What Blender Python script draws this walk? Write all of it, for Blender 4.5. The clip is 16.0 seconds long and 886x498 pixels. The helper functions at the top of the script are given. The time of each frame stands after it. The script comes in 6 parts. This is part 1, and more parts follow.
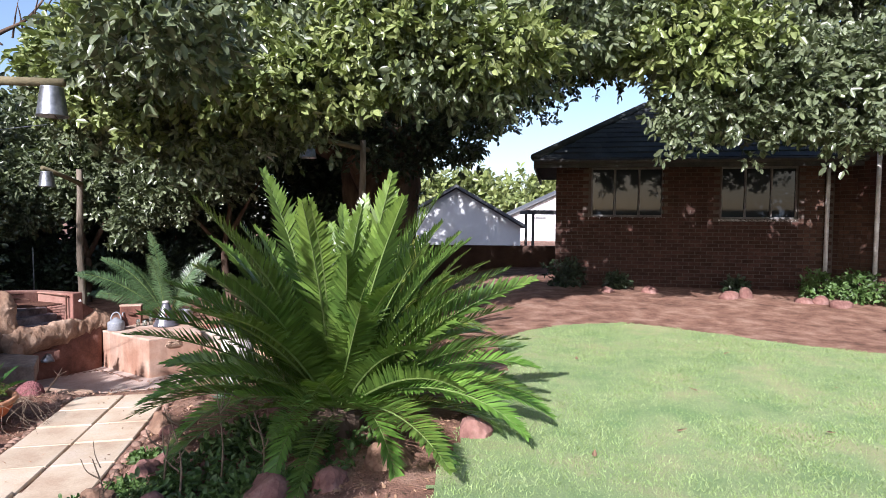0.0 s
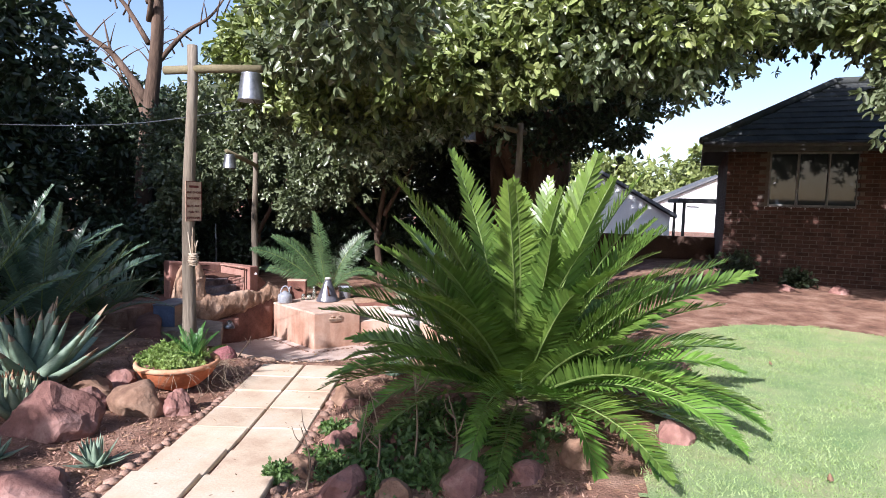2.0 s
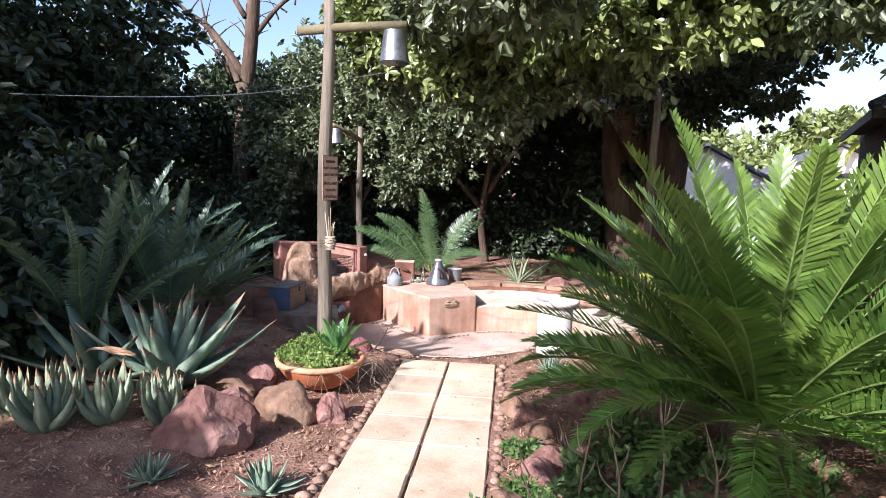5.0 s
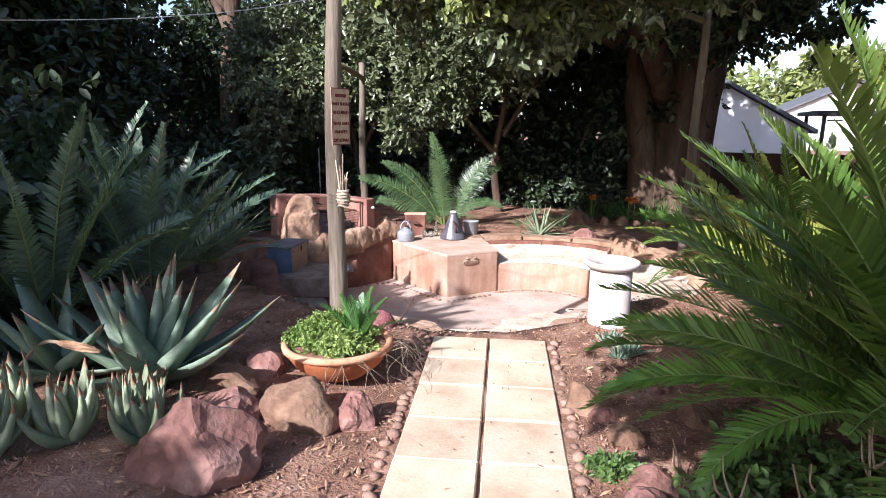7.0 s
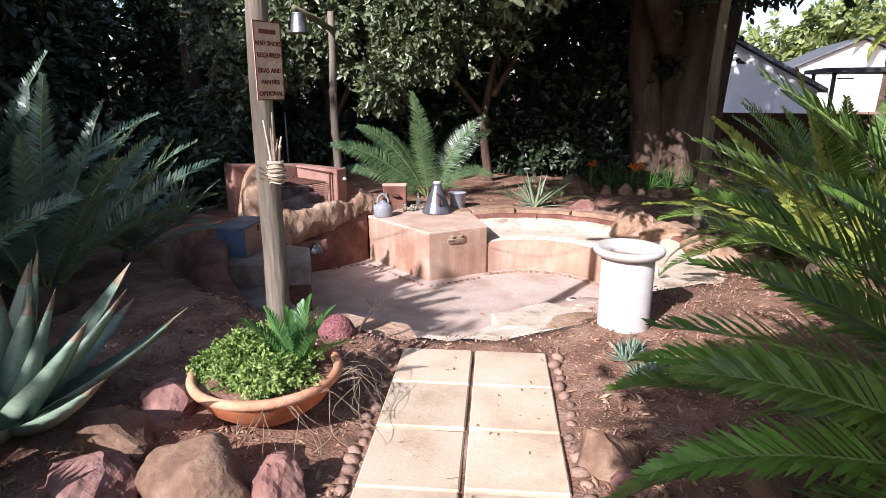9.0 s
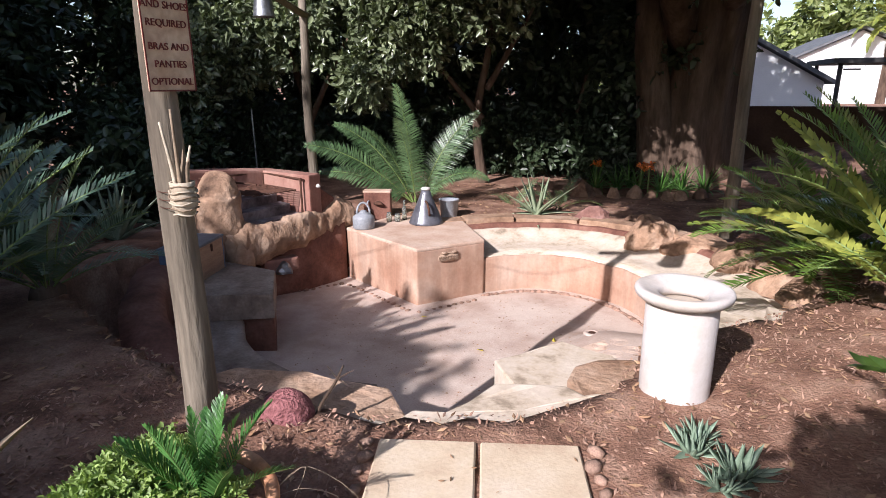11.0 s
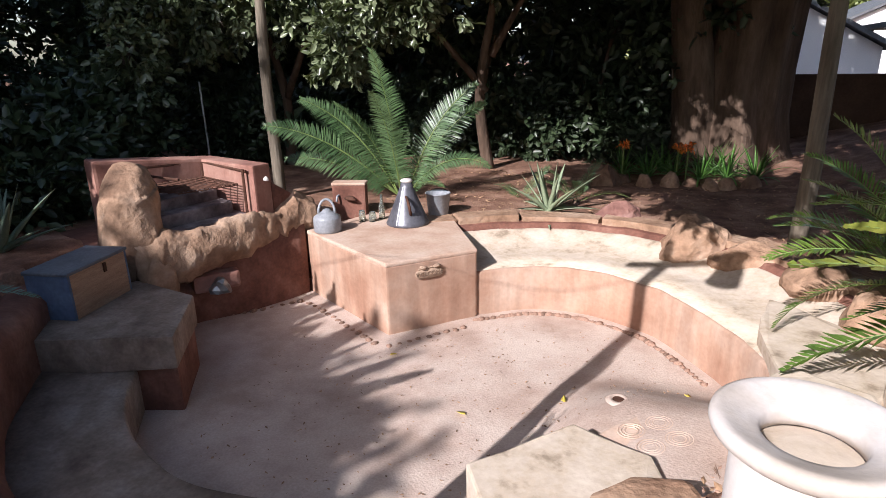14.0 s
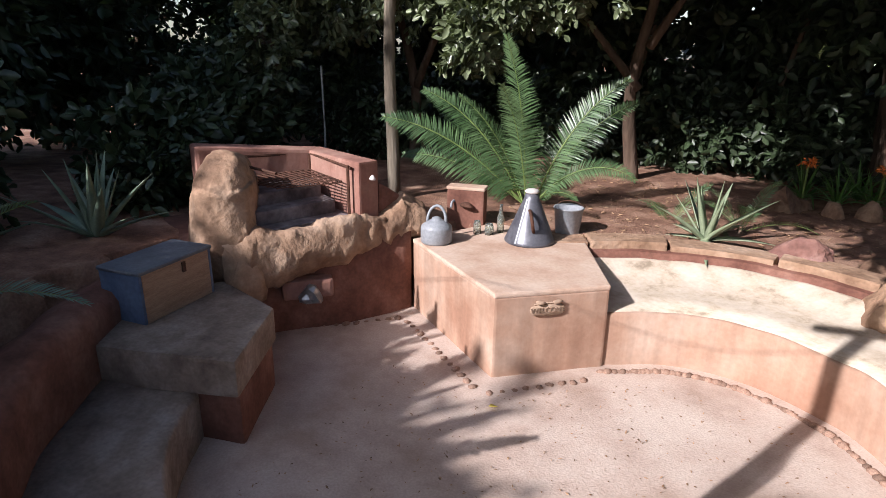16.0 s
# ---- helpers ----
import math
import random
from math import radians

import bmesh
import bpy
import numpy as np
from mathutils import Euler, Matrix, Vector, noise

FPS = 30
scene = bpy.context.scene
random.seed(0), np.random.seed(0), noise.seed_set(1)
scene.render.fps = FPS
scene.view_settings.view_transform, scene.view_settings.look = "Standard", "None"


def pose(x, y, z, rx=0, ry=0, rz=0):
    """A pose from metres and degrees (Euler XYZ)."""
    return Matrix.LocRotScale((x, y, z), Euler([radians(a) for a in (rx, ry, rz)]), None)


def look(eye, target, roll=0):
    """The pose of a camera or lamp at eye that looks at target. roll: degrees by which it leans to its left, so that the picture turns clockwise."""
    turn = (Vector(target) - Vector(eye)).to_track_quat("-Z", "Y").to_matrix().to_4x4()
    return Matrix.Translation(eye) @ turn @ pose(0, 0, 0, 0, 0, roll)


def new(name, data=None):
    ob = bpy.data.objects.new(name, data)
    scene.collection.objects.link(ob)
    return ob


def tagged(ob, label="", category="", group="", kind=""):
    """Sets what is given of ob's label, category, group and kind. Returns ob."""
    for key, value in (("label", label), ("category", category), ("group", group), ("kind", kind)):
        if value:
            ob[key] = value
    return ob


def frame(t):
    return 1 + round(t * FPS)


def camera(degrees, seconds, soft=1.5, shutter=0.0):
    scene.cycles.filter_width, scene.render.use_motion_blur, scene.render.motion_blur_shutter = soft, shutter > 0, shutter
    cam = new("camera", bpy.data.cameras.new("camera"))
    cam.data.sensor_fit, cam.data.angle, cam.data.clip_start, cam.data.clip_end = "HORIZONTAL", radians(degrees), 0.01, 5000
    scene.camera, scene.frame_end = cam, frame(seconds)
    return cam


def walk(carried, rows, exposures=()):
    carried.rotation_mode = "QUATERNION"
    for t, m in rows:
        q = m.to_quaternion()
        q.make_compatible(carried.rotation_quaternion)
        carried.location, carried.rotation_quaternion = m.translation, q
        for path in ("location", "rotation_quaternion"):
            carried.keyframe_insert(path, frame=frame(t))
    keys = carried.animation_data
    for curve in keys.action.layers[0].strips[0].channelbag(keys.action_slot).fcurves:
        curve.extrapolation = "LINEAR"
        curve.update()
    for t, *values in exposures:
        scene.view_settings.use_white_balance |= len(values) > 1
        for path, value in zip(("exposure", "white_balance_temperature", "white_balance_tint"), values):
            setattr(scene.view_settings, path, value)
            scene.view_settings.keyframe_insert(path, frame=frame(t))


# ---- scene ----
cam = camera(73.8, 16.0, soft=0.45)
PATH = [
    (0, (0.184, 0.027, 1.875), (0.125, 2.024, 1.78), 0.5),
    (0.5, (0.074, 0.059, 1.847), (-0.11, 2.048, 1.738), 0.9),
    (1, (-0.056, 0.086, 1.84), (-0.352, 2.06, 1.714), 1.1),
    (1.5, (-0.184, 0.121, 1.838), (-0.579, 2.077, 1.699), 1.4),
    (2, (-0.306, 0.158, 1.847), (-0.79, 2.092, 1.696), 1.7),
    (2.5, (-0.485, 0.21, 1.855), (-1.042, 2.124, 1.693), 1.8),
    (3, (-0.673, 0.301, 1.848), (-1.278, 2.2, 1.677), 1.9),
    (3.5, (-0.851, 0.399, 1.831), (-1.496, 2.284, 1.651), 1.8),
    (4, (-1.069, 0.526, 1.818), (-1.751, 2.397, 1.629), 1.7),
    (4.2, (-1.133, 0.558, 1.823), (-1.826, 2.424, 1.63), 1.8),
    (6.3, (-1.925, 1.16, 1.806), (-2.616, 3.004, 1.46), 0.8),
    (6.5, (-2.0, 1.276, 1.789), (-2.683, 3.121, 1.428), 0.9),
    (7, (-2.096, 1.541, 1.749), (-2.762, 3.381, 1.337), 0.6),
    (7.5, (-2.17, 1.852, 1.715), (-2.822, 3.688, 1.261), 0.6),
    (8, (-2.236, 2.13, 1.685), (-2.875, 3.961, 1.198), 0.5),
    (8.5, (-2.28, 2.386, 1.666), (-2.915, 4.212, 1.156), 0.2),
    (9, (-2.341, 2.639, 1.65), (-2.975, 4.463, 1.128), 0.1),
    (9.2, (-2.399, 2.747, 1.622), (-3.016, 4.577, 1.103), 0.3),
    (11.3, (-2.726, 3.857, 1.602), (-3.325, 5.688, 1.066), -0.4),
    (11.5, (-2.735, 3.967, 1.588), (-3.332, 5.8, 1.055), -0.5),
    (12, (-2.731, 4.246, 1.553), (-3.323, 6.08, 1.021), -0.7),
    (12.5, (-2.727, 4.525, 1.54), (-3.319, 6.358, 1.003), -0.9),
    (13, (-2.75, 4.791, 1.507), (-3.35, 6.619, 0.959), -1.0),
    (13.5, (-2.797, 5.045, 1.493), (-3.416, 6.854, 0.906), -1.1),
    (14, (-2.845, 5.301, 1.482), (-3.51, 7.087, 0.875), -1.0),
    (14.5, (-2.916, 5.534, 1.472), (-3.67, 7.279, 0.851), -0.8),
    (15, (-2.983, 5.765, 1.443), (-3.84, 7.46, 0.818), -0.5),
    (15.5, (-3.045, 5.991, 1.442), (-4.007, 7.628, 0.813), -0.2),
    (16, (-3.165, 6.137, 1.448), (-4.202, 7.726, 0.818), 0.8),
]
walk(cam, [(t, look(eye, target, roll)) for t, eye, target, roll in PATH], [(0, 0.82, 5900, 18), (4, 1.09, 5900, 18), (7, 1.08, 5950, 18), (9, 0.88, 5950, 18), (12, 0.66, 6100, 17), (16, 0.66, 6100, 15)])

# ---------- light ----------
SUN_AZ, SUN_EL = 18.5, 33.0          # the sunlight travels this many degrees from +y towards +x
world = bpy.data.worlds.new("sky")
scene.world = world
world.use_nodes = True
wn = world.node_tree.nodes
sky = wn.new("ShaderNodeTexSky")
sky.sky_type, sky.sun_disc = "NISHITA", False
sky.sun_elevation, sky.sun_rotation = radians(SUN_EL), radians(180 + SUN_AZ)
sky.air_density, sky.dust_density, sky.ozone_density = 1.0, 1.6, 0.6
world.node_tree.links.new(sky.outputs[0], wn["Background"].inputs[0])
wn["Background"].inputs[1].default_value = 0.12
sun_data = bpy.data.lights.new("sun", "SUN")
sun_data.energy, sun_data.angle, sun_data.color = 5.0, radians(0.5), (1.0, 0.96, 0.91)
sun = new("sun", sun_data)
toward = Vector((math.sin(radians(SUN_AZ)), math.cos(radians(SUN_AZ)), -math.tan(radians(SUN_EL))))
sun.matrix_world = look((-6, -12, 14), Vector((-6, -12, 14)) + toward)

# ---------- materials ----------
def mat(name, colours, scale=4.0, rough=0.85, bump=0.3, fine=40.0, metal=0.0, spec=0.3, island=0.0, obj=0.0, stretch=(1, 1, 1), streak=0.0, bumpd=0.01, grit=0.28):
    """A surface of two or three colours mixed at two scales, with relief."""
    m = bpy.data.materials.new(name)
    m.use_nodes = True
    nt = m.node_tree
    N, L = nt.nodes, nt.links
    b = N["Principled BSDF"]
    b.inputs["Roughness"].default_value = rough
    b.inputs["Metallic"].default_value = metal
    b.inputs["Specular IOR Level"].default_value = spec
    tc = N.new("ShaderNodeTexCoord")
    mp = N.new("ShaderNodeMapping")
    mp.inputs["Scale"].default_value = stretch
    L.new(tc.outputs["Object"], mp.inputs[0])
    n1 = N.new("ShaderNodeTexNoise")
    n1.inputs["Scale"].default_value, n1.inputs["Detail"].default_value, n1.inputs["Roughness"].default_value = scale, 6, 0.62
    n2 = N.new("ShaderNodeTexNoise")
    n2.inputs["Scale"].default_value, n2.inputs["Detail"].default_value = fine, 4
    L.new(mp.outputs[0], n1.inputs[0])
    L.new(mp.outputs[0], n2.inputs[0])
    ramp = N.new("ShaderNodeValToRGB")
    els = ramp.color_ramp.elements
    els[0].position, els[1].position = 0.33, 0.67
    els[0].color, els[1].color = (*colours[0], 1), (*colours[-1], 1)
    for i, c in enumerate(colours[1:-1]):
        e = els.new(0.33 + 0.34 * (i + 1) / (len(colours) - 1))
        e.color = (*c, 1)
    L.new(n1.outputs[0], ramp.inputs[0])
    mix = N.new("ShaderNodeMix")
    mix.data_type, mix.blend_type = "RGBA", "OVERLAY"
    mix.inputs[0].default_value = grit
    L.new(ramp.outputs[0], mix.inputs[6])
    crisp = N.new("ShaderNodeMapRange")
    crisp.inputs[1].default_value, crisp.inputs[2].default_value = 0.3, 0.7
    crisp.inputs[3].default_value, crisp.inputs[4].default_value = 0.25, 0.75
    L.new(n2.outputs[0], crisp.inputs[0])
    L.new(crisp.outputs[0], mix.inputs[7])
    out = mix.outputs[2]
    if streak:
        mp2 = N.new("ShaderNodeMapping")
        mp2.inputs["Scale"].default_value = (7, 7, 0.8)
        L.new(tc.outputs["Object"], mp2.inputs[0])
        n3 = N.new("ShaderNodeTexNoise")
        n3.inputs["Scale"].default_value, n3.inputs["Detail"].default_value = 1.6, 5
        L.new(mp2.outputs[0], n3.inputs[0])
        mr = N.new("ShaderNodeMapRange")
        mr.inputs[1].default_value, mr.inputs[2].default_value = 0.35, 0.7
        mr.inputs[3].default_value, mr.inputs[4].default_value = 1.0 - streak, 1.0 + 0.4 * streak
        L.new(n3.outputs[0], mr.inputs[0])
        m3 = N.new("ShaderNodeVectorMath")
        m3.operation = "SCALE"
        L.new(out, m3.inputs[0])
        L.new(mr.outputs[0], m3.inputs[3])
        out = m3.outputs[0]
    if island or obj:
        if island:
            g = N.new("ShaderNodeNewGeometry")
            src = g.outputs["Random Per Island"]
        else:
            g = N.new("ShaderNodeObjectInfo")
            src = g.outputs["Random"]
        k = island or obj
        mr = N.new("ShaderNodeMapRange")
        mr.inputs[3].default_value, mr.inputs[4].default_value = 1.0 - k, 1.0 + k
        L.new(src, mr.inputs[0])
        m3 = N.new("ShaderNodeVectorMath")
        m3.operation = "SCALE"
        L.new(out, m3.inputs[0])
        L.new(mr.outputs[0], m3.inputs[3])
        out = m3.outputs[0]
    L.new(out, b.inputs["Base Color"])
    if bump:
        bp = N.new("ShaderNodeBump")
        bp.inputs["Strength"].default_value, bp.inputs["Distance"].default_value = bump, bumpd
        add = N.new("ShaderNodeMath")
        add.operation = "ADD"
        L.new(n1.outputs[0], add.inputs[0])
        L.new(n2.outputs[0], add.inputs[1])
        L.new(add.outputs[0], bp.inputs["Height"])
        L.new(bp.outputs[0], b.inputs["Normal"])
    return m


def leafmat(name, dark, light, rough=0.4, spread=0.35, trans=0.12):
    """A leaf: varies from leaf to leaf, lets a little light through."""
    m = mat(name, [dark, light], scale=3.0, rough=rough, bump=0.0, fine=60, spec=0.5, island=spread)
    nt = m.node_tree
    b = nt.nodes["Principled BSDF"]
    t = nt.nodes.new("ShaderNodeBsdfTranslucent")
    t.inputs[0].default_value = (light[0] * 1.3, light[1] * 1.5, light[2] * 0.6, 1)
    mx = nt.nodes.new("ShaderNodeMixShader")
    mx.inputs[0].default_value = trans
    nt.links.new(b.outputs[0], mx.inputs[1])
    nt.links.new(t.outputs[0], mx.inputs[2])
    nt.links.new(mx.outputs[0], nt.nodes["Material Output"].inputs[0])
    return m


SOIL = mat("red_soil", [(0.12, 0.062, 0.04), (0.235, 0.125, 0.083), (0.35, 0.22, 0.155)], 3.2, 0.95, 0.7, 55, bumpd=0.02, grit=0.36)
LAWN = mat("lawn_turf", [(0.17, 0.26, 0.1), (0.25, 0.32, 0.14), (0.34, 0.34, 0.17)], 1.8, 0.95, 0.6, 90, bumpd=0.02)
GRASS = leafmat("grass_blade", (0.21, 0.3, 0.105), (0.31, 0.38, 0.17), 0.7, 0.35, 0.2)
SLAB = mat("sandstone_slab", [(0.42, 0.3, 0.205), (0.53, 0.42, 0.3), (0.58, 0.48, 0.37)], 2.2, 0.9, 0.2, 60, obj=0.07, grit=0.14)
PLASTER = mat("terracotta_plaster", [(0.33, 0.18, 0.12), (0.41, 0.255, 0.18), (0.49, 0.35, 0.27)], 1.5, 0.92, 0.2, 30, streak=0.18, grit=0.12)
REDPLASTER = mat("faded_red_plaster", [(0.22, 0.1, 0.075), (0.3, 0.15, 0.115), (0.38, 0.22, 0.17)], 2.2, 0.92, 0.25, 35, streak=0.15, grit=0.15)
PLASTER_TOP = mat("worn_plaster", [(0.4, 0.245, 0.17), (0.5, 0.35, 0.265), (0.57, 0.435, 0.35)], 2.2, 0.92, 0.2, 40, grit=0.14)
# worn cement with the tree shade over counter and low bench put into its colour
SHADECEM = mat("shade_darkened_cement", [(0.15, 0.105, 0.08), (0.25, 0.19, 0.15), (0.35, 0.28, 0.235)], 3.4, 0.92, 0.4, 40)
PALE = mat("stained_cement", [(0.3, 0.235, 0.17), (0.5, 0.405, 0.31), (0.55, 0.46, 0.37), (0.6, 0.51, 0.42)], 5.0, 0.9, 0.25, 30, grit=0.16)
FLOOR = mat("cement_floor", [(0.38, 0.275, 0.22), (0.48, 0.37, 0.31), (0.55, 0.45, 0.385)], 2.0, 0.92, 0.35, 70, grit=0.2)
REDWALL = mat("red_oxide_plaster", [(0.12, 0.05, 0.035), (0.19, 0.085, 0.06), (0.26, 0.135, 0.1)], 3.0, 0.9, 0.3, 35, streak=0.12)
ROCK_TAN = mat("tan_rock", [(0.2, 0.115, 0.072), (0.34, 0.215, 0.14), (0.43, 0.3, 0.215)], 3.0, 0.92, 0.7, 22, bumpd=0.02)
ROCK_RED = mat("red_sandstone", [(0.135, 0.062, 0.05), (0.225, 0.115, 0.093), (0.32, 0.195, 0.165)], 3.5, 0.88, 0.6, 25, bumpd=0.02, obj=0.15)
ROCK_BROWN = mat("brown_boulder", [(0.11, 0.06, 0.04), (0.19, 0.112, 0.072), (0.28, 0.185, 0.125)], 4.0, 0.9, 0.6, 25, bumpd=0.02, obj=0.15)
PEBBLE = mat("pebble", [(0.2, 0.12, 0.09), (0.34, 0.22, 0.16)], 6, 0.85, 0.3, 30, obj=0.35)
BARK = mat("tree_bark", [(0.05, 0.032, 0.022), (0.1, 0.065, 0.045), (0.16, 0.11, 0.08)], 3.0, 0.95, 0.8, 18, stretch=(1, 1, 0.25), bumpd=0.03)
POLEWOOD = mat("weathered_pole_wood", [(0.085, 0.068, 0.05), (0.17, 0.14, 0.105), (0.26, 0.22, 0.17)], 6.0, 0.9, 0.7, 45, stretch=(1, 1, 0.14))
POLEGREEN = mat("mossy_pole_wood", [(0.13, 0.11, 0.06), (0.2, 0.17, 0.1)], 5.0, 0.9, 0.4, 45)
# brick darkened for the shaded front; the lighter copy is for the sunlit corner
BRICK = mat("shaded_red_brick", [(0.034, 0.016, 0.012), (0.072, 0.034, 0.024)], 6.0, 0.92, 0.4, 50, island=0.3)
BRICKO = mat("sunlit_brick_face", [(0.05, 0.025, 0.017), (0.1, 0.052, 0.034)], 6.0, 0.92, 0.4, 50, obj=0.3)
DARKTRIM = mat("dark_painted_timber", [(0.03, 0.03, 0.03), (0.06, 0.055, 0.05)], 5, 0.7, 0.1, 30)
FARROOF = mat("far_roof", [(0.09, 0.095, 0.1), (0.15, 0.155, 0.16)], 2, 0.8, 0.1, 20)
SIGNM = mat("cream_enamel", [(0.5, 0.33, 0.22), (0.62, 0.47, 0.34)], 9, 0.6, 0.1, 40)
SIGNTXT = mat("dark_red_enamel", [(0.13, 0.03, 0.025), (0.2, 0.05, 0.04)], 9, 0.6, 0.0)
MORTAR = mat("mortar", [(0.07, 0.052, 0.042), (0.11, 0.085, 0.068)], 8.0, 0.95, 0.3, 50)
ROOF = mat("grey_roof_tile", [(0.03, 0.034, 0.034), (0.06, 0.064, 0.06)], 3.0, 0.85, 0.3, 30, island=0.2)
WHITEWALL = mat("white_painted_wall", [(0.74, 0.74, 0.73), (0.8, 0.8, 0.79)], 1.0, 0.85, 0.1, 30)
WHITEPAINT = mat("chipped_white_paint", [(0.5, 0.46, 0.42), (0.72, 0.69, 0.66)], 5.0, 0.6, 0.1, 30)
FRAMEGREY = mat("weathered_steel_frame", [(0.1, 0.095, 0.09), (0.2, 0.19, 0.18)], 6, 0.6, 0.1, 30)
URN = mat("cream_urn", [(0.48, 0.41, 0.35), (0.58, 0.53, 0.5), (0.63, 0.595, 0.575)], 2.0, 0.85, 0.12, 60, streak=0.12, grit=0.08)
TERRA = mat("terracotta_pot", [(0.42, 0.125, 0.05), (0.54, 0.185, 0.08)], 4.0, 0.8, 0.2, 40)
GALV = mat("galvanised_steel", [(0.2, 0.21, 0.22), (0.36, 0.37, 0.38)], 7.0, 0.4, 0.05, 30, metal=0.85, spec=0.5)
DARKTIN = mat("dark_tin", [(0.07, 0.07, 0.085), (0.15, 0.15, 0.17)], 6.0, 0.4, 0.1, 40, metal=0.3, spec=0.5)
ENAMEL = mat("grey_enamel", [(0.22, 0.23, 0.25), (0.3, 0.31, 0.33)], 6.0, 0.45, 0.1, 40, spec=0.5)
IRON = mat("rusty_iron", [(0.06, 0.03, 0.02), (0.13, 0.06, 0.04)], 12, 0.85, 0.4, 50, metal=0.3)
CHAR = mat("charred_cement", [(0.05, 0.04, 0.04), (0.16, 0.13, 0.13), (0.3, 0.26, 0.26)], 3.0, 0.95, 0.4, 30)
BLUEPAINT = mat("worn_blue_paint", [(0.07, 0.1, 0.17), (0.13, 0.17, 0.25)], 5, 0.7, 0.2, 30)
BOXWOOD = mat("pale_box_wood", [(0.27, 0.17, 0.115), (0.37, 0.25, 0.17)], 4, 0.75, 0.2, 40, stretch=(1, 1, 6))
GREYLID = mat("grey_painted_lid", [(0.1, 0.11, 0.13), (0.17, 0.18, 0.2)], 4, 0.6, 0.2, 40)
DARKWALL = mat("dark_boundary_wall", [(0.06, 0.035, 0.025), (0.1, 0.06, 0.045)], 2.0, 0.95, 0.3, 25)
DRYSTEM = mat("dry_stem", [(0.17, 0.12, 0.08), (0.3, 0.23, 0.16)], 8, 0.9, 0.2, 40)
CYCAD = leafmat("cycad_leaflet", (0.045, 0.1, 0.022), (0.15, 0.225, 0.04), 0.32, 0.35, 0.18)
# brighter copy of the cycad leaflet, with sunlight put into its green
CYCAD_SUN = leafmat("sunlit_cycad_leaflet", (0.07, 0.16, 0.025), (0.15, 0.27, 0.045), 0.34, 0.25, 0.2)
CYCAD_YEL = leafmat("yellow_cycad_leaflet", (0.12, 0.16, 0.03), (0.3, 0.3, 0.06), 0.4, 0.35, 0.18)
CYCAD_BLUE = leafmat("blue_cycad_leaflet", (0.05, 0.095, 0.065), (0.13, 0.19, 0.13), 0.34, 0.3, 0.1)
SAGO = leafmat("fern_cycad_leaflet", (0.05, 0.1, 0.04), (0.13, 0.2, 0.09), 0.35, 0.3, 0.15)
RACHIS = mat("leaf_stalk", [(0.12, 0.18, 0.05), (0.2, 0.26, 0.08)], 6, 0.6, 0.0)
TREELEAF = leafmat("tree_leaf", (0.07, 0.09, 0.045), (0.185, 0.215, 0.12), 0.3, 0.45, 0.1)
TREELEAF2 = leafmat("light_tree_leaf", (0.12, 0.16, 0.05), (0.24, 0.27, 0.1), 0.35, 0.4, 0.15)
# leaf colour darkened to stand for the deep shade inside crowns and shrubs
DARKLEAF = leafmat("shaded_leaf", (0.023, 0.038, 0.016), (0.055, 0.078, 0.039), 0.42, 0.4, 0.08)
ALOE = leafmat("aloe_leaf", (0.12, 0.18, 0.12), (0.25, 0.32, 0.23), 0.5, 0.2, 0.05)
ALOE_PALE = leafmat("pale_aloe_leaf", (0.17, 0.22, 0.13), (0.3, 0.34, 0.22), 0.5, 0.2, 0.05)
HERB = leafmat("herb_leaf", (0.13, 0.21, 0.045), (0.28, 0.36, 0.11), 0.55, 0.35, 0.2)
CLIVIA = leafmat("clivia_leaf", (0.05, 0.13, 0.025), (0.1, 0.22, 0.04), 0.4, 0.3, 0.15)
FLOWER = leafmat("orange_petal", (0.75, 0.16, 0.03), (0.85, 0.3, 0.06), 0.6, 0.2, 0.2)
HERB2 = leafmat("creeper_leaf", (0.05, 0.1, 0.02), (0.11, 0.18, 0.05), 0.5, 0.35, 0.15)
SAGOPOT = leafmat("young_cycad_leaflet", (0.04, 0.12, 0.028), (0.09, 0.21, 0.05), 0.4, 0.25, 0.15)
POTRIM = mat("worn_pot_rim", [(0.46, 0.2, 0.1), (0.58, 0.34, 0.21)], 6, 0.85, 0.2, 40)
ROCK_PINK = mat("pink_pitted_stone", [(0.2, 0.07, 0.07), (0.34, 0.14, 0.14)], 30, 0.9, 1.0, 60, bumpd=0.02)
BRONZE = mat("cast_cement", [(0.3, 0.2, 0.14), (0.44, 0.32, 0.23)], 14, 0.8, 0.2, 40)
BRONZE_DARK = mat("stained_cast_cement", [(0.17, 0.11, 0.075), (0.26, 0.18, 0.125)], 14, 0.8, 0.1, 40)
LITTER = mat("dry_leaf", [(0.2, 0.11, 0.06), (0.36, 0.23, 0.14)], 8, 0.9, 0.0, 30, island=0.5)
GRAVEL = mat("soil_clod", [(0.22, 0.12, 0.08), (0.36, 0.23, 0.17)], 8, 0.95, 0.0, 30, island=0.4)
YELLEAF = mat("yellow_leaf", [(0.6, 0.45, 0.06), (0.7, 0.55, 0.12)], 8, 0.7, 0.0)
JARGLASS = bpy.data.materials.new("jar_glass")
JARGLASS.use_nodes = True
jb = JARGLASS.node_tree.nodes["Principled BSDF"]
jb.inputs["Base Color"].default_value, jb.inputs["Roughness"].default_value = (0.75, 0.8, 0.74, 1), 0.12
jb.inputs["Transmission Weight"].default_value = 0.9
GLASS = bpy.data.materials.new("window_glass")
GLASS.use_nodes = True
gb = GLASS.node_tree.nodes["Principled BSDF"]
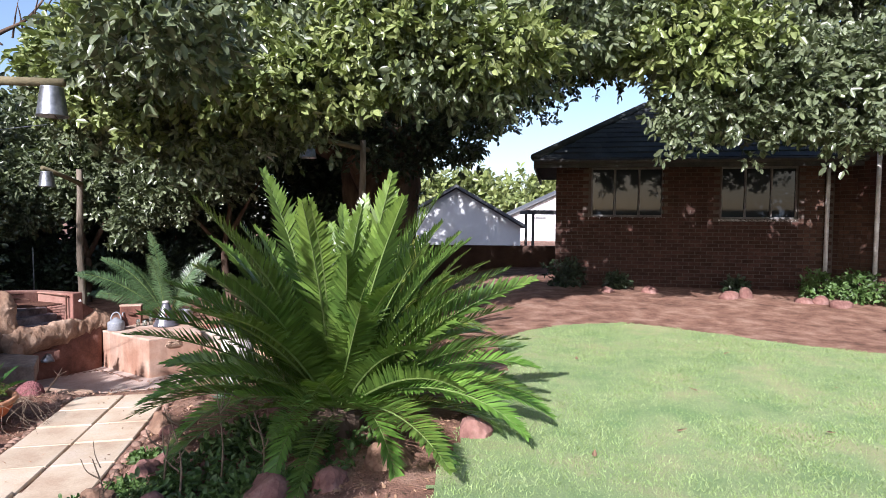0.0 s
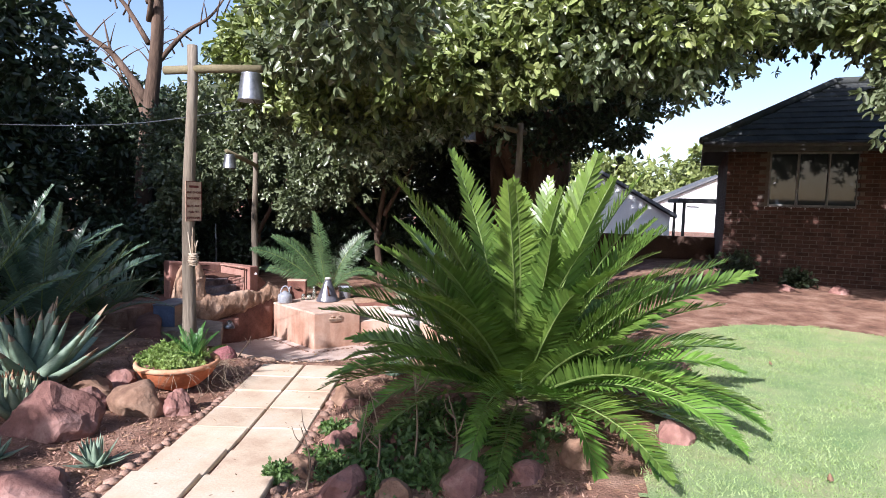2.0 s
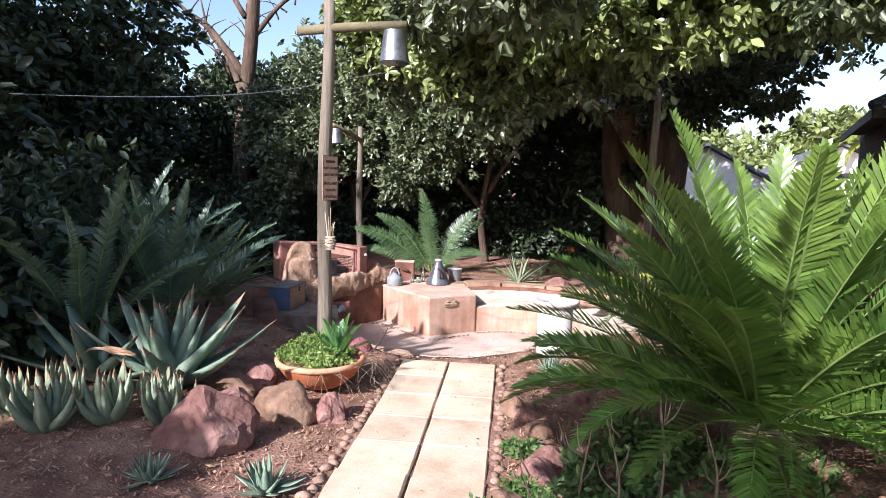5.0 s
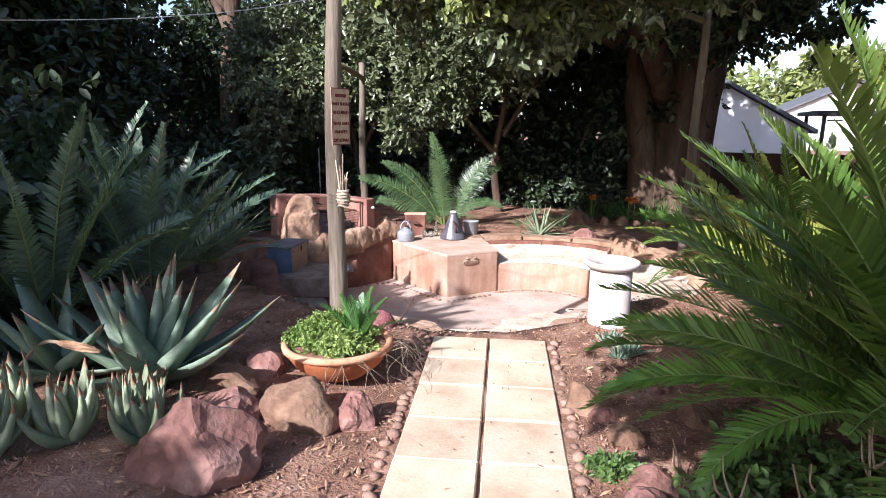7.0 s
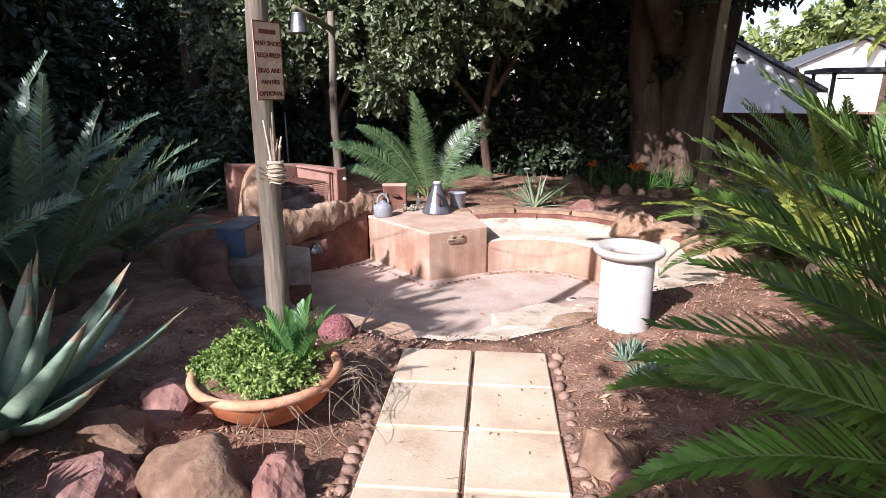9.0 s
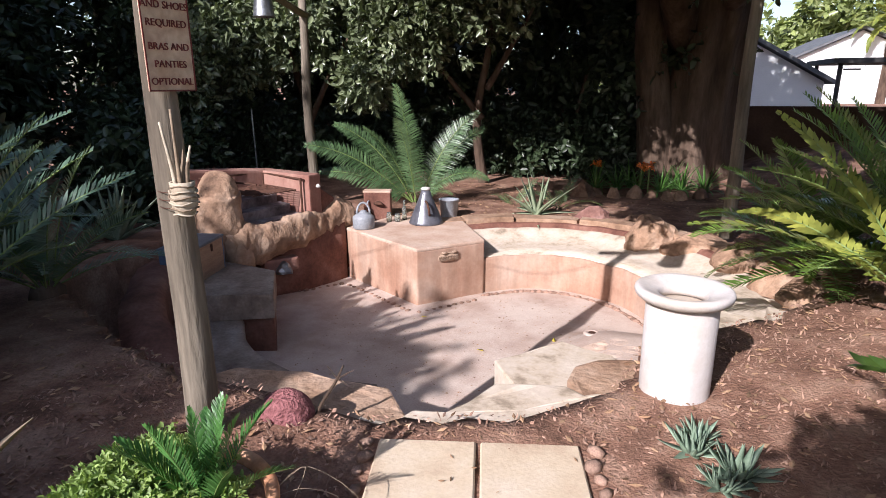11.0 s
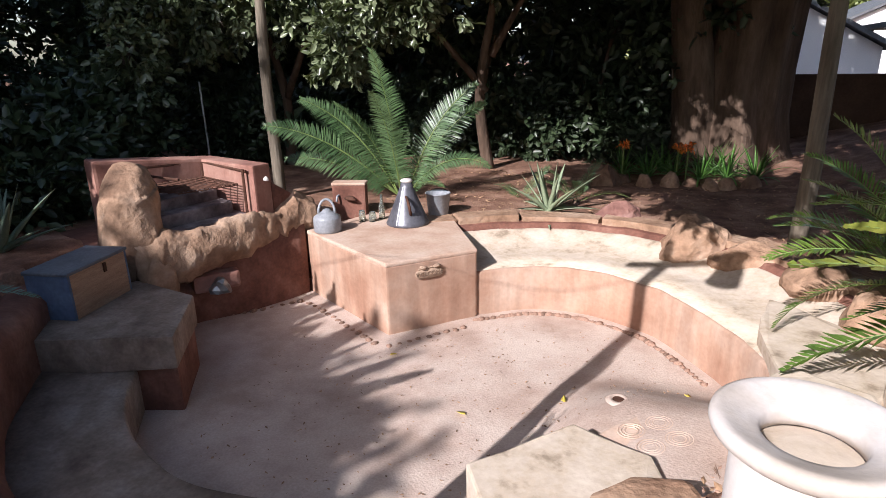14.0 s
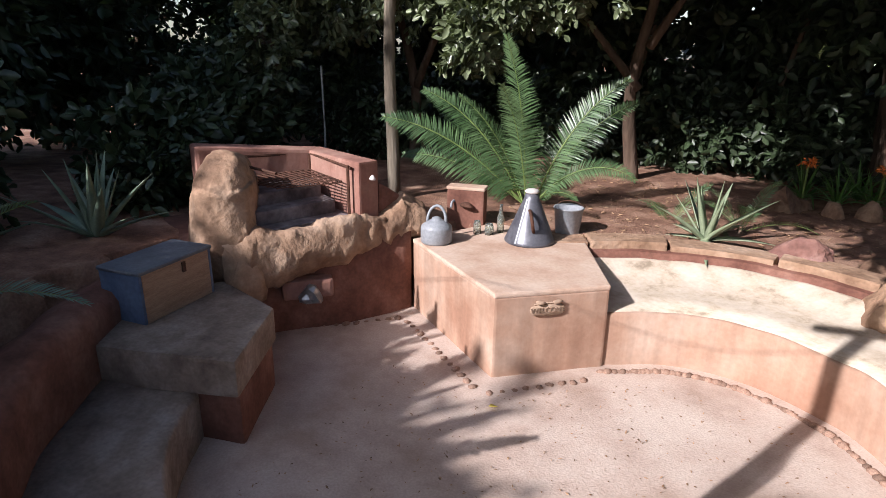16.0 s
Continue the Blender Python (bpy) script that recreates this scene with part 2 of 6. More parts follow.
gb.inputs["Base Color"].default_value, gb.inputs["Roughness"].default_value = (0.02, 0.025, 0.03, 1), 0.04
gb.inputs["Specular IOR Level"].default_value = 0.3
CURTAIN = mat("net_curtain", [(0.17, 0.175, 0.185), (0.28, 0.285, 0.29)], 6, 0.9, 0.2, 20, stretch=(6, 6, 0.3))


# ---------- helpers ----------
R = random.Random(7)


def smooth(a, b, v):
    t = min(1.0, max(0.0, (v - a) / (b - a)))
    return t * t * (3 - 2 * t)


def mesh_object(name, verts, faces, material, parent=None, shade=False, loc=None):
    me = bpy.data.meshes.new(name)
    me.from_pydata([tuple(v) for v in verts], [], faces)
    me.materials.append(material)
    if shade:
        me.polygons.foreach_set("use_smooth", [True] * len(me.polygons))
    me.update()
    ob = new(name, me)
    if parent is not None:
        ob.parent = parent
    if loc is not None:
        ob.location = loc
    return ob


def part(name, bm, material, parent=None, label="", shade=False, loc=None):
    me = bpy.data.meshes.new(name)
    bmesh.ops.recalc_face_normals(bm, faces=bm.faces)
    bm.to_mesh(me)
    bm.free()
    me.materials.append(material)
    if shade:
        me.polygons.foreach_set("use_smooth", [True] * len(me.polygons))
    ob = new(name, me)
    if parent is not None:
        ob.parent = parent
    if loc is not None:
        ob.location = loc
    if label:
        ob["label"] = label
    return ob


def thing(name, loc, label, category, group="", kind=""):
    e = new(name)
    e.location = loc
    e.empty_display_size = 0.1
    return tagged(e, label, category, group, kind)


def prism(pts, z0, z1, bevel=0.02, seg=2, z1s=None):
    """An upright block over the outline pts, with rounded edges."""
    bm = bmesh.new()
    lo = [bm.verts.new((p[0], p[1], z0)) for p in pts]
    hi = [bm.verts.new((p[0], p[1], z1 if z1s is None else z1s[i])) for i, p in enumerate(pts)]
    n = len(pts)
    bm.faces.new(hi)
    bm.faces.new(lo[::-1])
    for i in range(n):
        bm.faces.new((lo[i], lo[(i + 1) % n], hi[(i + 1) % n], hi[i]))
    if bevel:
        bmesh.ops.bevel(bm, geom=bm.edges[:], offset=bevel, segments=seg, profile=0.6, affect="EDGES", clamp_overlap=True)
    return bm


def box(cx, cy, cz, sx, sy, sz, bevel=0.0, rot=0.0):
    c, s = math.cos(rot), math.sin(rot)
    pts = [(cx + c * x * sx / 2 - s * y * sy / 2, cy + s * x * sx / 2 + c * y * sy / 2) for x, y in ((-1, -1), (1, -1), (1, 1), (-1, 1))]
    return prism(pts, cz - sz / 2, cz + sz / 2, bevel, 1 if bevel < 0.01 else 2)


def lathe(profile, seg=32):
    bm = bmesh.new()
    rings = []
    for r, z in profile:
        if r < 1e-4:
            rings.append([bm.verts.new((0, 0, z))])
        else:
            rings.append([bm.verts.new((r * math.cos(2 * math.pi * i / seg), r * math.sin(2 * math.pi * i / seg), z)) for i in range(seg)])
    for a, b in zip(rings, rings[1:]):
        for i in range(seg):
            j = (i + 1) % seg
            if len(a) == 1:
                bm.faces.new((a[0], b[j], b[i]))
            elif len(b) == 1:
                bm.faces.new((a[i], a[j], b[0]))
            else:
                bm.faces.new((a[i], a[j], b[j], b[i]))
    return bm


def tube(points, radii, seg=8, bm=None, closed=True):
    """A round bar along points."""
    bm = bm or bmesh.new()
    pts = [Vector(p) for p in points]
    if not isinstance(radii, (list, tuple)):
        radii = [radii] * len(pts)
    rings, side = [], None
    for i, p in enumerate(pts):
        d = (pts[min(i + 1, len(pts) - 1)] - pts[max(i - 1, 0)]).normalized()
        if side is None:
            side = d.cross(Vector((0.3, 0.2, 1)) if abs(d.z) < 0.9 else Vector((1, 0.2, 0))).normalized()
        side = (side - d * side.dot(d)).normalized()
        up = d.cross(side)
        rings.append([bm.verts.new(p + radii[i] * (math.cos(2 * math.pi * k / seg) * side + math.sin(2 * math.pi * k / seg) * up)) for k in range(seg)])
    for a, b in zip(rings, rings[1:]):
        for k in range(seg):
            bm.faces.new((a[k], a[(k + 1) % seg], b[(k + 1) % seg], b[k]))
    if closed:
        bm.faces.new(rings[0][::-1])
        bm.faces.new(rings[-1])
    return bm


def rock(seed, size, flat=0.35, rough=0.22, sub=3, cuts=6, base=True):
    """A weathered boulder, chipped by a few planes, sitting on z = 0."""
    rr = random.Random(seed)
    bm = bmesh.new()
    bmesh.ops.create_icosphere(bm, subdivisions=sub, radius=1.0)
    off = Vector((rr.uniform(-50, 50), rr.uniform(-50, 50), rr.uniform(-50, 50)))
    planes = []
    for i in range(cuts):
        n = Vector((rr.uniform(-1, 1), rr.uniform(-1, 1), rr.uniform(-0.3, 1))).normalized()
        planes.append((n, rr.uniform(0.62, 0.88) if cuts < 15 else rr.uniform(0.42, 0.85)))
    for v in bm.verts:
        p = v.co.copy()
        for n, d in planes:
            e = p.dot(n) - d
            if e > 0:
                p -= n * e * 0.92
        k = 1 + rough * noise.noise(p * 1.3 + off) + rough * 0.45 * noise.noise(p * 3.6 + off) + rough * 0.2 * noise.noise(p * 9 + off)
        p *= k
        if base and p.z < -flat:
            p.z = -flat + (p.z + flat) * 0.2
        v.co = Vector((p.x * size[0], p.y * size[1], (p.z + flat) * size[2]))
    return bm


def frond(length, width, pairs, arch, droop, vee, leaf_w, twist=0.0, seed=0, tip=0.5, sweep=0.9, nseg=14, bare=0.12):
    """One feather leaf along +x: its stalk as a thin bar and its leaflets, as lists of vertices and faces."""
    rr = random.Random(seed)
    path, d, p, a = [], 0, Vector((0, 0, 0)), arch
    step = length / nseg
    for i in range(nseg + 1):
        path.append((p.copy(), a))
        p = p + Vector((math.cos(a), 0, math.sin(a))) * step
        a -= droop / nseg * (0.4 + 1.2 * i / nseg)
    def at(u):
        f = min(u * nseg, nseg - 1e-4)
        i = int(f)
        q = path[i][0].lerp(path[i + 1][0], f - i)
        an = path[i][1] * (1 - (f - i)) + path[i + 1][1] * (f - i)
        return q, Vector((math.cos(an), 0, math.sin(an))), Vector((-math.sin(an), 0, math.cos(an)))
    V, F = [], []
    for k in range(pairs):
        u = bare + (1 - bare) * (k + 0.5) / pairs
        q, t, n = at(u)
        prof = math.sin(math.pi * min(1, 0.16 + 0.84 * (u - bare) / (1 - bare)) ** 0.85) ** 0.55
        w = width * max(0.25, prof)
        for s in (-1, 1):
            sw = sweep * (0.55 + 0.9 * u) + rr.uniform(-0.08, 0.08)
            side = (Vector((0, 1, 0)) * math.cos(twist) + n * math.sin(twist)) * s
            up = n * math.cos(twist) - Vector((0, 1, 0)) * math.sin(twist)
            dirn = (side * math.cos(sw) + t * math.sin(sw) + up * (vee + rr.uniform(-0.1, 0.1))).normalized()
            across = ((t * math.cos(sw) - side * math.sin(sw)).normalized() + up * rr.uniform(-0.28, 0.28)).normalized() * leaf_w * 0.5
            ww = w * rr.uniform(0.88, 1.06)
            mid = q + dirn * ww * 0.5 - Vector((0, 0, 1)) * ww * 0.02
            end = q + dirn * ww - Vector((0, 0, 1)) * ww * rr.uniform(0.05, 0.16)
            i0 = len(V)
            V += [q - across * 0.55, q + across * 0.55, mid + across, mid - across, end]
            F += [(i0, i0 + 1, i0 + 2, i0 + 3), (i0 + 3, i0 + 2, i0 + 4)]
    sv, sf = [], []
    for i, (q, an) in enumerate(path):
        r = 0.007 * length * (1 - 0.75 * i / nseg)
        n = Vector((-math.sin(an), 0, math.cos(an)))
        sv += [q + Vector((0, r, 0)), q + n * r, q - Vector((0, r, 0)), q - n * r]
        if i:
            for c in range(4):
                a0, b0 = 4 * (i - 1), 4 * i
                sf.append((a0 + c, a0 + (c + 1) % 4, b0 + (c + 1) % 4, b0 + c))
    return V, F, sv, sf


def cycad(name, loc, label, material, fronds, length, width, pairs, leaf_w, trunk=(0.16, 0.25), seed=1, arch=(0.3, 1.45), droop=(0.5, 1.2), vee=0.35, kinds=5, spin=None, sweep=0.9, category="cycad", bias=1.0, jitter=(0.14, 0.35), low=1.0, extra=(), extra_material=None):
    """A rosette of feather leaves on a short scaly stem."""
    rr = random.Random(seed)
    t = thing(name, loc, label, category)
    bm = lathe([(0, trunk[1]), (trunk[0] * 0.7, trunk[1] * 0.95), (trunk[0], trunk[1] * 0.6), (trunk[0] * 1.1, 0), (0, -0.05)], 14)
    for v in bm.verts:
        v.co *= 1 + 0.18 * noise.noise(v.co * 14)
    part("stem", bm, BARK, t, "rough scaly stem", True)
    made = []
    def feather(data, m):
        V, F, sv, sf = data
        n = len(V)
        me = bpy.data.meshes.new("frond")
        me.from_pydata([tuple(v) for v in V + sv], [], F + [tuple(i + n for i in q) for q in sf])
        me.materials.append(m)
        me.materials.append(RACHIS)
        me.polygons.foreach_set("material_index", [0] * len(F) + [1] * len(sf))
        return me
    for k in range(kinds):
        f = (k + 0.5) / kinds
        a = arch[0] + (arch[1] - arch[0]) * f
        data = frond(1.0, width, pairs, a, droop[1] + (droop[0] - droop[1]) * f, vee, leaf_w, rr.uniform(-0.35, 0.35), seed * 31 + k, sweep=sweep)
        made.append(feather(data, material))
    # single fronds with a bearing, rise, sag, length and roll of their own
    for j, (az, rise, sag, size, roll) in enumerate(extra):
        ob = new("frond", feather(frond(1.0, width, pairs, rise, sag, vee, leaf_w, roll, seed * 57 + j, sweep=sweep), extra_material or material))
        ob.parent = t
        az = radians(az)
        ob.matrix_basis = Matrix.Translation((0.5 * trunk[0] * math.cos(az), 0.5 * trunk[0] * math.sin(az), trunk[1] * 0.85)) @ Matrix.Rotation(az, 4, "Z") @ Matrix.Scale(size, 4)
    for i in range(fronds):
        k = int(kinds * ((i + 0.5) / fronds) ** bias) % kinds
        ob = new("frond", made[k])
        ob.parent = t
        az = i * 2.399963 + rr.uniform(-0.2, 0.2) if spin is None else radians(spin[i])
        L = length * rr.uniform(0.88, 1.1) * (low + (1 - low) * k / kinds)
        h = trunk[1] * (0.7 + 0.3 * k / kinds)
        ob.matrix_basis = Matrix.Translation((0.5 * trunk[0] * math.cos(az), 0.5 * trunk[0] * math.sin(az), h)) @ Matrix.Rotation(az, 4, "Z") @ Matrix.Rotation(rr.uniform(-jitter[0], jitter[0]), 4, "Y") @ Matrix.Rotation(rr.uniform(-jitter[1], jitter[1]), 4, "X") @ Matrix.Diagonal((L, L, L, 1))
    return t


def blade(length, w, thick, arch, bend, seg=7, keel=0.3, teeth=0):
    """One fleshy tapering leaf along +x with a hollow upper side."""
    V, F, p, a = [], [], Vector((0, 0, 0)), arch
    for i in range(seg + 1):
        u = i / seg
        hw = w / 2 * (0.75 + 0.6 * u if u < 0.25 else (1 - (u - 0.25) / 0.75) ** 0.8 * 0.9) + 0.002
        n = Vector((-math.sin(a), 0, math.cos(a)))
        th = thick * (1 - u) + 0.002
        V += [p + Vector((0, hw, 0)) + n * hw * keel, p + n * 0.1 * th, p - Vector((0, hw, 0)) + n * hw * keel, p - n * th]
        if i:
            b, c = 4 * (i - 1), 4 * i
            for k in range(4):
                F.append((b + k, b + (k + 1) % 4, c + (k + 1) % 4, c + k))
        p = p + Vector((math.cos(a), 0, math.sin(a))) * length / seg
        a += bend / seg
    return V, F


def rosette(name, loc, label, material, n, length, w, arch, bend, seed, category="succulent", thick=0.02, keel=0.35, kinds=4, spread=0.03, group="", tip=None):
    """A rosette plant whose leaves are parts."""
    rr = random.Random(seed)
    t = thing(name, loc, label, category, group)
    meshes = []
    for k in range(kinds):
        f = k / max(1, kinds - 1)
        V, F = blade(1.0, w / length, thick / length, arch[0] + (arch[1] - arch[0]) * f, bend[0] + (bend[1] - bend[0]) * f, keel=keel)
        me = bpy.data.meshes.new("leaf")
        me.from_pydata([tuple(v) for v in V], [], F)
        me.materials.append(material)
        if tip:
            me.materials.append(tip)
            me.polygons.foreach_set("material_index", [0] * (len(F) - 4) + [1] * 4)
        me.polygons.foreach_set("use_smooth", [True] * len(F))
        meshes.append(me)
    for i in range(n):
        k = min(kinds - 1, int(kinds * i / n))
        az = i * 2.399963 + rr.uniform(-0.25, 0.25)
        ob = new("leaf", meshes[k])
        ob.parent = t
        L = length * rr.uniform(0.8, 1.15) * (1 - 0.15 * k / kinds)
        ob.matrix_basis = Matrix.Translation((spread * math.cos(az), spread * math.sin(az), 0.0)) @ Matrix.Rotation(az, 4, "Z") @ Matrix.Rotation(rr.uniform(-0.15, 0.15), 4, "Y") @ Matrix.Rotation(rr.uniform(-0.2, 0.2), 4, "X") @ Matrix.Scale(L, 4)
    return t


def leaf_cloud(name, blobs, count, size, material, parent, seed, shell=0.55, sprig=7, droop=0.3):
    """Many small leaves in sprigs, thick on the outside of rounded masses. Blobs: centre and radii."""
    rng = np.random.default_rng(seed)
    vol = np.array([(b[3] * b[4] * b[5]) ** (2 / 3) for b in blobs])
    pick = rng.choice(len(blobs), size=count // sprig, p=vol / vol.sum())
    B = np.array([b[:6] for b in blobs], float)[pick]
    n = len(pick)
    d = rng.normal(size=(n, 3))
    d /= np.linalg.norm(d, axis=1, keepdims=True)
    lump = 0.76 + 0.42 * np.sin(d[:, :1] * 5 + pick[:, None]) * np.sin(d[:, 1:2] * 6 + 2.1 * pick[:, None]) * np.cos(d[:, 2:] * 5 + pick[:, None])
    rad = (shell + (1 - shell) * rng.random((n, 1)) ** 0.5) * lump * 1.15
    c = B[:, :3] + d * B[:, 3:] * rad
    out = d * 0.9 + rng.normal(size=(n, 3)) * 0.5 + np.array([0, 0, -droop])
    out /= np.linalg.norm(out, axis=1, keepdims=True)
    c = np.repeat(c, sprig, 0)
    out = np.repeat(out, sprig, 0)
    m = len(c)
    ax = out * 0.75 + rng.normal(size=(m, 3)) * 0.62
    ax /= np.linalg.norm(ax, axis=1, keepdims=True)
    base = c + out * (rng.random((m, 1)) - 0.3) * size * 1.6
    up = rng.normal(size=(m, 3)) * 0.85 + np.array([-0.25, -0.55, 0.75])
    wv = np.cross(ax, up)
    wv /= np.linalg.norm(wv, axis=1, keepdims=True) + 1e-6
    nv = np.cross(wv, ax)
    L = size * (0.65 + 0.6 * rng.random((m, 1)))
    W = L * 0.25
    mid = base + ax * L * 0.5
    V = np.empty((m, 6, 3))
    V[:, 0] = base
    V[:, 1] = mid - ax * L * 0.1 + wv * W + nv * W * 0.35
    V[:, 2] = base + ax * L * 0.78 + wv * W * 0.75 + nv * W * 0.1
    V[:, 3] = base + ax * L - nv * L * 0.12
    V[:, 4] = base + ax * L * 0.78 - wv * W * 0.75 + nv * W * 0.1
    V[:, 5] = mid - ax * L * 0.1 - wv * W + nv * W * 0.35
    idx = np.arange(m)[:, None] * 6
    faces = np.concatenate([idx + np.array([[0, 1, 2, 3]]), idx + np.array([[0, 3, 4, 5]])])
    me = bpy.data.meshes.new(name)
    me.vertices.add(m * 6)
    me.vertices.foreach_set("co", V.reshape(-1))
    nf = len(faces)
    me.loops.add(nf * 4)
    me.loops.foreach_set("vertex_index", faces.reshape(-1).astype(np.int32))
    me.polygons.add(nf)
    me.polygons.foreach_set("loop_start", np.arange(nf, dtype=np.int32) * 4)
    me.update(calc_edges=True)
    me.materials.append(material)
    ob = new(name, me)
    ob.parent = parent
    return ob


# ---------- ground ----------
def catmull(pts, n):
    P = [Vector((*p, 0)) if len(p) == 2 else Vector(p) for p in pts]
    P = [P[0] * 2 - P[1]] + P + [P[-1] * 2 - P[-2]]
    out = []
    for i in range(1, len(P) - 2):
        for k in range(n):
            t = k / n
            a, b, c, d = P[i - 1:i + 3]
            out.append(0.5 * ((2 * b) + (c - a) * t + (2 * a - 5 * b + 4 * c - d) * t * t + (3 * b - a - 3 * c + d) * t ** 3))
    out.append(P[-2])
    return out


def beside(curve, i, r):
    """The point r metres to the left of a curve."""
    d = (curve[min(i + 1, len(curve) - 1)] - curve[max(i - 1, 0)]).normalized()
    return curve[i] + Vector((-d.y, d.x, 0)) * r


RING = catmull([(-4.55, 9.9), (-4.27, 10.09), (-3.86, 10.34), (-3.40, 10.38), (-2.93, 10.19), (-2.68, 9.99), (-2.25, 9.33), (-2.08, 8.75)], 8)
PIT = [(-6.95, 6.95), (-5.9, 6.4), (-5.0, 6.08), (-4.2, 6.0), (-3.75, 6.1), (-3.1, 6.32), (-2.75, 6.65), (-2.6, 7.3), (-2.2, 7.8), (-1.7, 8.2)]
PIT += [tuple(beside(RING, i, 1.07)[:2]) for i in range(len(RING) - 1, 5, -4)] + [(-5.6, 11.0), (-6.3, 10.5), (-7.4, 10.0), (-7.3, 8.6)]


def inside(x, y, poly):
    c = False
    for (x0, y0), (x1, y1) in zip(poly, poly[1:] + poly[:1]):
        if (y0 > y) != (y1 > y) and x < x0 + (y - y0) * (x1 - x0) / (y1 - y0):
            c = not c
    return c


def gz(x, y):
    z = 0.02 + 0.28 * smooth(-2.0, 0.2, x) + 0.08 * smooth(-3.65, -4.6, x) + 0.09 * smooth(4.2, 2.4, y)
    z -= 0.2 * smooth(7.0, 11.5, y) * (1 - smooth(-1.0, 1.5, x))
    z += 0.22 * smooth(7.5, 12.5, y) * smooth(-0.5, 2.0, x)
    z -= 0.05 * smooth(0.95, 0.3, math.hypot(x + 4.1, y - 4.85))
    return z


def build_ground():
    xs = [-400, -150, -60, -30, -20, -15, -12] + list(np.arange(-10, 9.01, 0.1)) + [10, 12, 16, 25, 50, 150, 400]
    ys = [-400, -100, -30, -12, -6, -3] + list(np.arange(-2, 14.01, 0.1)) + [15, 17, 20, 25, 35, 60, 150, 400]
    V, F = [], []
    for j, y in enumerate(ys):
        for i, x in enumerate(xs):
            z = gz(x, y)
            if inside(x, y, PIT):
                z = -1.0
            elif x < 0.0 or y > 8.5:
                z += 0.018 * noise.noise(Vector((x * 2.2, y * 2.2, 0))) + 0.008 * noise.noise(Vector((x * 8, y * 8, 3)))
            V.append((x, y, z))
    w = len(xs)
    for j in range(len(ys) - 1):
        for i in range(w - 1):
            F.append((j * w + i, j * w + i + 1, (j + 1) * w + i + 1, (j + 1) * w + i))
    tagged(mesh_object("ground", V, F, SOIL, shade=True), "bare reddish-brown garden soil with scattered leaf litter", "ground", kind="structure")


build_ground()
LAWN_EDGE = [(-0.05, -3), (-0.1, 2.2), (0.05, 3.43), (0.15, 4.2), (0.55, 5.6), (0.75, 6.6), (0.7, 7.6), (1.1, 8.35), (1.75, 8.75), (2.6, 8.95), (3.4, 8.6), (4.2, 7.95), (5.0, 7.4), (6.0, 7.0), (9.0, 6.2), (14, 5.0), (14, -3)]


def build_lawn():
    V, F, idx = [], [], {}
    st = 0.05
    def vid(i, j):
        if (i, j) not in idx:
            x, y = i * st, j * st
            idx[(i, j)] = len(V)
            V.append((x, y, gz(x, y) + 0.02 + 0.012 * noise.noise(Vector((x * 1.5, y * 1.5, 9)))))
        return idx[(i, j)]
    for i in range(-13, 282):
        for j in range(-61, 199):
            if inside((i + 0.5) * st + 0.09 * noise.noise(Vector((i * 0.2, j * 0.2, 2))), (j + 0.5) * st, LAWN_EDGE):
                F.append((vid(i, j), vid(i + 1, j), vid(i + 1, j + 1), vid(i, j + 1)))
    lawn = tagged(mesh_object("lawn", V, F, LAWN, shade=True), "short sunlit green lawn with a few fallen leaves", "lawn", kind="structure")
    rng = np.random.default_rng(3)
    m = 175000
    far = rng.random(m) < 0.3
    x = np.where(far, -0.3 + 11 * rng.random(m), -0.3 + 7.5 * rng.random(m))
    y = np.where(far, -3 + 12 * rng.random(m), 2.2 + 6.9 * rng.random(m) ** 1.1)
    keep = [k for k in range(m) if inside(x[k] + 0.05 * math.sin(y[k] * 9), y[k] + 0.05 * math.sin(x[k] * 11), LAWN_EDGE)]
    GV, GF = [], []
    for k in keep:
        z = gz(x[k], y[k]) + 0.015
        a, h = rng.random() * 6.283, 0.012 + 0.018 * rng.random()
        dx, dy = 0.0045 * math.cos(a), 0.0045 * math.sin(a)
        lx, ly = 0.016 * rng.normal(), 0.016 * rng.normal()
        i0 = len(GV)
        GV += [(x[k] - dx, y[k] - dy, z), (x[k] + dx, y[k] + dy, z), (x[k] + lx, y[k] + ly, z + h)]
        GF.append((i0, i0 + 1, i0 + 2))
    tagged(mesh_object("grass_blades", GV, GF, GRASS), "short mown green grass blades", "grass", kind="stuff")


build_lawn()

# ---------- sunken seating circle ----------
def pit_z(x, y):
    return -0.74 + 0.38 * smooth(9.4, 8.3, y) * smooth(-3.55, -2.8, x)


def build_pit_floor():
    V, F, idx = [], [], {}
    st = 0.1
    outline = [(-7.2, 7.0), (-5.9, 6.4), (-4.9, 6.05), (-3.9, 6.1), (-3.0, 6.5), (-2.2, 7.8), (-1.6, 8.5), (-1.8, 9.5), (-2.4, 10.4), (-3.6, 11.2), (-4.8, 11.2), (-6.4, 10.6), (-7.3, 10.0)]
    def vid(i, j):
        if (i, j) not in idx:
            x, y = i * st, j * st
            idx[(i, j)] = len(V)
            V.append((x, y, pit_z(x, y) + 0.006 * noise.noise(Vector((x * 3, y * 3, 1)))))
        return idx[(i, j)]
    for i in range(-75, -18):
        for j in range(59, 116):
            if inside((i + 0.5) * st, (j + 0.5) * st, outline):
                F.append((vid(i, j), vid(i + 1, j), vid(i + 1, j + 1), vid(i, j + 1)))
    return tagged(mesh_object("pit_floor", V, F, FLOOR, shade=True), "pale dusty cement floor of a sunken seating circle", "floor", kind="structure")


pit_floor = build_pit_floor()


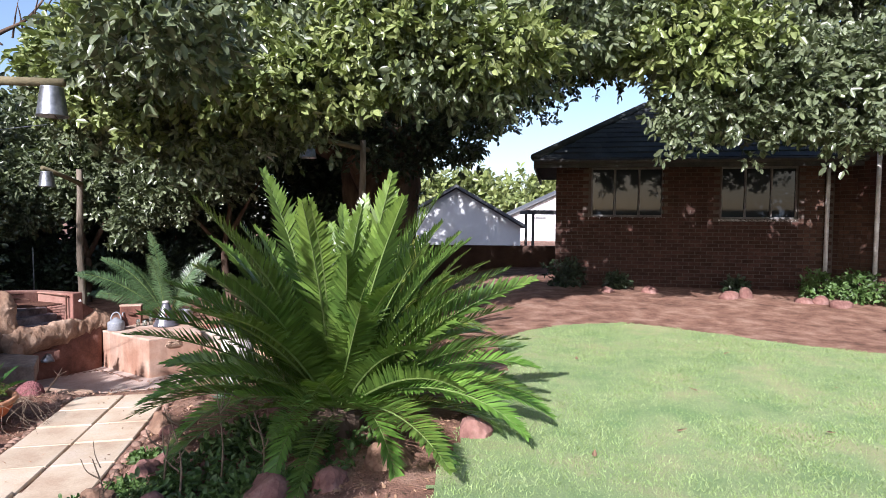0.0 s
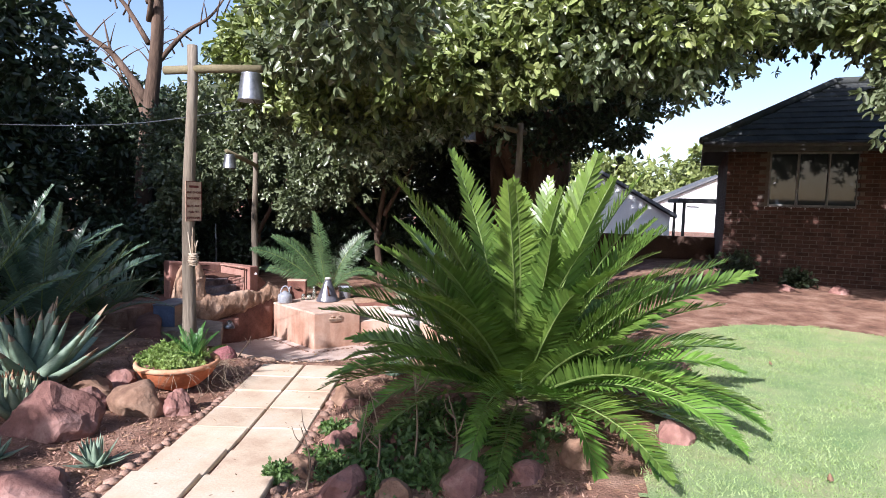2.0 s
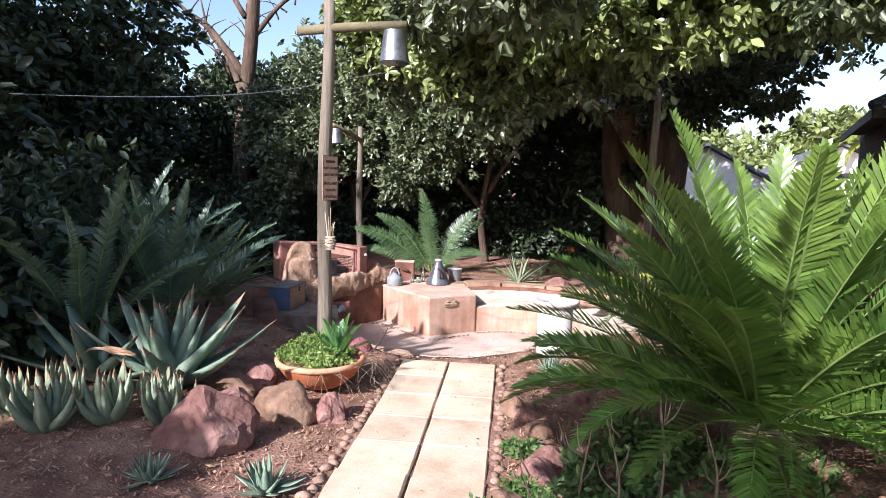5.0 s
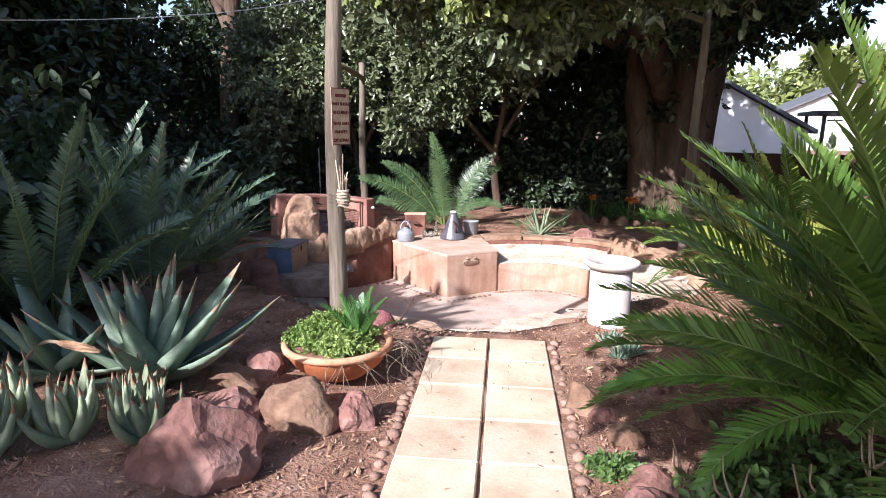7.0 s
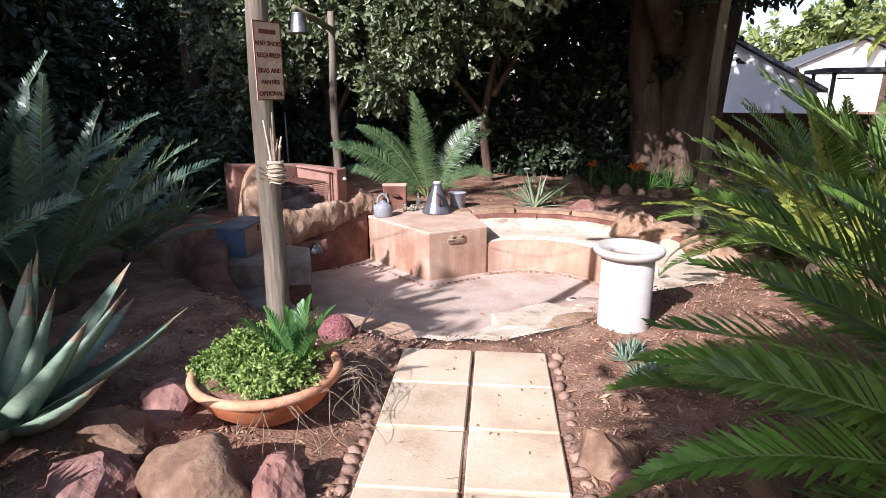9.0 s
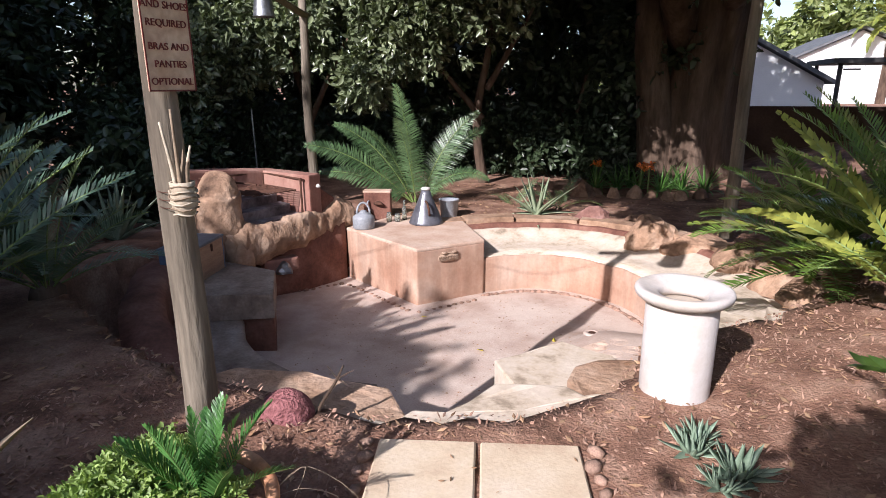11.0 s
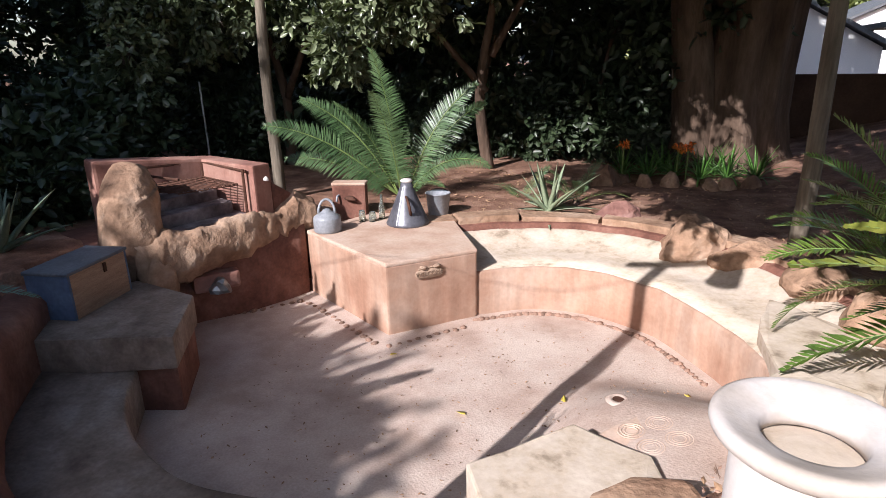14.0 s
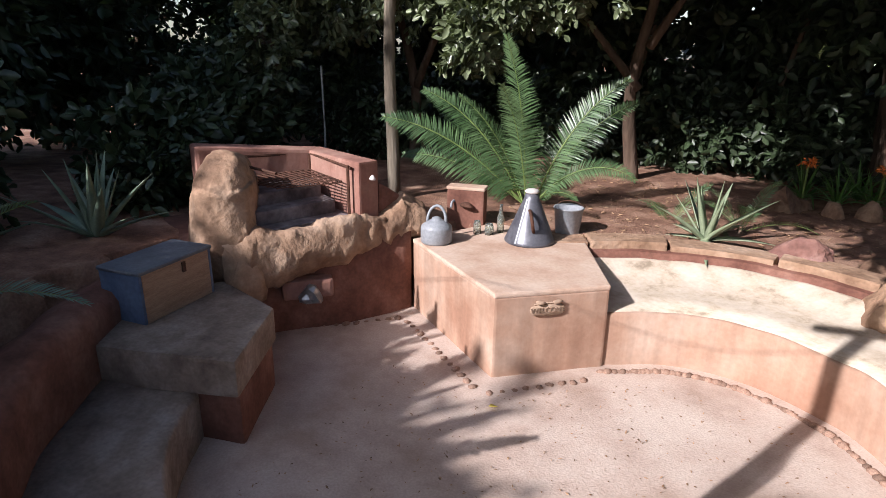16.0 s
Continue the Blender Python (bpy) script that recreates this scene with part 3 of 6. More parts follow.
def sweep(curve, profile, wob=0.006):
    """A band along a curve; profile: (distance to the left of the curve, height)."""
    bm = bmesh.new()
    rows = []
    for i, p in enumerate(curve):
        d = (curve[min(i + 1, len(curve) - 1)] - curve[max(i - 1, 0)]).normalized()
        n = Vector((-d.y, d.x, 0))
        row = []
        for r, z in profile:
            q = p + n * r
            q.z = z + wob * noise.noise(Vector((q.x * 4, q.y * 4, z * 4))) * 2
            row.append(bm.verts.new(q))
        rows.append(row)
    for a, b in zip(rows, rows[1:]):
        for k in range(len(profile) - 1):
            bm.faces.new((a[k], a[k + 1], b[k + 1], b[k]))
    bm.faces.new(rows[0])
    bm.faces.new(rows[-1][::-1])
    return bm


bench = thing("curved_bench", (0, 0, 0), "curved built-in bench of terracotta plaster with a pale stained seat", "bench")
part("seat_front", sweep(RING, [(0.0, -0.95), (0.0, -0.34), (0.012, -0.325), (0.05, -0.322), (0.05, -0.95)]), PLASTER, bench, "terracotta plaster front", True)
part("seat", sweep(RING, [(0.03, -0.9), (0.03, -0.318), (0.3, -0.312), (0.56, -0.305), (0.7, -0.26), (0.84, -0.2), (0.9, -0.19), (0.9, -0.9)]), PALE, bench, "pale water-stained cement seat and sloping back", True)
part("rim_band", sweep(RING, [(0.86, -0.9), (0.86, -0.2), (0.9, -0.15), (0.99, -0.14), (0.99, -0.9)]), REDWALL, bench, "brown plaster band")


def build_rim():
    acc, last, k = 0.0, 0, 0
    for i in range(1, len(RING)):
        acc += (RING[i] - RING[i - 1]).length * 1.35
        if acc > 0.5 or i == len(RING) - 1:
            seg = RING[last:i + 1]
            def off(j, r):
                d = (RING[min(j + 1, len(RING) - 1)] - RING[max(j - 1, 0)]).normalized()
                return RING[j] + Vector((-d.y, d.x, 0)) * r
            pts = [off(j, 0.95) for j in range(last, i + 1)] + [off(j, 1.2) for j in range(i, last - 1, -1)]
            c = sum(pts, Vector()) / len(pts)
            pts = [c + (p - c) * 0.965 for p in pts]
            b = part("rim_stone", prism([(p.x, p.y) for p in pts], -0.5, -0.085 + 0.012 * math.sin(k * 2.3), 0.018), ROCK_TAN, bench)
            last, acc, k = i, 0.0, k + 1


build_rim()

# ---------- house ----------
HB = 0.5
house = thing("brick_house", (0, 0, 0), "dark red face-brick house with a grey tiled hip roof", "house")
house.matrix_basis = Matrix.Translation((2.27, 13.0, 0)) @ Matrix.Rotation(radians(-9), 4, "Z") @ Matrix.Translation((-2.27, -13.0, 0))
HOLES = [(3.0, 4.5, 2.0, 3.05), (5.62, 7.1, 1.97, 3.05)]
def wall_with_windows():
    xs = sorted({2.27, 7.76, *[h[0] for h in HOLES], *[h[1] for h in HOLES]})
    zs = sorted({0.2, 3.25, *[h[2] for h in HOLES], *[h[3] for h in HOLES]})
    V, F = [], []
    for side, y in ((0, 13.0), (1, 13.24)):
        for a, b in zip(xs, xs[1:]):
            for c, d in zip(zs, zs[1:]):
                if any(h[0] <= (a + b) / 2 <= h[1] and h[2] <= (c + d) / 2 <= h[3] for h in HOLES):
                    continue
                i = len(V)
                V.extend([(a, y, c), (b, y, c), (b, y, d), (a, y, d)])
                F.append((i, i + 1, i + 2, i + 3))
    for h in HOLES:
        for p, q in (((h[0], h[2]), (h[1], h[2])), ((h[1], h[2]), (h[1], h[3])), ((h[1], h[3]), (h[0], h[3])), ((h[0], h[3]), (h[0], h[2]))):
            i = len(V)
            V.extend([(p[0], 13.0, p[1]), (q[0], 13.0, q[1]), (q[0], 13.24, q[1]), (p[0], 13.24, p[1])])
            F.append((i, i + 1, i + 2, i + 3))
    mesh_object("wall", V, F, MORTAR, house)
wall_with_windows()
part("wing_wall", box(2.5, 0.12, 1.7, 5.0, 0.24, 3.3), MORTAR, house).matrix_basis = Matrix.Translation((7.75, 12.98, 0)) @ Matrix.Rotation(radians(-60), 4, "Z")
part("side_wall", box(2.39, 16.3, 1.7, 0.24, 6.1, 3.1), MORTAR, house)
part("rear_wall", box(8.0, 18.2, 1.7, 11.0, 0.2, 3.1), MORTAR, house)
for h in HOLES:
    w = part("window", box((h[0] + h[1]) / 2, 13.08, h[2] - 0.03, h[1] - h[0] + 0.1, 0.16, 0.05, 0.006), WHITEPAINT, house, "steel window with net curtains behind")
    cx, cz = (h[0] + h[1]) / 2, (h[2] + h[3]) / 2
    W, H = h[1] - h[0], h[3] - h[2]
    for px, pw, pz, ph in ((h[0] + 0.02, 0.04, cz, H), (h[1] - 0.02, 0.04, cz, H), (h[0] + W * 0.33, 0.03, cz, H), (h[0] + W * 0.67, 0.03, cz, H)):
        part("frame_bar", box(px, 13.1, pz, pw, 0.04, ph), FRAMEGREY, w)
    for pz in (h[2] + 0.02, h[3] - 0.02):
        part("frame_bar", box(cx, 13.1, pz, W - 0.08, 0.036, 0.04), FRAMEGREY, w)
    for k in range(3):
        p = part("pane", box(h[0] + W * (k + 0.5) / 3, 13.11, cz, W / 3 - 0.05, 0.006, H - 0.08), GLASS, w, "dark reflecting glass")
    V, F = [], []
    n = 60
    for i in range(n + 1):
        x = h[0] + W * i / n
        y = 13.3 + 0.03 * math.sin(i * 1.3) + 0.015 * math.sin(i * 0.6)
        V += [(x, y, h[2] - 0.1), (x, y, h[3] + 0.05)]
        if i:
            F.append((2 * i - 2, 2 * i, 2 * i + 1, 2 * i - 1))
    mesh_object("curtain", V, F, CURTAIN, w, True)
# room darkness behind the windows is a plain closed box of wall; bricks in courses
def bricks():
    V, F = [], []
    def brick(o, ux, n, w, h=0.066):
        i = len(V)
        d = n * 0.008
        up = Vector((0, 0, h))
        for e in (Vector((0, 0, 0)), d):
            for q in (o, o + ux * w, o + ux * w + up, o + up):
                V.append(q + e)
        F.extend([(i + 4, i + 5, i + 6, i + 7), (i, i + 1, i + 5, i + 4), (i + 1, i + 2, i + 6, i + 5), (i + 2, i + 3, i + 7, i + 6), (i + 3, i, i + 4, i + 7)])
    walls = [(Vector((2.27, 13.0, 0)), Vector((1, 0, 0)), Vector((0, -1, 0)), 5.46, HOLES), (Vector((7.75, 12.98, 0)), Vector((0.5, -0.866, 0)), Vector((-0.866, -0.5, 0)), 4.9, []), (Vector((2.27, 13.0, 0)), Vector((0, 1, 0)), Vector((-1, 0, 0)), 6.0, None)]
    near = []
    for o, ux, n, L, holes in walls:
        for c in range(36):
            z = 0.36 + 0.078 * c
            if z > 3.2:
                break
            x = -0.115 * (c % 2)
            while x < L:
                a, b = max(0, x), min(L, x + 0.218)
                x += 0.23
                mx = o.x + (a + b) / 2
                if b - a < 0.06 or any(h[0] - 0.05 < mx < h[1] + 0.05 and h[2] - 0.07 < z < h[3] for h in (holes or [])):
                    continue
                p = o + ux * (a + R.uniform(0, 0.004)) + Vector((0, 0, z))
                if holes is not None and (mx > 7.2 or holes == []) and b - a > 0.2 and len(near) < 300 and (holes == [] and a < 2.3 and z > 0.5 or mx > 7.2 and holes):
                    near.append((p, ux, n))
                else:
                    brick(p, ux, n, b - a - 0.006)
    ob = mesh_object("brickwork", V, F, BRICK, house)
    ob["kind"] = "stuff"
    me = bpy.data.meshes.new("brick")
    v = [(0, 0, 0), (0.208, 0, 0), (0.208, 0, 0.066), (0, 0, 0.066), (0, -0.009, 0), (0.208, -0.009, 0), (0.208, -0.009, 0.066), (0, -0.009, 0.066)]
    me.from_pydata(v, [], [(4, 5, 6, 7), (0, 1, 5, 4), (1, 2, 6, 5), (2, 3, 7, 6), (3, 0, 4, 7)])
    me.materials.append(BRICKO)
    for p, ux, n in near:
        b = new("brick", me)
        b.parent = house
        b.matrix_basis = Matrix.Translation(p) @ Matrix.Rotation(math.atan2(ux.y, ux.x), 4, "Z")
bricks()
def hip_roof():
    E0, E1, R0, R1 = Vector((1.78, 12.5, 3.17)), Vector((14, 12.5, 3.17)), Vector((4.4, 15.5, 4.75)), Vector((14, 15.5, 4.75))
    V = [E0, E1, R1, R0, Vector((1.78, 18.5, 3.17)), Vector((14, 18.5, 3.17))]
    mesh_object("roof", V, [(0, 1, 2, 3), (0, 3, 4), (4, 3, 2, 5), (0, 4, 5, 1)], ROOF, house)
    tv, tf = [], []
    n = 11
    for k in range(n):
        f0, f1 = k / n, (k + 1.12) / n
        y0, z0 = 12.5 + 3.0 * f0, 3.17 + 1.58 * f0
        y1, z1 = 12.5 + 3.0 * f1, 3.17 + 1.58 * f1
        x = 1.78 + 2.62 * f0 + 0.02
        x += 0.15 * (k % 2)
        while x < 13.9:
            i = len(tv)
            j = R.uniform(-0.006, 0.006)
            tv += [(x, y0, z0 + 0.045 + j), (x + 0.3, y0, z0 + 0.045 + j), (x + 0.3, y1, z1 + 0.012), (x, y1, z1 + 0.012), (x, y0, z0 + 0.015), (x + 0.3, y0, z0 + 0.015)]
            tf += [(i, i + 1, i + 2, i + 3), (i + 4, i + 5, i + 1, i)]
            x += 0.31
    ob = mesh_object("roof_tiles", tv, tf, ROOF, house)
    ob["kind"] = "stuff"
    part("fascia", box(7.9, 12.5, 3.09, 12.2, 0.04, 0.17), DARKTRIM, house, "dark painted fascia board")
    part("gutter", tube([(1.8, 12.44, 3.14), (13.9, 12.44, 3.14)], 0.05, 10), DARKTRIM, house)
    part("fascia", box(1.8, 15.5, 3.09, 0.04, 5.96, 0.17), DARKTRIM, house)
    part("soffit", box(7.9, 12.78, 3.12, 12.1, 0.5, 0.02), DARKTRIM, house)
hip_roof()
part("hip_ridge", tube([(1.78, 12.5, 3.22), (4.4, 15.5, 4.8), (14, 15.5, 4.8)], 0.09, 8), ROOF, house, "", True)
for x, y, zt in ((7.6, 12.93, 3.0), (8.13, 12.16, 3.3)):
    part("downpipe", tube([(x, y, 0.55), (x, y, zt)], 0.04, 10), WHITEPAINT, house, "chipped white downpipe", True)

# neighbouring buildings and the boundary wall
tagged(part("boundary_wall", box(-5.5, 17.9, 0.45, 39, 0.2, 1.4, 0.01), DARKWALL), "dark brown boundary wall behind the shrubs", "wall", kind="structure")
# next two walls are added out of view to keep low skylight off the house
tagged(part("boundary_wall", box(0, -9.0, 1.3, 30, 0.2, 2.6, 0.01), DARKWALL), "unseen dark brown wall added behind the lawn to block low sky light", "wall", kind="structure")
tagged(part("boundary_wall", box(14.9, -0.5, 1.3, 0.2, 16.8, 2.6, 0.01), DARKWALL), "unseen dark brown wall added beside the lawn to block low sky light", "wall", kind="structure")
def gable_house(o, w, depth, eave, apex, label, wallm):
    t = thing("neighbour_house", o, label, "house")
    V = [(0, 0, -1), (w, 0, -1), (w, 0, eave), (w / 2, 0, apex), (0, 0, eave)]
    V += [(x, depth, z) for x, y, z in V]
    mesh_object("wall", V, [(0, 1, 2, 3, 4), (9, 8, 7, 6, 5), (1, 6, 7, 2), (0, 4, 9, 5)], wallm, t)
    e = 0.25
    s = (apex - eave) / (w / 2)
    for sg, x0 in ((1, w + e), (-1, -e)):
        a = Vector((x0, -0.3, eave - s * e + 0.06))
        b = Vector((w / 2, -0.3, apex + 0.06))
        up = Vector((0, 0, 0.14))
        back = Vector((0, depth + 0.6, 0))
        Q = [a, b, b + up, a + up, a + back, b + back, b + up + back, a + up + back]
        mesh_object("roof", Q, [(0, 1, 2, 3), (7, 6, 5, 4), (3, 2, 6, 7), (0, 4, 5, 1), (0, 3, 7, 4)], FARROOF, t)
    return t
gable_house((-2.9, 26.4, 0), 5.75, 8.0, 1.65, 3.3, "neighbouring house with a white gable and dark roof edge", WHITEWALL)
gable_house((3.6, 42.0, 0), 9.0, 9.0, 2.2, 4.3, "bright white neighbouring house with a grey roof", WHITEWALL)
carport = thing("carport", (3.55, 27.6, -0.15), "dark timber carport frame beside a white house", "carport")
for x, y in ((0.0, 0.0), (3.2, 0.0), (0.0, 3.0), (3.2, 3.0)):
    part("post", box(x, y, 1.1, 0.12, 0.12, 2.6), DARKTRIM, carport)
part("roof", box(1.6, 1.5, 2.48, 3.8, 3.6, 0.16), DARKTRIM, carport)
part("brace", box(0.35, 0.0, 2.2, 0.5, 0.06, 0.06), DARKTRIM, carport)

# ---------- trees ----------
def limb(pts, r0, r1, seg=9, n=5):
    c = catmull(pts, n)
    return tube(c, [r0 + (r1 - r0) * i / (len(c) - 1) for i in range(len(c))], seg)


def local(blobs, o):
    return [(b[0] - o[0], b[1] - o[1], b[2] - o[2], *b[3:]) for b in blobs]


TO = (-1.83, 15.9, -0.3)
tree = thing("shade_tree", TO, "huge old evergreen shade tree with a broad fluted trunk", "tree")
def build_trunk():
    bm = bmesh.new()
    seg, rows = 40, []
    prof = [(-0.15, 1.05), (0.1, 0.9), (0.4, 0.76), (0.9, 0.66), (1.6, 0.62), (2.4, 0.62), (3.2, 0.66), (4.0, 0.6), (5.2, 0.45)]
    for z, r in prof:
        row = []
        for i in range(seg):
            a = 2 * math.pi * i / seg
            flute = 1 + 0.12 * math.sin(3 * a + 0.5 + z * 0.15) + 0.07 * math.sin(7 * a + z * 0.3) + (0.14 * math.cos(5 * a + 1) * max(0, 1 - z))
            row.append(bm.verts.new((r * flute * math.cos(a) + 0.05 * z, r * flute * math.sin(a) - 0.03 * z, z)))
        rows.append(row)
    for a, b in zip(rows, rows[1:]):
        for i in range(seg):
            bm.faces.new((a[i], a[(i + 1) % seg], b[(i + 1) % seg], b[i]))
    bm.faces.new(rows[-1])
    part("trunk", bm, BARK, tree, "broad fluted grey-brown trunk", True)
build_trunk()
part("trunk", limb([(-0.55, -0.35, -0.1), (-0.62, -0.4, 1.2), (-0.8, -0.45, 2.6), (-0.9, -0.6, 4.4)], 0.36, 0.24, 14), BARK, tree, "narrower second stem fused to the trunk", True)
for pts, r0 in (([(-0.2, -0.3, 2.6), (-1.0, -2.5, 4.6), (-1.6, -5.5, 4.9), (-1.6, -7.6, 4.3)], 0.3),
                ([(0.3, -0.3, 3.2), (1.5, -3.0, 4.8), (2.6, -6.0, 5.2), (3.4, -7.8, 4.9)], 0.28),
                ([(0.4, 0, 3.4), (3.0, -2.5, 5.2), (5.5, -5.5, 5.4), (7.0, -7.2, 4.8)], 0.26),
                ([(-0.4, 0, 3.4), (-3.5, -1.0, 5.0), (-5.5, -2.0, 5.6)], 0.24)):
    part("limb", limb(pts, r0, 0.05), BARK, tree, "", True)
# includes overhead masses added only to shade the slim pole and rim boulders
NEAR = [(-3.4, 7.9, 3.15, 0.85, 0.7, 0.85), (-5.3, 8.7, 3.9, 0.9, 0.8, 1.0), (-2.6, 5.5, 3.5, 0.8, 0.8, 0.5), (-2.2, 4.7, 3.5, 0.6, 0.5, 0.35), (-2.4, 8.0, 3.5, 0.9, 0.8, 0.8), (-1.5, 7.6, 3.75, 1.1, 0.9, 0.85), (-0.2, 7.2, 3.95, 1.1, 0.9, 0.85), (0.55, 7.4, 3.75, 0.6, 0.6, 0.6),
        (1.4, 7.6, 4.45, 0.9, 0.9, 0.75), (2.6, 8.4, 4.6, 1.0, 1.0, 0.8), (3.1, 8.0, 3.45, 0.38, 0.35, 0.7), (4.3, 8.4, 3.85, 1.15, 1.0, 0.95), (5.4, 8.3, 3.7, 1.0, 0.9, 0.95), (6.6, 8.2, 3.8, 1.2, 1.0, 1.0), (-3.05, 6.75, 5.2, 0.5, 0.5, 0.95), (2.8, 10.8, 6.6, 1.6, 1.2, 0.8), (-4.0, 6.65, 3.6, 0.32, 0.32, 0.3), (-3.5, 6.45, 3.6, 0.35, 0.32, 0.3),
        (-2.0, 9.6, 5.3, 2.4, 1.5, 1.3), (0.8, 9.4, 5.7, 2.2, 1.5, 1.3), (4.2, 9.6, 5.6, 2.4, 1.5, 1.2), (-4.8, 10.4, 5.3, 1.8, 1.4, 1.5), (7.2, 9.6, 5.6, 2.2, 1.4, 1.4)]
leaf_cloud("crown", local(NEAR, TO), 146000, 0.115, TREELEAF, tree, 11, shell=0.45)
# hanging front shoots in a lighter leaf, the sunlight put into their colour
leaf_cloud("young_growth", local([(-3.6, 7.7, 3.5, 0.95, 0.7, 0.8), (-5.1, 8.3, 4.1, 0.8, 0.7, 0.8), (-2.3, 7.5, 3.9, 0.8, 0.6, 0.6), (-0.6, 6.9, 4.1, 0.9, 0.6, 0.6), (3.2, 7.9, 4.3, 1.0, 0.6, 0.6), (-1.4, 6.9, 3.55, 1.1, 0.4, 0.5), (0.5, 6.9, 3.9, 0.9, 0.4, 0.4), (-2.7, 7.2, 3.6, 0.9, 0.4, 0.5)], TO), 27000, 0.13, TREELEAF2, tree, 21, shell=0.7)
MIDDLE = [(-1.3, 13.4, 4.0, 1.6, 1.2, 1.3), (0.1, 12.7, 3.7, 0.75, 0.8, 0.75), (-4.2, 13.2, 4.5, 1.8, 1.3, 1.4), (0.6, 14.0, 5.8, 3.0, 1.8, 1.6), (-3.5, 15.5, 7.2, 4.0, 2.5, 2.0), (3.0, 15.5, 7.4, 3.5, 2.5, 1.8), (-0.3, 17.5, 6.0, 3.5, 2.0, 2.0)]
# masses added mostly out of view to shade house, trunk and white gable
MIDDLE += [(2.6, 10.6, 5.0, 1.5, 1.0, 0.7), (5.0, 10.7, 4.25, 1.3, 1.0, 1.0), (7.0, 10.5, 4.2, 1.5, 1.0, 1.05), (9.0, 10.3, 4.6, 1.5, 1.2, 1.0), (-3.6, 11.8, 5.3, 1.6, 1.2, 1.0), (-5.0, 12.0, 5.8, 1.6, 1.2, 0.9), (-2.2, 12.4, 5.9, 1.8, 1.2, 1.0), (3.2, 9.2, 6.7, 2.0, 1.3, 1.0), (6.2, 9.0, 6.6, 2.2, 1.3, 1.0), (8.6, 8.6, 5.9, 2.0, 1.3, 1.2), (-4.0, 10.3, 6.3, 1.9, 1.3, 1.1), (-2.9, 12.4, 4.7, 1.3, 0.8, 1.1), (-1.6, 18.0, 8.9, 4.2, 2.4, 1.7), (-5.6, 11.0, 7.0, 1.8, 1.3, 0.9)]
# same tree as the crown above, its inner leaves darkened as if in shade
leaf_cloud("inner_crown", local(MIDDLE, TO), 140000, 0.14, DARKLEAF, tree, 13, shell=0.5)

# lower trees behind the barbecue
def small_tree(name, o, label, stems, blobs, count, size, material, seed, shell=0.45):
    t = thing(name, o, label, "tree")
    for k, pts in enumerate(stems):
        part("trunk" if k == 0 else "limb", limb(pts, 0.1 if k == 0 else 0.06, 0.02), BARK, t, "", True)
    leaf_cloud("crown", local(blobs, o), count, size, material, t, seed, shell=shell)
    return t


small_tree("evergreen_tree", (-8.6, 13.6, -0.25), "grey-green evergreen tree with drooping leafy branches",
           [[(0, 0, 0), (0.1, -0.1, 1.2), (-0.1, -0.4, 2.6), (-0.3, -0.8, 3.8)], [(0.1, -0.1, 1.2), (1.0, -0.5, 2.4), (1.7, -0.7, 3.0)]],
           [(-9.3, 12.5, 2.45, 1.0, 0.7, 1.05), (-8.2, 12.7, 2.9, 0.9, 0.7, 1.1), (-9.0, 13.2, 4.0, 1.6, 1.0, 1.2), (-10.6, 13.0, 3.0, 0.9, 0.8, 1.3), (-9.5, 11.6, 1.55, 0.5, 0.4, 0.5), (-9.6, 11.8, 2.2, 0.6, 0.4, 0.5), (-7.3, 13.2, 3.8, 1.0, 0.8, 1.2)], 24000, 0.13, TREELEAF, 31)
small_tree("evergreen_tree", (-5.3, 14.0, -0.25), "grey-green evergreen tree with drooping leafy branches",
           [[(0, 0, 0), (-0.1, -0.2, 1.3), (0.2, -0.5, 2.7), (0.1, -0.7, 3.9)], [(0, -0.2, 1.3), (-1.0, -0.7, 2.6)], [(0.1, -0.3, 1.8), (0.9, -0.6, 3.0)]],
           [(-6.3, 12.8, 2.75, 1.0, 0.7, 1.15), (-5.2, 13.2, 3.2, 0.8, 0.7, 0.9), (-5.9, 13.5, 4.2, 1.4, 1.0, 1.0), (-7.0, 12.7, 1.75, 0.45, 0.4, 0.55)], 22000, 0.13, TREELEAF, 32)
# dark screen of shrubs and trees along the boundary
for k in range(8):
    x = -15.5 + 1.85 * k
    y = 16.2 + 0.5 * math.sin(k * 2.3)
    o = (x, y, -0.3)
    t = thing("boundary_shrub", o, "dense dark shrub in deep shade by the boundary wall", "shrub", "boundary shrubs")
    part("trunk", limb([(0, 0, 0), (0.1, 0, 1.0), (0, 0.1, 2.4)], 0.09, 0.03), BARK, t, "", True)
    part("trunk", limb([(0.5, -0.5, 0), (0.4, -0.4, 1.0), (0.7, -0.3, 2.6)], 0.06, 0.03), BARK, t, "", True)
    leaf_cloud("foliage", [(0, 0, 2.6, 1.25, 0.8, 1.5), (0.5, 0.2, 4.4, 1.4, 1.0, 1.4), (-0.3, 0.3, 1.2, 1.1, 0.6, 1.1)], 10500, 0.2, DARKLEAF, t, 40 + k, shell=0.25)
# tall dark trees to the side, and behind the walker, that keep the side bed in shade
def tall_tree(o, label, height, blobs, count, seed, leaf=0.2, m=None):
    t = thing("garden_tree", o, label, "tree")
    part("trunk", limb([(0, 0, -0.1), (0.1, 0.05, height * 0.35), (-0.1, 0.1, height * 0.8)], 0.2, 0.07, 12), BARK, t, "", True)
    leaf_cloud("crown", blobs, count, leaf, m or DARKLEAF, t, seed, shell=0.35)
    return t


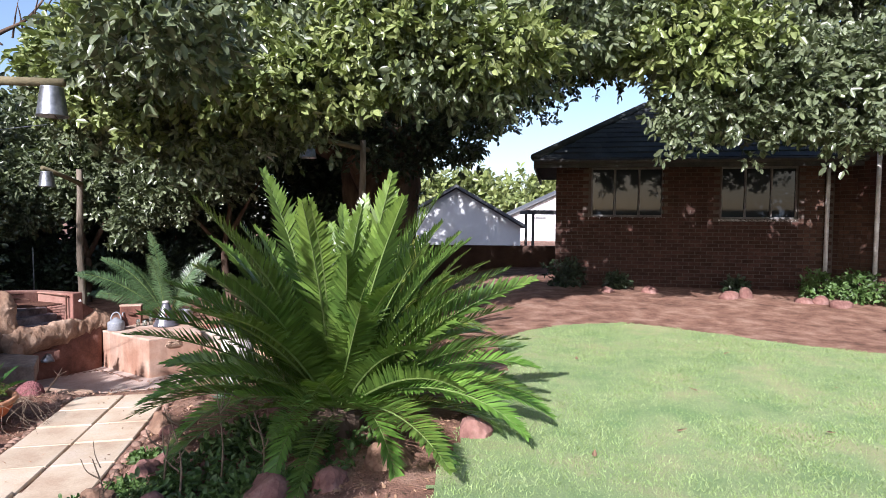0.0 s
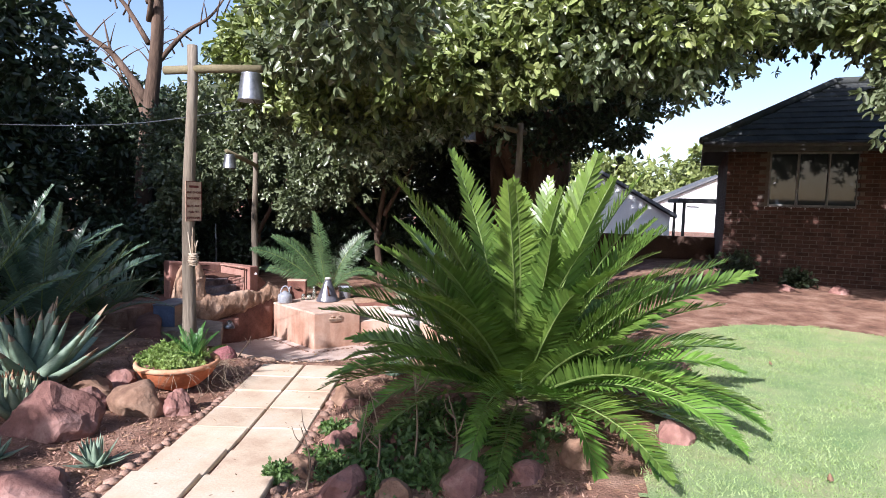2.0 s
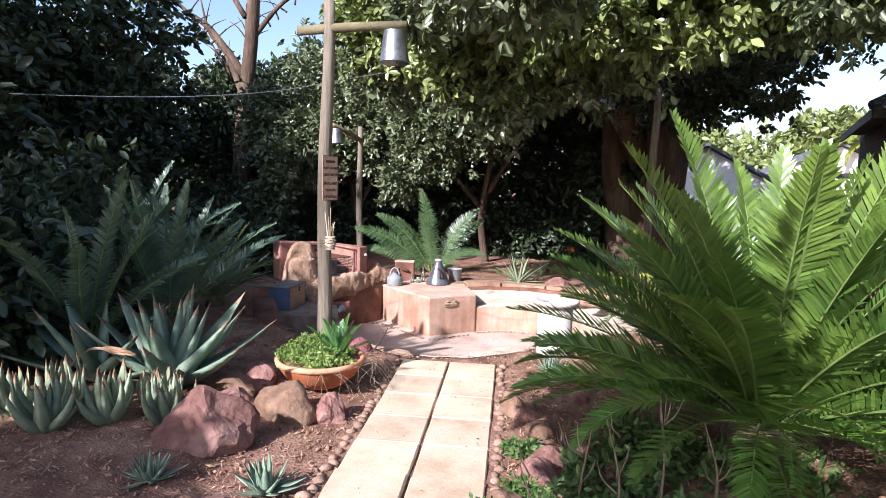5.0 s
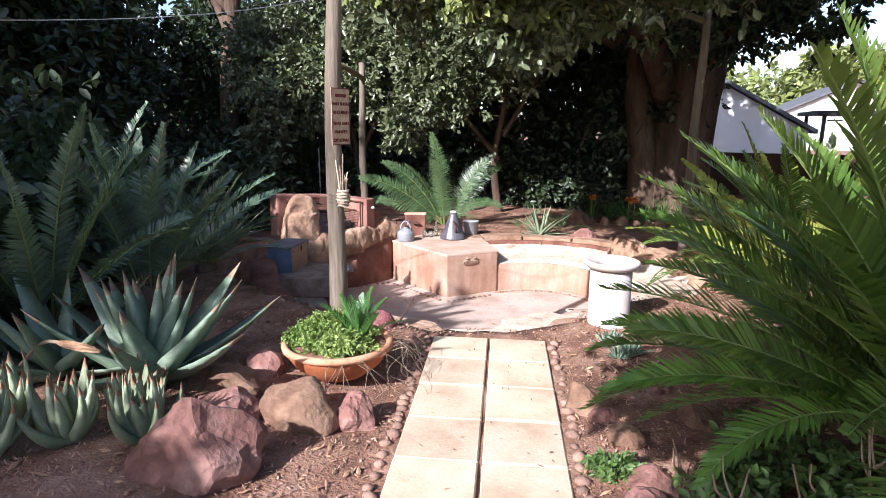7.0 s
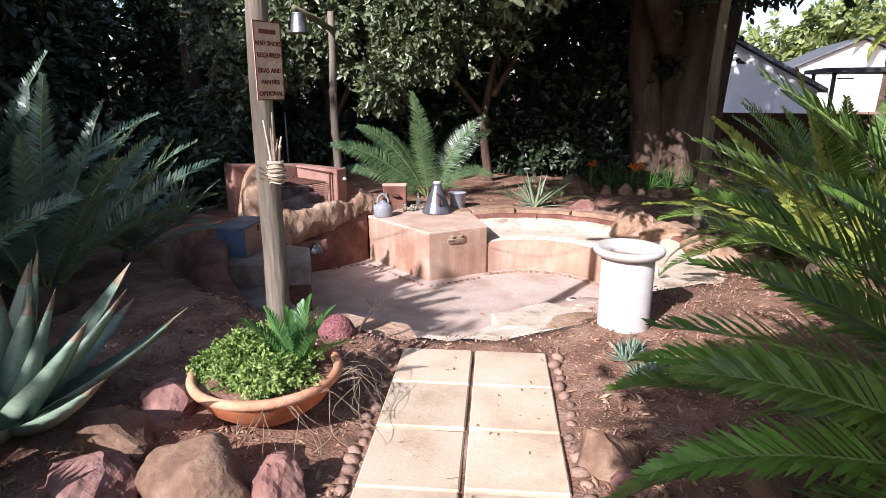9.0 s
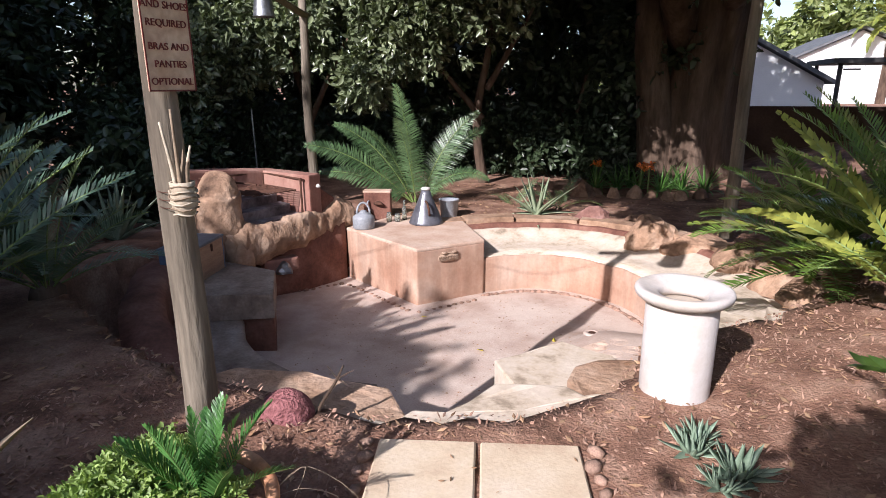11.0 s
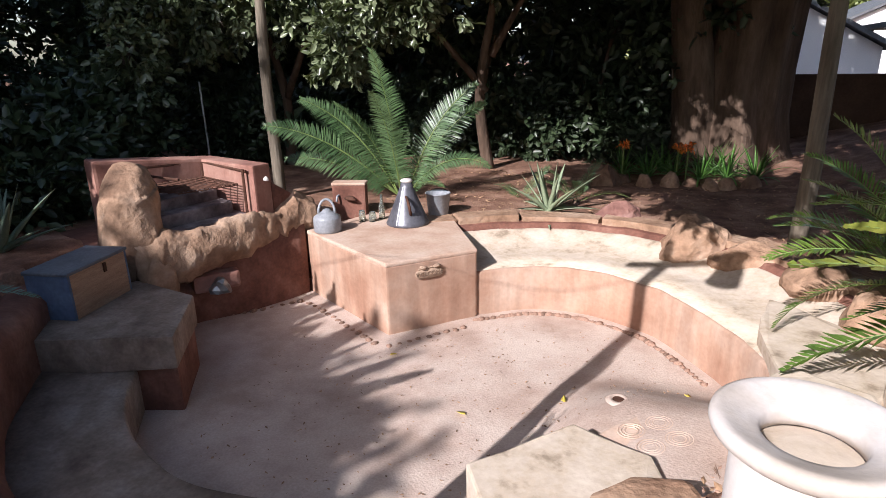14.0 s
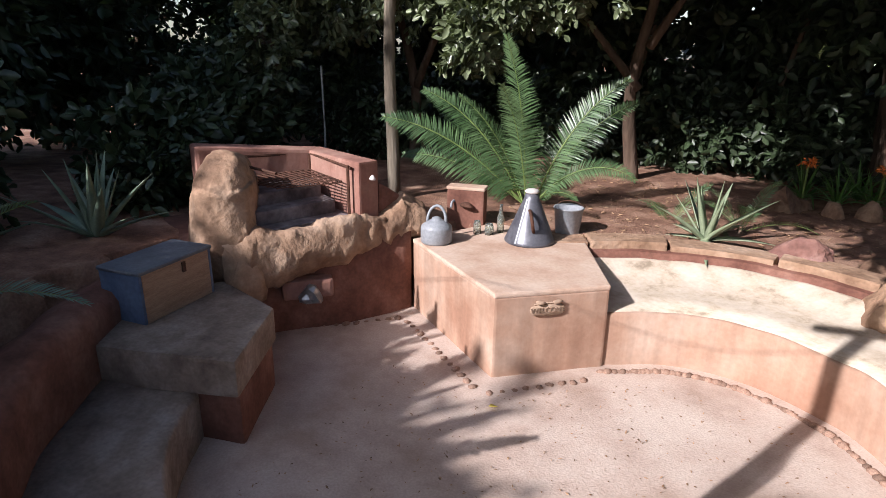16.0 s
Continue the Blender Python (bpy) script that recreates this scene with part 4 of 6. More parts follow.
tall_tree((-12.0, 8.4, 0.0), "tall dark leafy garden tree in shade", 5, [(0, 0, 2.2, 1.7, 1.8, 2.2), (-0.3, 0.8, 5.0, 1.9, 2.0, 2.0), (-1.2, 2.2, 2.2, 1.6, 1.6, 2.2)], 20000, 61)
tall_tree((-10.6, 5.0, 0.05), "tall dark leafy garden tree in shade", 5, [(0.3, 0, 2.0, 1.6, 1.8, 2.0), (-0.7, 0.2, 4.6, 1.9, 2.0, 2.0), (0.9, -1.6, 1.4, 1.3, 1.2, 1.4)], 20000, 62)
tall_tree((-12.2, 0.6, 0.1), "tall dark leafy garden tree beyond the side bed", 7, [(0, 0, 5.4, 2.2, 2.4, 2.4), (0.3, 2.6, 6.0, 2.0, 2.0, 2.2), (0.2, 0.5, 2.2, 1.6, 1.8, 1.8)], 17000, 63)
tall_tree((-9.2, -3.0, 0.1), "leafy garden tree beyond the side bed", 7, [(0, 0, 5.6, 1.6, 1.5, 1.7), (-1.8, 0.6, 5.8, 1.6, 1.6, 1.8)], 11000, 64)
# low dark undergrowth in front of the wall and beside the barbecue
for k, (x, y, rx, rz) in enumerate([(-12.5, 15.0, 1.2, 1.0), (-10.6, 15.2, 1.2, 0.9), (-8.8, 15.3, 1.1, 0.8), (-7.0, 15.4, 1.1, 0.8), (-5.2, 15.6, 1.1, 0.8), (-3.6, 15.9, 0.9, 0.7), (-11.6, 12.4, 1.3, 1.1), (-9.8, 11.0, 1.1, 0.9), (-9.0, 9.6, 0.8, 0.6), (-8.9, 7.4, 0.9, 0.8), (-8.6, 5.9, 0.9, 0.9), (-7.4, 5.1, 0.8, 1.25), (-6.9, 4.0, 0.7, 0.95), (-9.6, 13.6, 1.2, 0.9), (-8.4, 4.2, 0.9, 0.9), (-7.7, 2.6, 0.9, 0.8)]):
    t = thing("undergrowth_shrub", (x, y, gz(x, y)), "low dark leafy shrub in deep shade", "shrub", "undergrowth")
    part("stem", limb([(0, 0, -0.05), (0.05, 0, 0.3), (0.1, 0.05, rz)], 0.04, 0.015), BARK, t, "", True)
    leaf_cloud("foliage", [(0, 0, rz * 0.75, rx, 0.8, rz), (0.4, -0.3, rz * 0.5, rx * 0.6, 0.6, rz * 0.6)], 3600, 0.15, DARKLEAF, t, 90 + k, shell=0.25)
back_tree = tall_tree((-1.6, -3.0, 0.35), "leafy garden tree whose branches shade the cycad bed", 4, [(-1.3, 4.2, 2.7, 0.8, 0.9, 0.42), (-1.15, 3.9, 3.25, 0.8, 0.8, 0.42), (-0.95, 2.4, 2.8, 0.9, 0.6, 0.42), (-4.6, 1.3, 2.9, 0.8, 0.6, 0.5)], 19000, 66, 0.12)
part("limb", limb([(0.05, 0.05, 1.4), (-0.4, 1.2, 2.6), (-0.9, 2.6, 2.95), (-1.15, 3.9, 3.0)], 0.07, 0.02), BARK, back_tree, "", True)
part("limb", limb([(0.05, 0.05, 1.6), (-1.8, 0.7, 2.8), (-4.5, 1.3, 3.2)], 0.07, 0.02), BARK, back_tree, "", True)
side_tree = tall_tree((-9.4, 0.6, 0.1), "leafy garden tree whose branches shade the low bench", 5, [(1.25, -0.7, 4.0, 1.0, 0.9, 0.55), (0.55, 0.5, 4.1, 0.85, 0.8, 0.55), (-0.3, -0.3, 4.5, 1.2, 1.0, 0.8), (2.2, -0.8, 4.1, 0.6, 0.7, 0.42)], 14000, 67, 0.14)
part("limb", limb([(0.05, 0.05, 2.0), (0.7, -0.2, 3.4), (1.5, -0.6, 4.0), (2.2, -0.8, 4.1)], 0.08, 0.02), BARK, side_tree, "", True)
for k in range(8):
    o = (-14.2 + 0.6 * math.sin(k * 1.9), 1.5 + 1.9 * k, -0.1)
    t = thing("boundary_shrub", o, "dense dark shrub in deep shade by the side boundary", "shrub", "boundary shrubs")
    part("trunk", limb([(0, 0, 0), (0.1, 0, 1.0), (0, 0.1, 2.4)], 0.09, 0.03), BARK, t, "", True)
    leaf_cloud("foliage", [(0, 0, 2.4, 1.0, 1.3, 1.5), (0.2, 0.2, 4.0, 1.0, 1.3, 1.2), (0.3, 0.3, 1.0, 0.8, 1.2, 1.0)], 5000, 0.22, DARKLEAF, t, 240 + k, shell=0.25)
# leafless tree against the sky
bare = thing("bare_tree", (-12.6, 14.2, -0.2), "leafless tree with crooked grey-brown branches", "tree")
part("trunk", limb([(0, 0, 0), (0.1, 0, 2.5), (0.35, 0, 4.6), (0.5, 0.1, 6.6), (0.45, 0.1, 9.0)], 0.26, 0.13, 14), BARK, bare, "", True)
for k, (z, a, L) in enumerate([(3.9, 2.7, 3.0), (4.6, 3.3, 2.6), (5.4, 0.4, 2.2), (5.0, 2.2, 2.2), (6.2, 3.0, 2.4), (6.8, 5.6, 2.0), (7.3, 2.5, 1.8)]):
    c, s = math.cos(a), math.sin(a)
    part("branch", limb([(0.3, 0, z), (0.3 + 0.4 * L * c, 0.4 * L * s, z + 0.5 * L), (0.3 + 0.75 * L * c, 0.7 * L * s, z + 0.75 * L), (0.3 + L * c, L * s, z + 1.15 * L)], 0.12 if k < 2 else 0.08, 0.015, 7), BARK, bare, "", True)
    for j in range(7):
        q = 0.3 + 0.1 * j
        p = Vector((0.3 + q * L * c, q * L * s, z + 0.55 * L * q * 1.6))
        d = Vector((R.uniform(-1, 1), R.uniform(-0.4, 0.4), R.uniform(0.2, 1))).normalized() * R.uniform(0.6, 1.2)
        part("twig", limb([p, p + d * 0.5 + Vector((0, 0, 0.08)), p + d], 0.028, 0.006, 5, 3), BARK, bare, "", True)

# distance: wooded rise, palm
far = thing("far_wood", (12, 62, 0), "sunlit green wooded rise in the distance", "trees", kind="stuff")
leaf_cloud("treetops", [(-16 + 5.2 * k, 3 * math.sin(k * 1.9), 3.6 + 1.3 * math.sin(k * 2.7), 4.0, 3.0, 3.6) for k in range(9)], 26000, 0.75, TREELEAF2, far, 71, shell=0.6)
palm = thing("palm_tree", (9.4, 42, 0), "tall palm with a shaggy yellow-green crown", "palm tree")
part("trunk", limb([(0, 0, 0), (0.05, 0, 2.5), (0, 0, 4.6)], 0.25, 0.2, 10), BARK, palm, "", True)
def palm_crown():
    V0, F0, sv, sf = frond(2.4, 0.45, 26, 0.6, 1.7, 0.0, 0.07, seed=5)
    n = len(V0)
    me = bpy.data.meshes.new("frond")
    me.from_pydata([tuple(v) for v in V0 + sv], [], F0 + [tuple(i + n for i in q) for q in sf])
    me.materials.append(CYCAD_YEL)
    for i in range(34):
        ob = new("frond", me)
        ob.parent = palm
        ob.matrix_basis = Matrix.Translation((0, 0, 4.6)) @ Matrix.Rotation(i * 2.4, 4, "Z") @ Matrix.Rotation(-0.9 + 1.7 * i / 34, 4, "Y")
palm_crown()

# table block
TAB = [(-4.89, 9.43), (-4.29, 10.04), (-4.87, 11.02), (-5.75, 10.98), (-6.08, 10.12)]
table = thing("table_block", (0, 0, 0), "solid terracotta-plastered table block with a worn pale top", "table")
part("body", prism(TAB, -0.95, -0.125, 0.02), PLASTER, table)
def grown(poly, g):
    c = Vector((sum(p[0] for p in poly) / len(poly), sum(p[1] for p in poly) / len(poly)))
    return [tuple(Vector(p) + (Vector(p) - c).normalized() * g) for p in poly]
part("tabletop", prism(grown(TAB, 0.003), -0.135, -0.095, 0.014), PLASTER_TOP, table, "worn pale plaster top")

# raised side counter and low seat
LEDGE = [(-6.72, 7.5), (-6.2, 7.7), (-5.68, 7.92), (-6.07, 8.54), (-6.75, 8.66), (-7.1, 7.95)]
counter = thing("side_counter", (0, 0, 0), "plastered side counter with a curved supporting foot", "counter")
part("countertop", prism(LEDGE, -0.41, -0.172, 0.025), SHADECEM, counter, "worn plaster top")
part("foot", prism([(-5.71, 7.95), (-6.09, 8.52), (-6.75, 8.62), (-6.6, 8.0), (-6.1, 7.82)], -0.95, -0.4, 0.03), REDWALL, counter, "red plaster foot")
LOW = catmull([(-6.35, 8.35), (-5.98, 7.87), (-5.66, 7.48), (-5.25, 7.22), (-4.78, 7.10), (-4.33, 7.14)], 7)
low_bench = thing("curved_bench", (0, 0, 0), "low curved plastered bench, mostly in shade", "bench")
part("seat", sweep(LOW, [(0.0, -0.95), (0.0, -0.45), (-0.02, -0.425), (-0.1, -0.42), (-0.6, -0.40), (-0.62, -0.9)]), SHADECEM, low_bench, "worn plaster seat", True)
def low_back():
    bm = bmesh.new()
    rows, n = [], len(LOW)
    for i, p in enumerate(LOW):
        d = (LOW[min(i + 1, n - 1)] - LOW[max(i - 1, 0)]).normalized()
        nn = Vector((-d.y, d.x, 0))
        u = i / (n - 1)
        top = 0.02 - 0.36 * smooth(0.3, 0.85, u)
        row = []
        for r, z in ((-0.55, -0.9), (-0.57, min(-0.36, top)), (-0.57, top - 0.06), (-0.62, top), (-0.75, top + 0.02), (-0.9, top - 0.05), (-0.92, -0.9)):
            q = p + nn * r
            q.z = z
            q += 0.02 * noise.noise_vector(q * 3)
            row.append(bm.verts.new(q))
        rows.append(row)
    for a, b in zip(rows, rows[1:]):
        for k in range(6):
            bm.faces.new((a[k], a[k + 1], b[k + 1], b[k]))
    bm.faces.new(rows[0])
    bm.faces.new(rows[-1][::-1])
    part("backrest", bm, REDWALL, low_bench, "dark plaster backrest stepping down", True)
low_back()

# barbecue
bbq = thing("barbecue", (0, 0, 0), "built-in outdoor barbecue of moulded rock and red plaster", "barbecue")
def lumpy(bm, amp, s, keep_z=None):
    """Uneven hand-moulded relief."""
    for v in bm.verts:
        if keep_z is None or v.co.z > keep_z:
            v.co += amp * Vector((noise.noise(v.co * s), noise.noise(v.co * s + Vector((7, 0, 0))), noise.noise(v.co * s + Vector((0, 9, 0)))))
    return bm
part("base", lumpy(sweep(catmull([(-6.9, 8.55), (-6.68, 9.05), (-6.34, 9.5), (-6.08, 10.1)], 8), [(0.0, -0.95), (0.0, -0.3), (0.03, -0.02), (0.1, 0.03), (1.2, 0.03), (1.2, -0.95)], 0.01), 0.02, 2.5), REDWALL, bbq, "dark red plastered base", True)
part("hearth", prism([(-6.68, 8.85), (-6.42, 9.72), (-7.13, 9.98), (-7.5, 9.1)], 0.0, 0.15, 0.01), CHAR, bbq, "ash-stained hearth slab")
def lip_rock():
    bm = bmesh.new()
    curve = catmull([(-6.78, 8.7), (-6.62, 9.05), (-6.44, 9.5), (-6.37, 9.8), (-6.28, 10.1), (-6.12, 10.32)], 14)
    rows = []
    n = len(curve)
    for i, p in enumerate(curve):
        d = (curve[min(i + 1, n - 1)] - curve[max(i - 1, 0)]).normalized()
        nn = Vector((d.y, -d.x, 0))
        u = i / (n - 1)
        top = 0.16 + 0.12 * math.exp(-((u - 0.88) / 0.12) ** 2) + 0.02 * math.sin(u * 17)
        row = []
        for k in range(24):
            a = 2 * math.pi * k / 24
            low = -0.32 + 0.2 * u
            q = p + nn * (0.14 * math.cos(a) + 0.02)
            q.z = (top + low) / 2 + ((top - low) / 2) * math.sin(a)
            q += 0.035 * noise.noise_vector(q * 4) + 0.035 * noise.noise_vector(q * 11) + 0.015 * noise.noise_vector(q * 25)
            row.append(bm.verts.new(q))
        rows.append(row)
    for a, b in zip(rows, rows[1:]):
        for k in range(24):
            bm.faces.new((a[k], a[(k + 1) % 24], b[(k + 1) % 24], b[k]))
    bm.faces.new(rows[0][::-1])
    bm.faces.new(rows[-1])
    part("rock_lip", bm, ROCK_TAN, bbq, "rough moulded rock lip", True)
lip_rock()
def block_rock():
    """A tall rounded block, leaning back, with a split across it."""
    bm = bmesh.new()
    bmesh.ops.create_icosphere(bm, subdivisions=5, radius=1.0)
    for v in bm.verts:
        p = Vector([math.copysign(abs(c) ** 0.62, c) for c in v.co])
        p.x *= 1 - 0.22 * max(0, p.z)
        p.y *= 1 - 0.12 * max(0, p.z)
        p = Vector((0.24 * p.x, 0.4 * p.y, 0.52 * p.z))
        p.x += 0.09 * p.z
        p.z -= 0.12 * (p.x + 0.1) if p.z > 0.3 else 0
        p += 0.045 * noise.noise_vector(p * 3.1) + 0.02 * noise.noise_vector(p * 9) + 0.008 * noise.noise_vector(p * 24)
        gap = abs(p.z - 0.02 - 0.12 * p.y - 0.03 * math.sin(9 * p.y))
        if gap < 0.02:
            p.x, p.y = p.x * 0.96, p.y * 0.96
        v.co = p
    return bm
part("boulder", block_rock(), ROCK_TAN, bbq, "tall smooth tan boulder beside the hearth", True, (-7.02, 8.93, 0.2)).rotation_euler = (0, 0, radians(48))
part("boulder_foot", rock(22, (0.15, 0.15, 0.3), flat=0.5, rough=0.2, sub=3, cuts=3), ROCK_TAN, bbq, "rough rock at the hearth", True, (-6.68, 8.8, -0.36))
part("arm_wall", prism([(-6.33, 9.72), (-6.29, 9.92), (-7.2, 10.18), (-7.26, 9.98)], 0.0, 0.6, 0.02), REDPLASTER, bbq, "red plaster side wall")
part("back_wall", prism([(-7.08, 9.98), (-7.2, 10.18), (-7.72, 9.15), (-7.5, 9.05)], 0.0, 0.6, 0.03, 2, [0.6, 0.6, 0.7, 0.7]), REDPLASTER, bbq, "soot-darkened plaster back wall")
part("side_slope", prism([(-6.3, 9.93), (-6.15, 10.35), (-6.9, 10.75), (-7.15, 10.17)], -0.5, 0.4, 0.03, 2, [0.42, 0.12, 0.05, 0.45]), REDWALL, bbq, "sloping dark plaster shoulder")
part("soot_step", prism([(-6.78, 9.02), (-6.6, 9.72), (-7.1, 9.93), (-7.44, 9.12)], 0.14, 0.26, 0.02), CHAR, bbq, "blackened fire bed")
part("soot_step", prism([(-6.95, 9.05), (-6.8, 9.76), (-7.11, 9.94), (-7.46, 9.12)], 0.24, 0.36, 0.02), CHAR, bbq)
def grid():
    g = part("grill_frame", tube([(-6.62, 9.12, 0.57), (-7.4, 9.16, 0.6), (-7.12, 9.95, 0.57), (-6.4, 9.71, 0.55)], 0.012, 6), IRON, bbq, "rusty iron frame")
    for x, y in ((-7.1, 9.93), (-6.43, 9.7)):
        part("grill_post", tube([(x, y, 0.13), (x, y, 0.57)], 0.013, 6), IRON, bbq, "rusty iron upright")
    a, b, c, d = Vector((-6.75, 9.22, 0.43)), Vector((-7.38, 9.2, 0.43)), Vector((-7.1, 9.92, 0.43)), Vector((-6.5, 9.7, 0.43))
    for k in range(15):
        u = k / 14
        part("grill_bar", tube([a.lerp(d, u), b.lerp(c, u)], 0.006, 5), IRON, g)
    for k in range(7):
        u = k / 6
        part("grill_bar", tube([a.lerp(b, u) - Vector((0, 0, 0.009)), d.lerp(c, u) - Vector((0, 0, 0.009))], 0.006, 5), IRON, g)
grid()
part("vent_block", box(-6.5, 9.25, -0.35, 0.4, 0.2, 0.16, 0.03, 0.9), REDPLASTER, bbq, "projecting plaster block")
part("foil", rock(33, (0.12, 0.09, 0.1), rough=0.3, sub=2, cuts=8), GALV, bbq, "crumpled shiny metal cover", False, (-6.41, 9.19, -0.43))
part("small_skull_ornament", rock(34, (0.03, 0.025, 0.03), rough=0.2, sub=2), URN, bbq, "small white wall ornament", True, (-6.27, 9.82, 0.45))

# urn
urn = thing("urn", (-2.42, 6.82, -0.11), "tall cream cylindrical urn with a wide flat rim", "urn")
part("body", lathe([(0, 0.0), (0.165, 0.0), (0.17, 0.03), (0.172, 0.57), (0.16, 0.6), (0.155, 0.6), (0.152, 0.5), (0, 0.5)], 40), URN, urn, "", True)
part("rim", lathe([(0.165, 0.585), (0.205, 0.6), (0.226, 0.618), (0.232, 0.636), (0.228, 0.65), (0.214, 0.657), (0.195, 0.653), (0.17, 0.644), (0.142, 0.634), (0.122, 0.628), (0.114, 0.62), (0.112, 0.6), (0.118, 0.575), (0.15, 0.575)], 48), URN, urn, "smooth dished rim", True)
part("sand_fill", lathe([(0, 0.585), (0.06, 0.582), (0.118, 0.572), (0.151, 0.5)], 32), PALE, urn, "pale sand filling the urn")

urn.scale = (1.06, 1.06, 1.08)

# lamp poles
def lamp_pole(loc, label, h, r, bar, bucket, lean=(0, 0)):
    t = thing("lamp_pole", loc, label, "lamp post", "bucket lamp poles")
    pts = [(lean[0] * u + 0.012 * math.sin(u * 9), lean[1] * u + 0.01 * math.cos(u * 7), h * u) for u in [k / 10 for k in range(11)]]
    bm = tube(pts, [r * (1 - 0.28 * k / 10) for k in range(11)], 16)
    for v in bm.verts:
        v.co += 0.006 * noise.noise_vector(v.co * Vector((8, 8, 2.5)))
    part("post", bm, POLEWOOD, t, "weathered round timber", True)
    a, b = Vector(bar[0]), Vector(bar[1])
    part("crossbar", tube([a, a.lerp(b, 0.5) + Vector((0, 0, 0.01)), b], [0.045, 0.043, 0.04], 12), POLEGREEN, t, "mossy round crossbar", True)
    if bucket:
        s, o = bucket
        bk = part("bucket_shade", lathe([(0.001, 0.3), (0.1, 0.3), (0.106, 0.295), (0.105, 0.285), (0.118, 0.2), (0.12, 0.19), (0.122, 0.18), (0.14, 0.02), (0.148, 0.01), (0.147, 0.0), (0.136, 0.004), (0.096, 0.285), (0.001, 0.288)], 30), GALV, t, "upturned galvanised bucket used as a lampshade", True, o)
        bk.scale = (s, s, s)
        part("bulb", lathe([(0, 0.06), (0.03, 0.075), (0.035, 0.1), (0.018, 0.15), (0.018, 0.24), (0, 0.26)], 12), URN, bk, "white bulb", True)
        part("wire", tube([(0.02, 0, 0.02), (0.06, 0.02, -0.05), (0.11, 0.0, -0.03)], 0.004, 5), IRON, bk)
    return t
LP = Vector((-4.48, 5.59, gz(-4.48, 5.59) - 0.1))
pole_a = lamp_pole(LP, "tall weathered timber pole with a crossbar and hanging bucket shade", 3.43, 0.072, ((-0.25, -0.03, 3.17), (0.78, 0.16, 3.2)), (0.95, (0.66, 0.15, 2.87)), (0.04, 0.02))
pole_b = lamp_pole((-7.14, 11.2, -0.2), "thin weathered timber pole behind the barbecue", 3.0, 0.07, ((0.02, 0.03, 2.72), (-0.05, -0.95, 2.95)), (0.9, (-0.04, -0.85, 2.62)), (-0.02, 0))
pole_c = lamp_pole((-1.67, 10.94, -0.1), "slim timber pole standing beside the rockery", 3.45, 0.075, ((0.1, 0.25, 3.3), (-0.7, -1.48, 3.32)), (0.95, (-0.64, -1.34, 2.98)), (0.03, 0))
# sign on the pole
def lettering(text, size, m, parent, basis, ext=0.002):
    cu = bpy.data.curves.new("text", "FONT")
    cu.body, cu.size, cu.align_x, cu.align_y, cu.extrude = text, size, "CENTER", "CENTER", ext
    tmp = bpy.data.objects.new("text", cu)
    scene.collection.objects.link(tmp)
    bpy.context.view_layer.update()
    me = bpy.data.meshes.new_from_object(tmp.evaluated_get(bpy.context.evaluated_depsgraph_get()))
    bpy.data.objects.remove(tmp)
    bpy.data.curves.remove(cu)
    me.materials.clear()
    me.materials.append(m)
    ob = new("lettering", me)
    ob.parent = parent
    ob.matrix_basis = basis
    return ob
SIGNB = Matrix.Translation((-4.395, 5.575, 1.80)) @ Matrix.Rotation(radians(-12), 4, "Z") @ Matrix.Rotation(radians(90), 4, "Z") @ Matrix.Rotation(radians(90), 4, "X")
sign = thing("tin_sign", (0, 0, 0), "rusty cream tin sign with red lettering on the pole", "sign")
sign.matrix_basis = SIGNB
part("plate", box(0, 0, 0.003, 0.2, 0.42, 0.006, 0.002), SIGNM, sign, "cream enamel plate")
for sx, sy, w, h in ((0, 0.207, 0.2, 0.006), (0, -0.207, 0.2, 0.006), (-0.098, 0, 0.005, 0.42), (0.098, 0, 0.005, 0.42)):
    part("border", box(sx, sy, 0.008, w, h, 0.003), SIGNTXT, sign, "dark red border")
for i, tx in enumerate(("", "AND SHOES", "REQUIRED", "BRAS AND", "PANTIES", "OPTIONAL")):
    y = 0.155 - 0.062 * i - (0.02 if i > 2 else 0)
    if tx:
        lettering(tx, 0.036, SIGNTXT, sign, Matrix.Translation((0, y, 0.009)))
    else:
        part("lettering_bar", box(0, y, 0.008, 0.12, 0.024, 0.003), SIGNTXT, sign, "illegible dark red line of letters")
# dried basket tied to the pole
DRYPOD = mat("pale_dry_pod", [(0.35, 0.28, 0.2), (0.5, 0.43, 0.33)], 8, 0.8, 0.2, 40)
basket = thing("pole_basket", (-4.355, 5.52, 1.12), "small woven basket with pale dried pods tied to the pole", "basket")
part("cup", lathe([(0, 0), (0.04, 0.005), (0.062, 0.05), (0.07, 0.11), (0.06, 0.18), (0.066, 0.22), (0.055, 0.22), (0.05, 0.17), (0, 0.12)], 16), DRYPOD, basket, "pale woven pouch", True)
for k in range(6):
    z = 0.02 + 0.035 * k
    r = 0.046 + 0.03 * math.sin(math.pi * (z + 0.02) / 0.26)
    part("weave_ring", tube([(r * math.cos(a), r * math.sin(a), z + 0.008 * math.sin(3 * a + k)) for a in [j * 0.5236 for j in range(13)]], 0.006, 5), DRYSTEM if k % 2 else DRYPOD, basket, "", True)
for k in range(5):
    a = 1.3 * k
    p = Vector((0.03 * math.cos(a), 0.03 * math.sin(a), 0.15))
    part("dried_pod", limb([p, p * 1.4 + Vector((0, 0, 0.1)), p * (1.8 + 0.3 * k) + Vector((0.01, 0, 0.09 + 0.03 * k))], 0.014, 0.006, 6, 3), DRYPOD if k % 2 else DRYSTEM, basket, "pale curled pod", True)
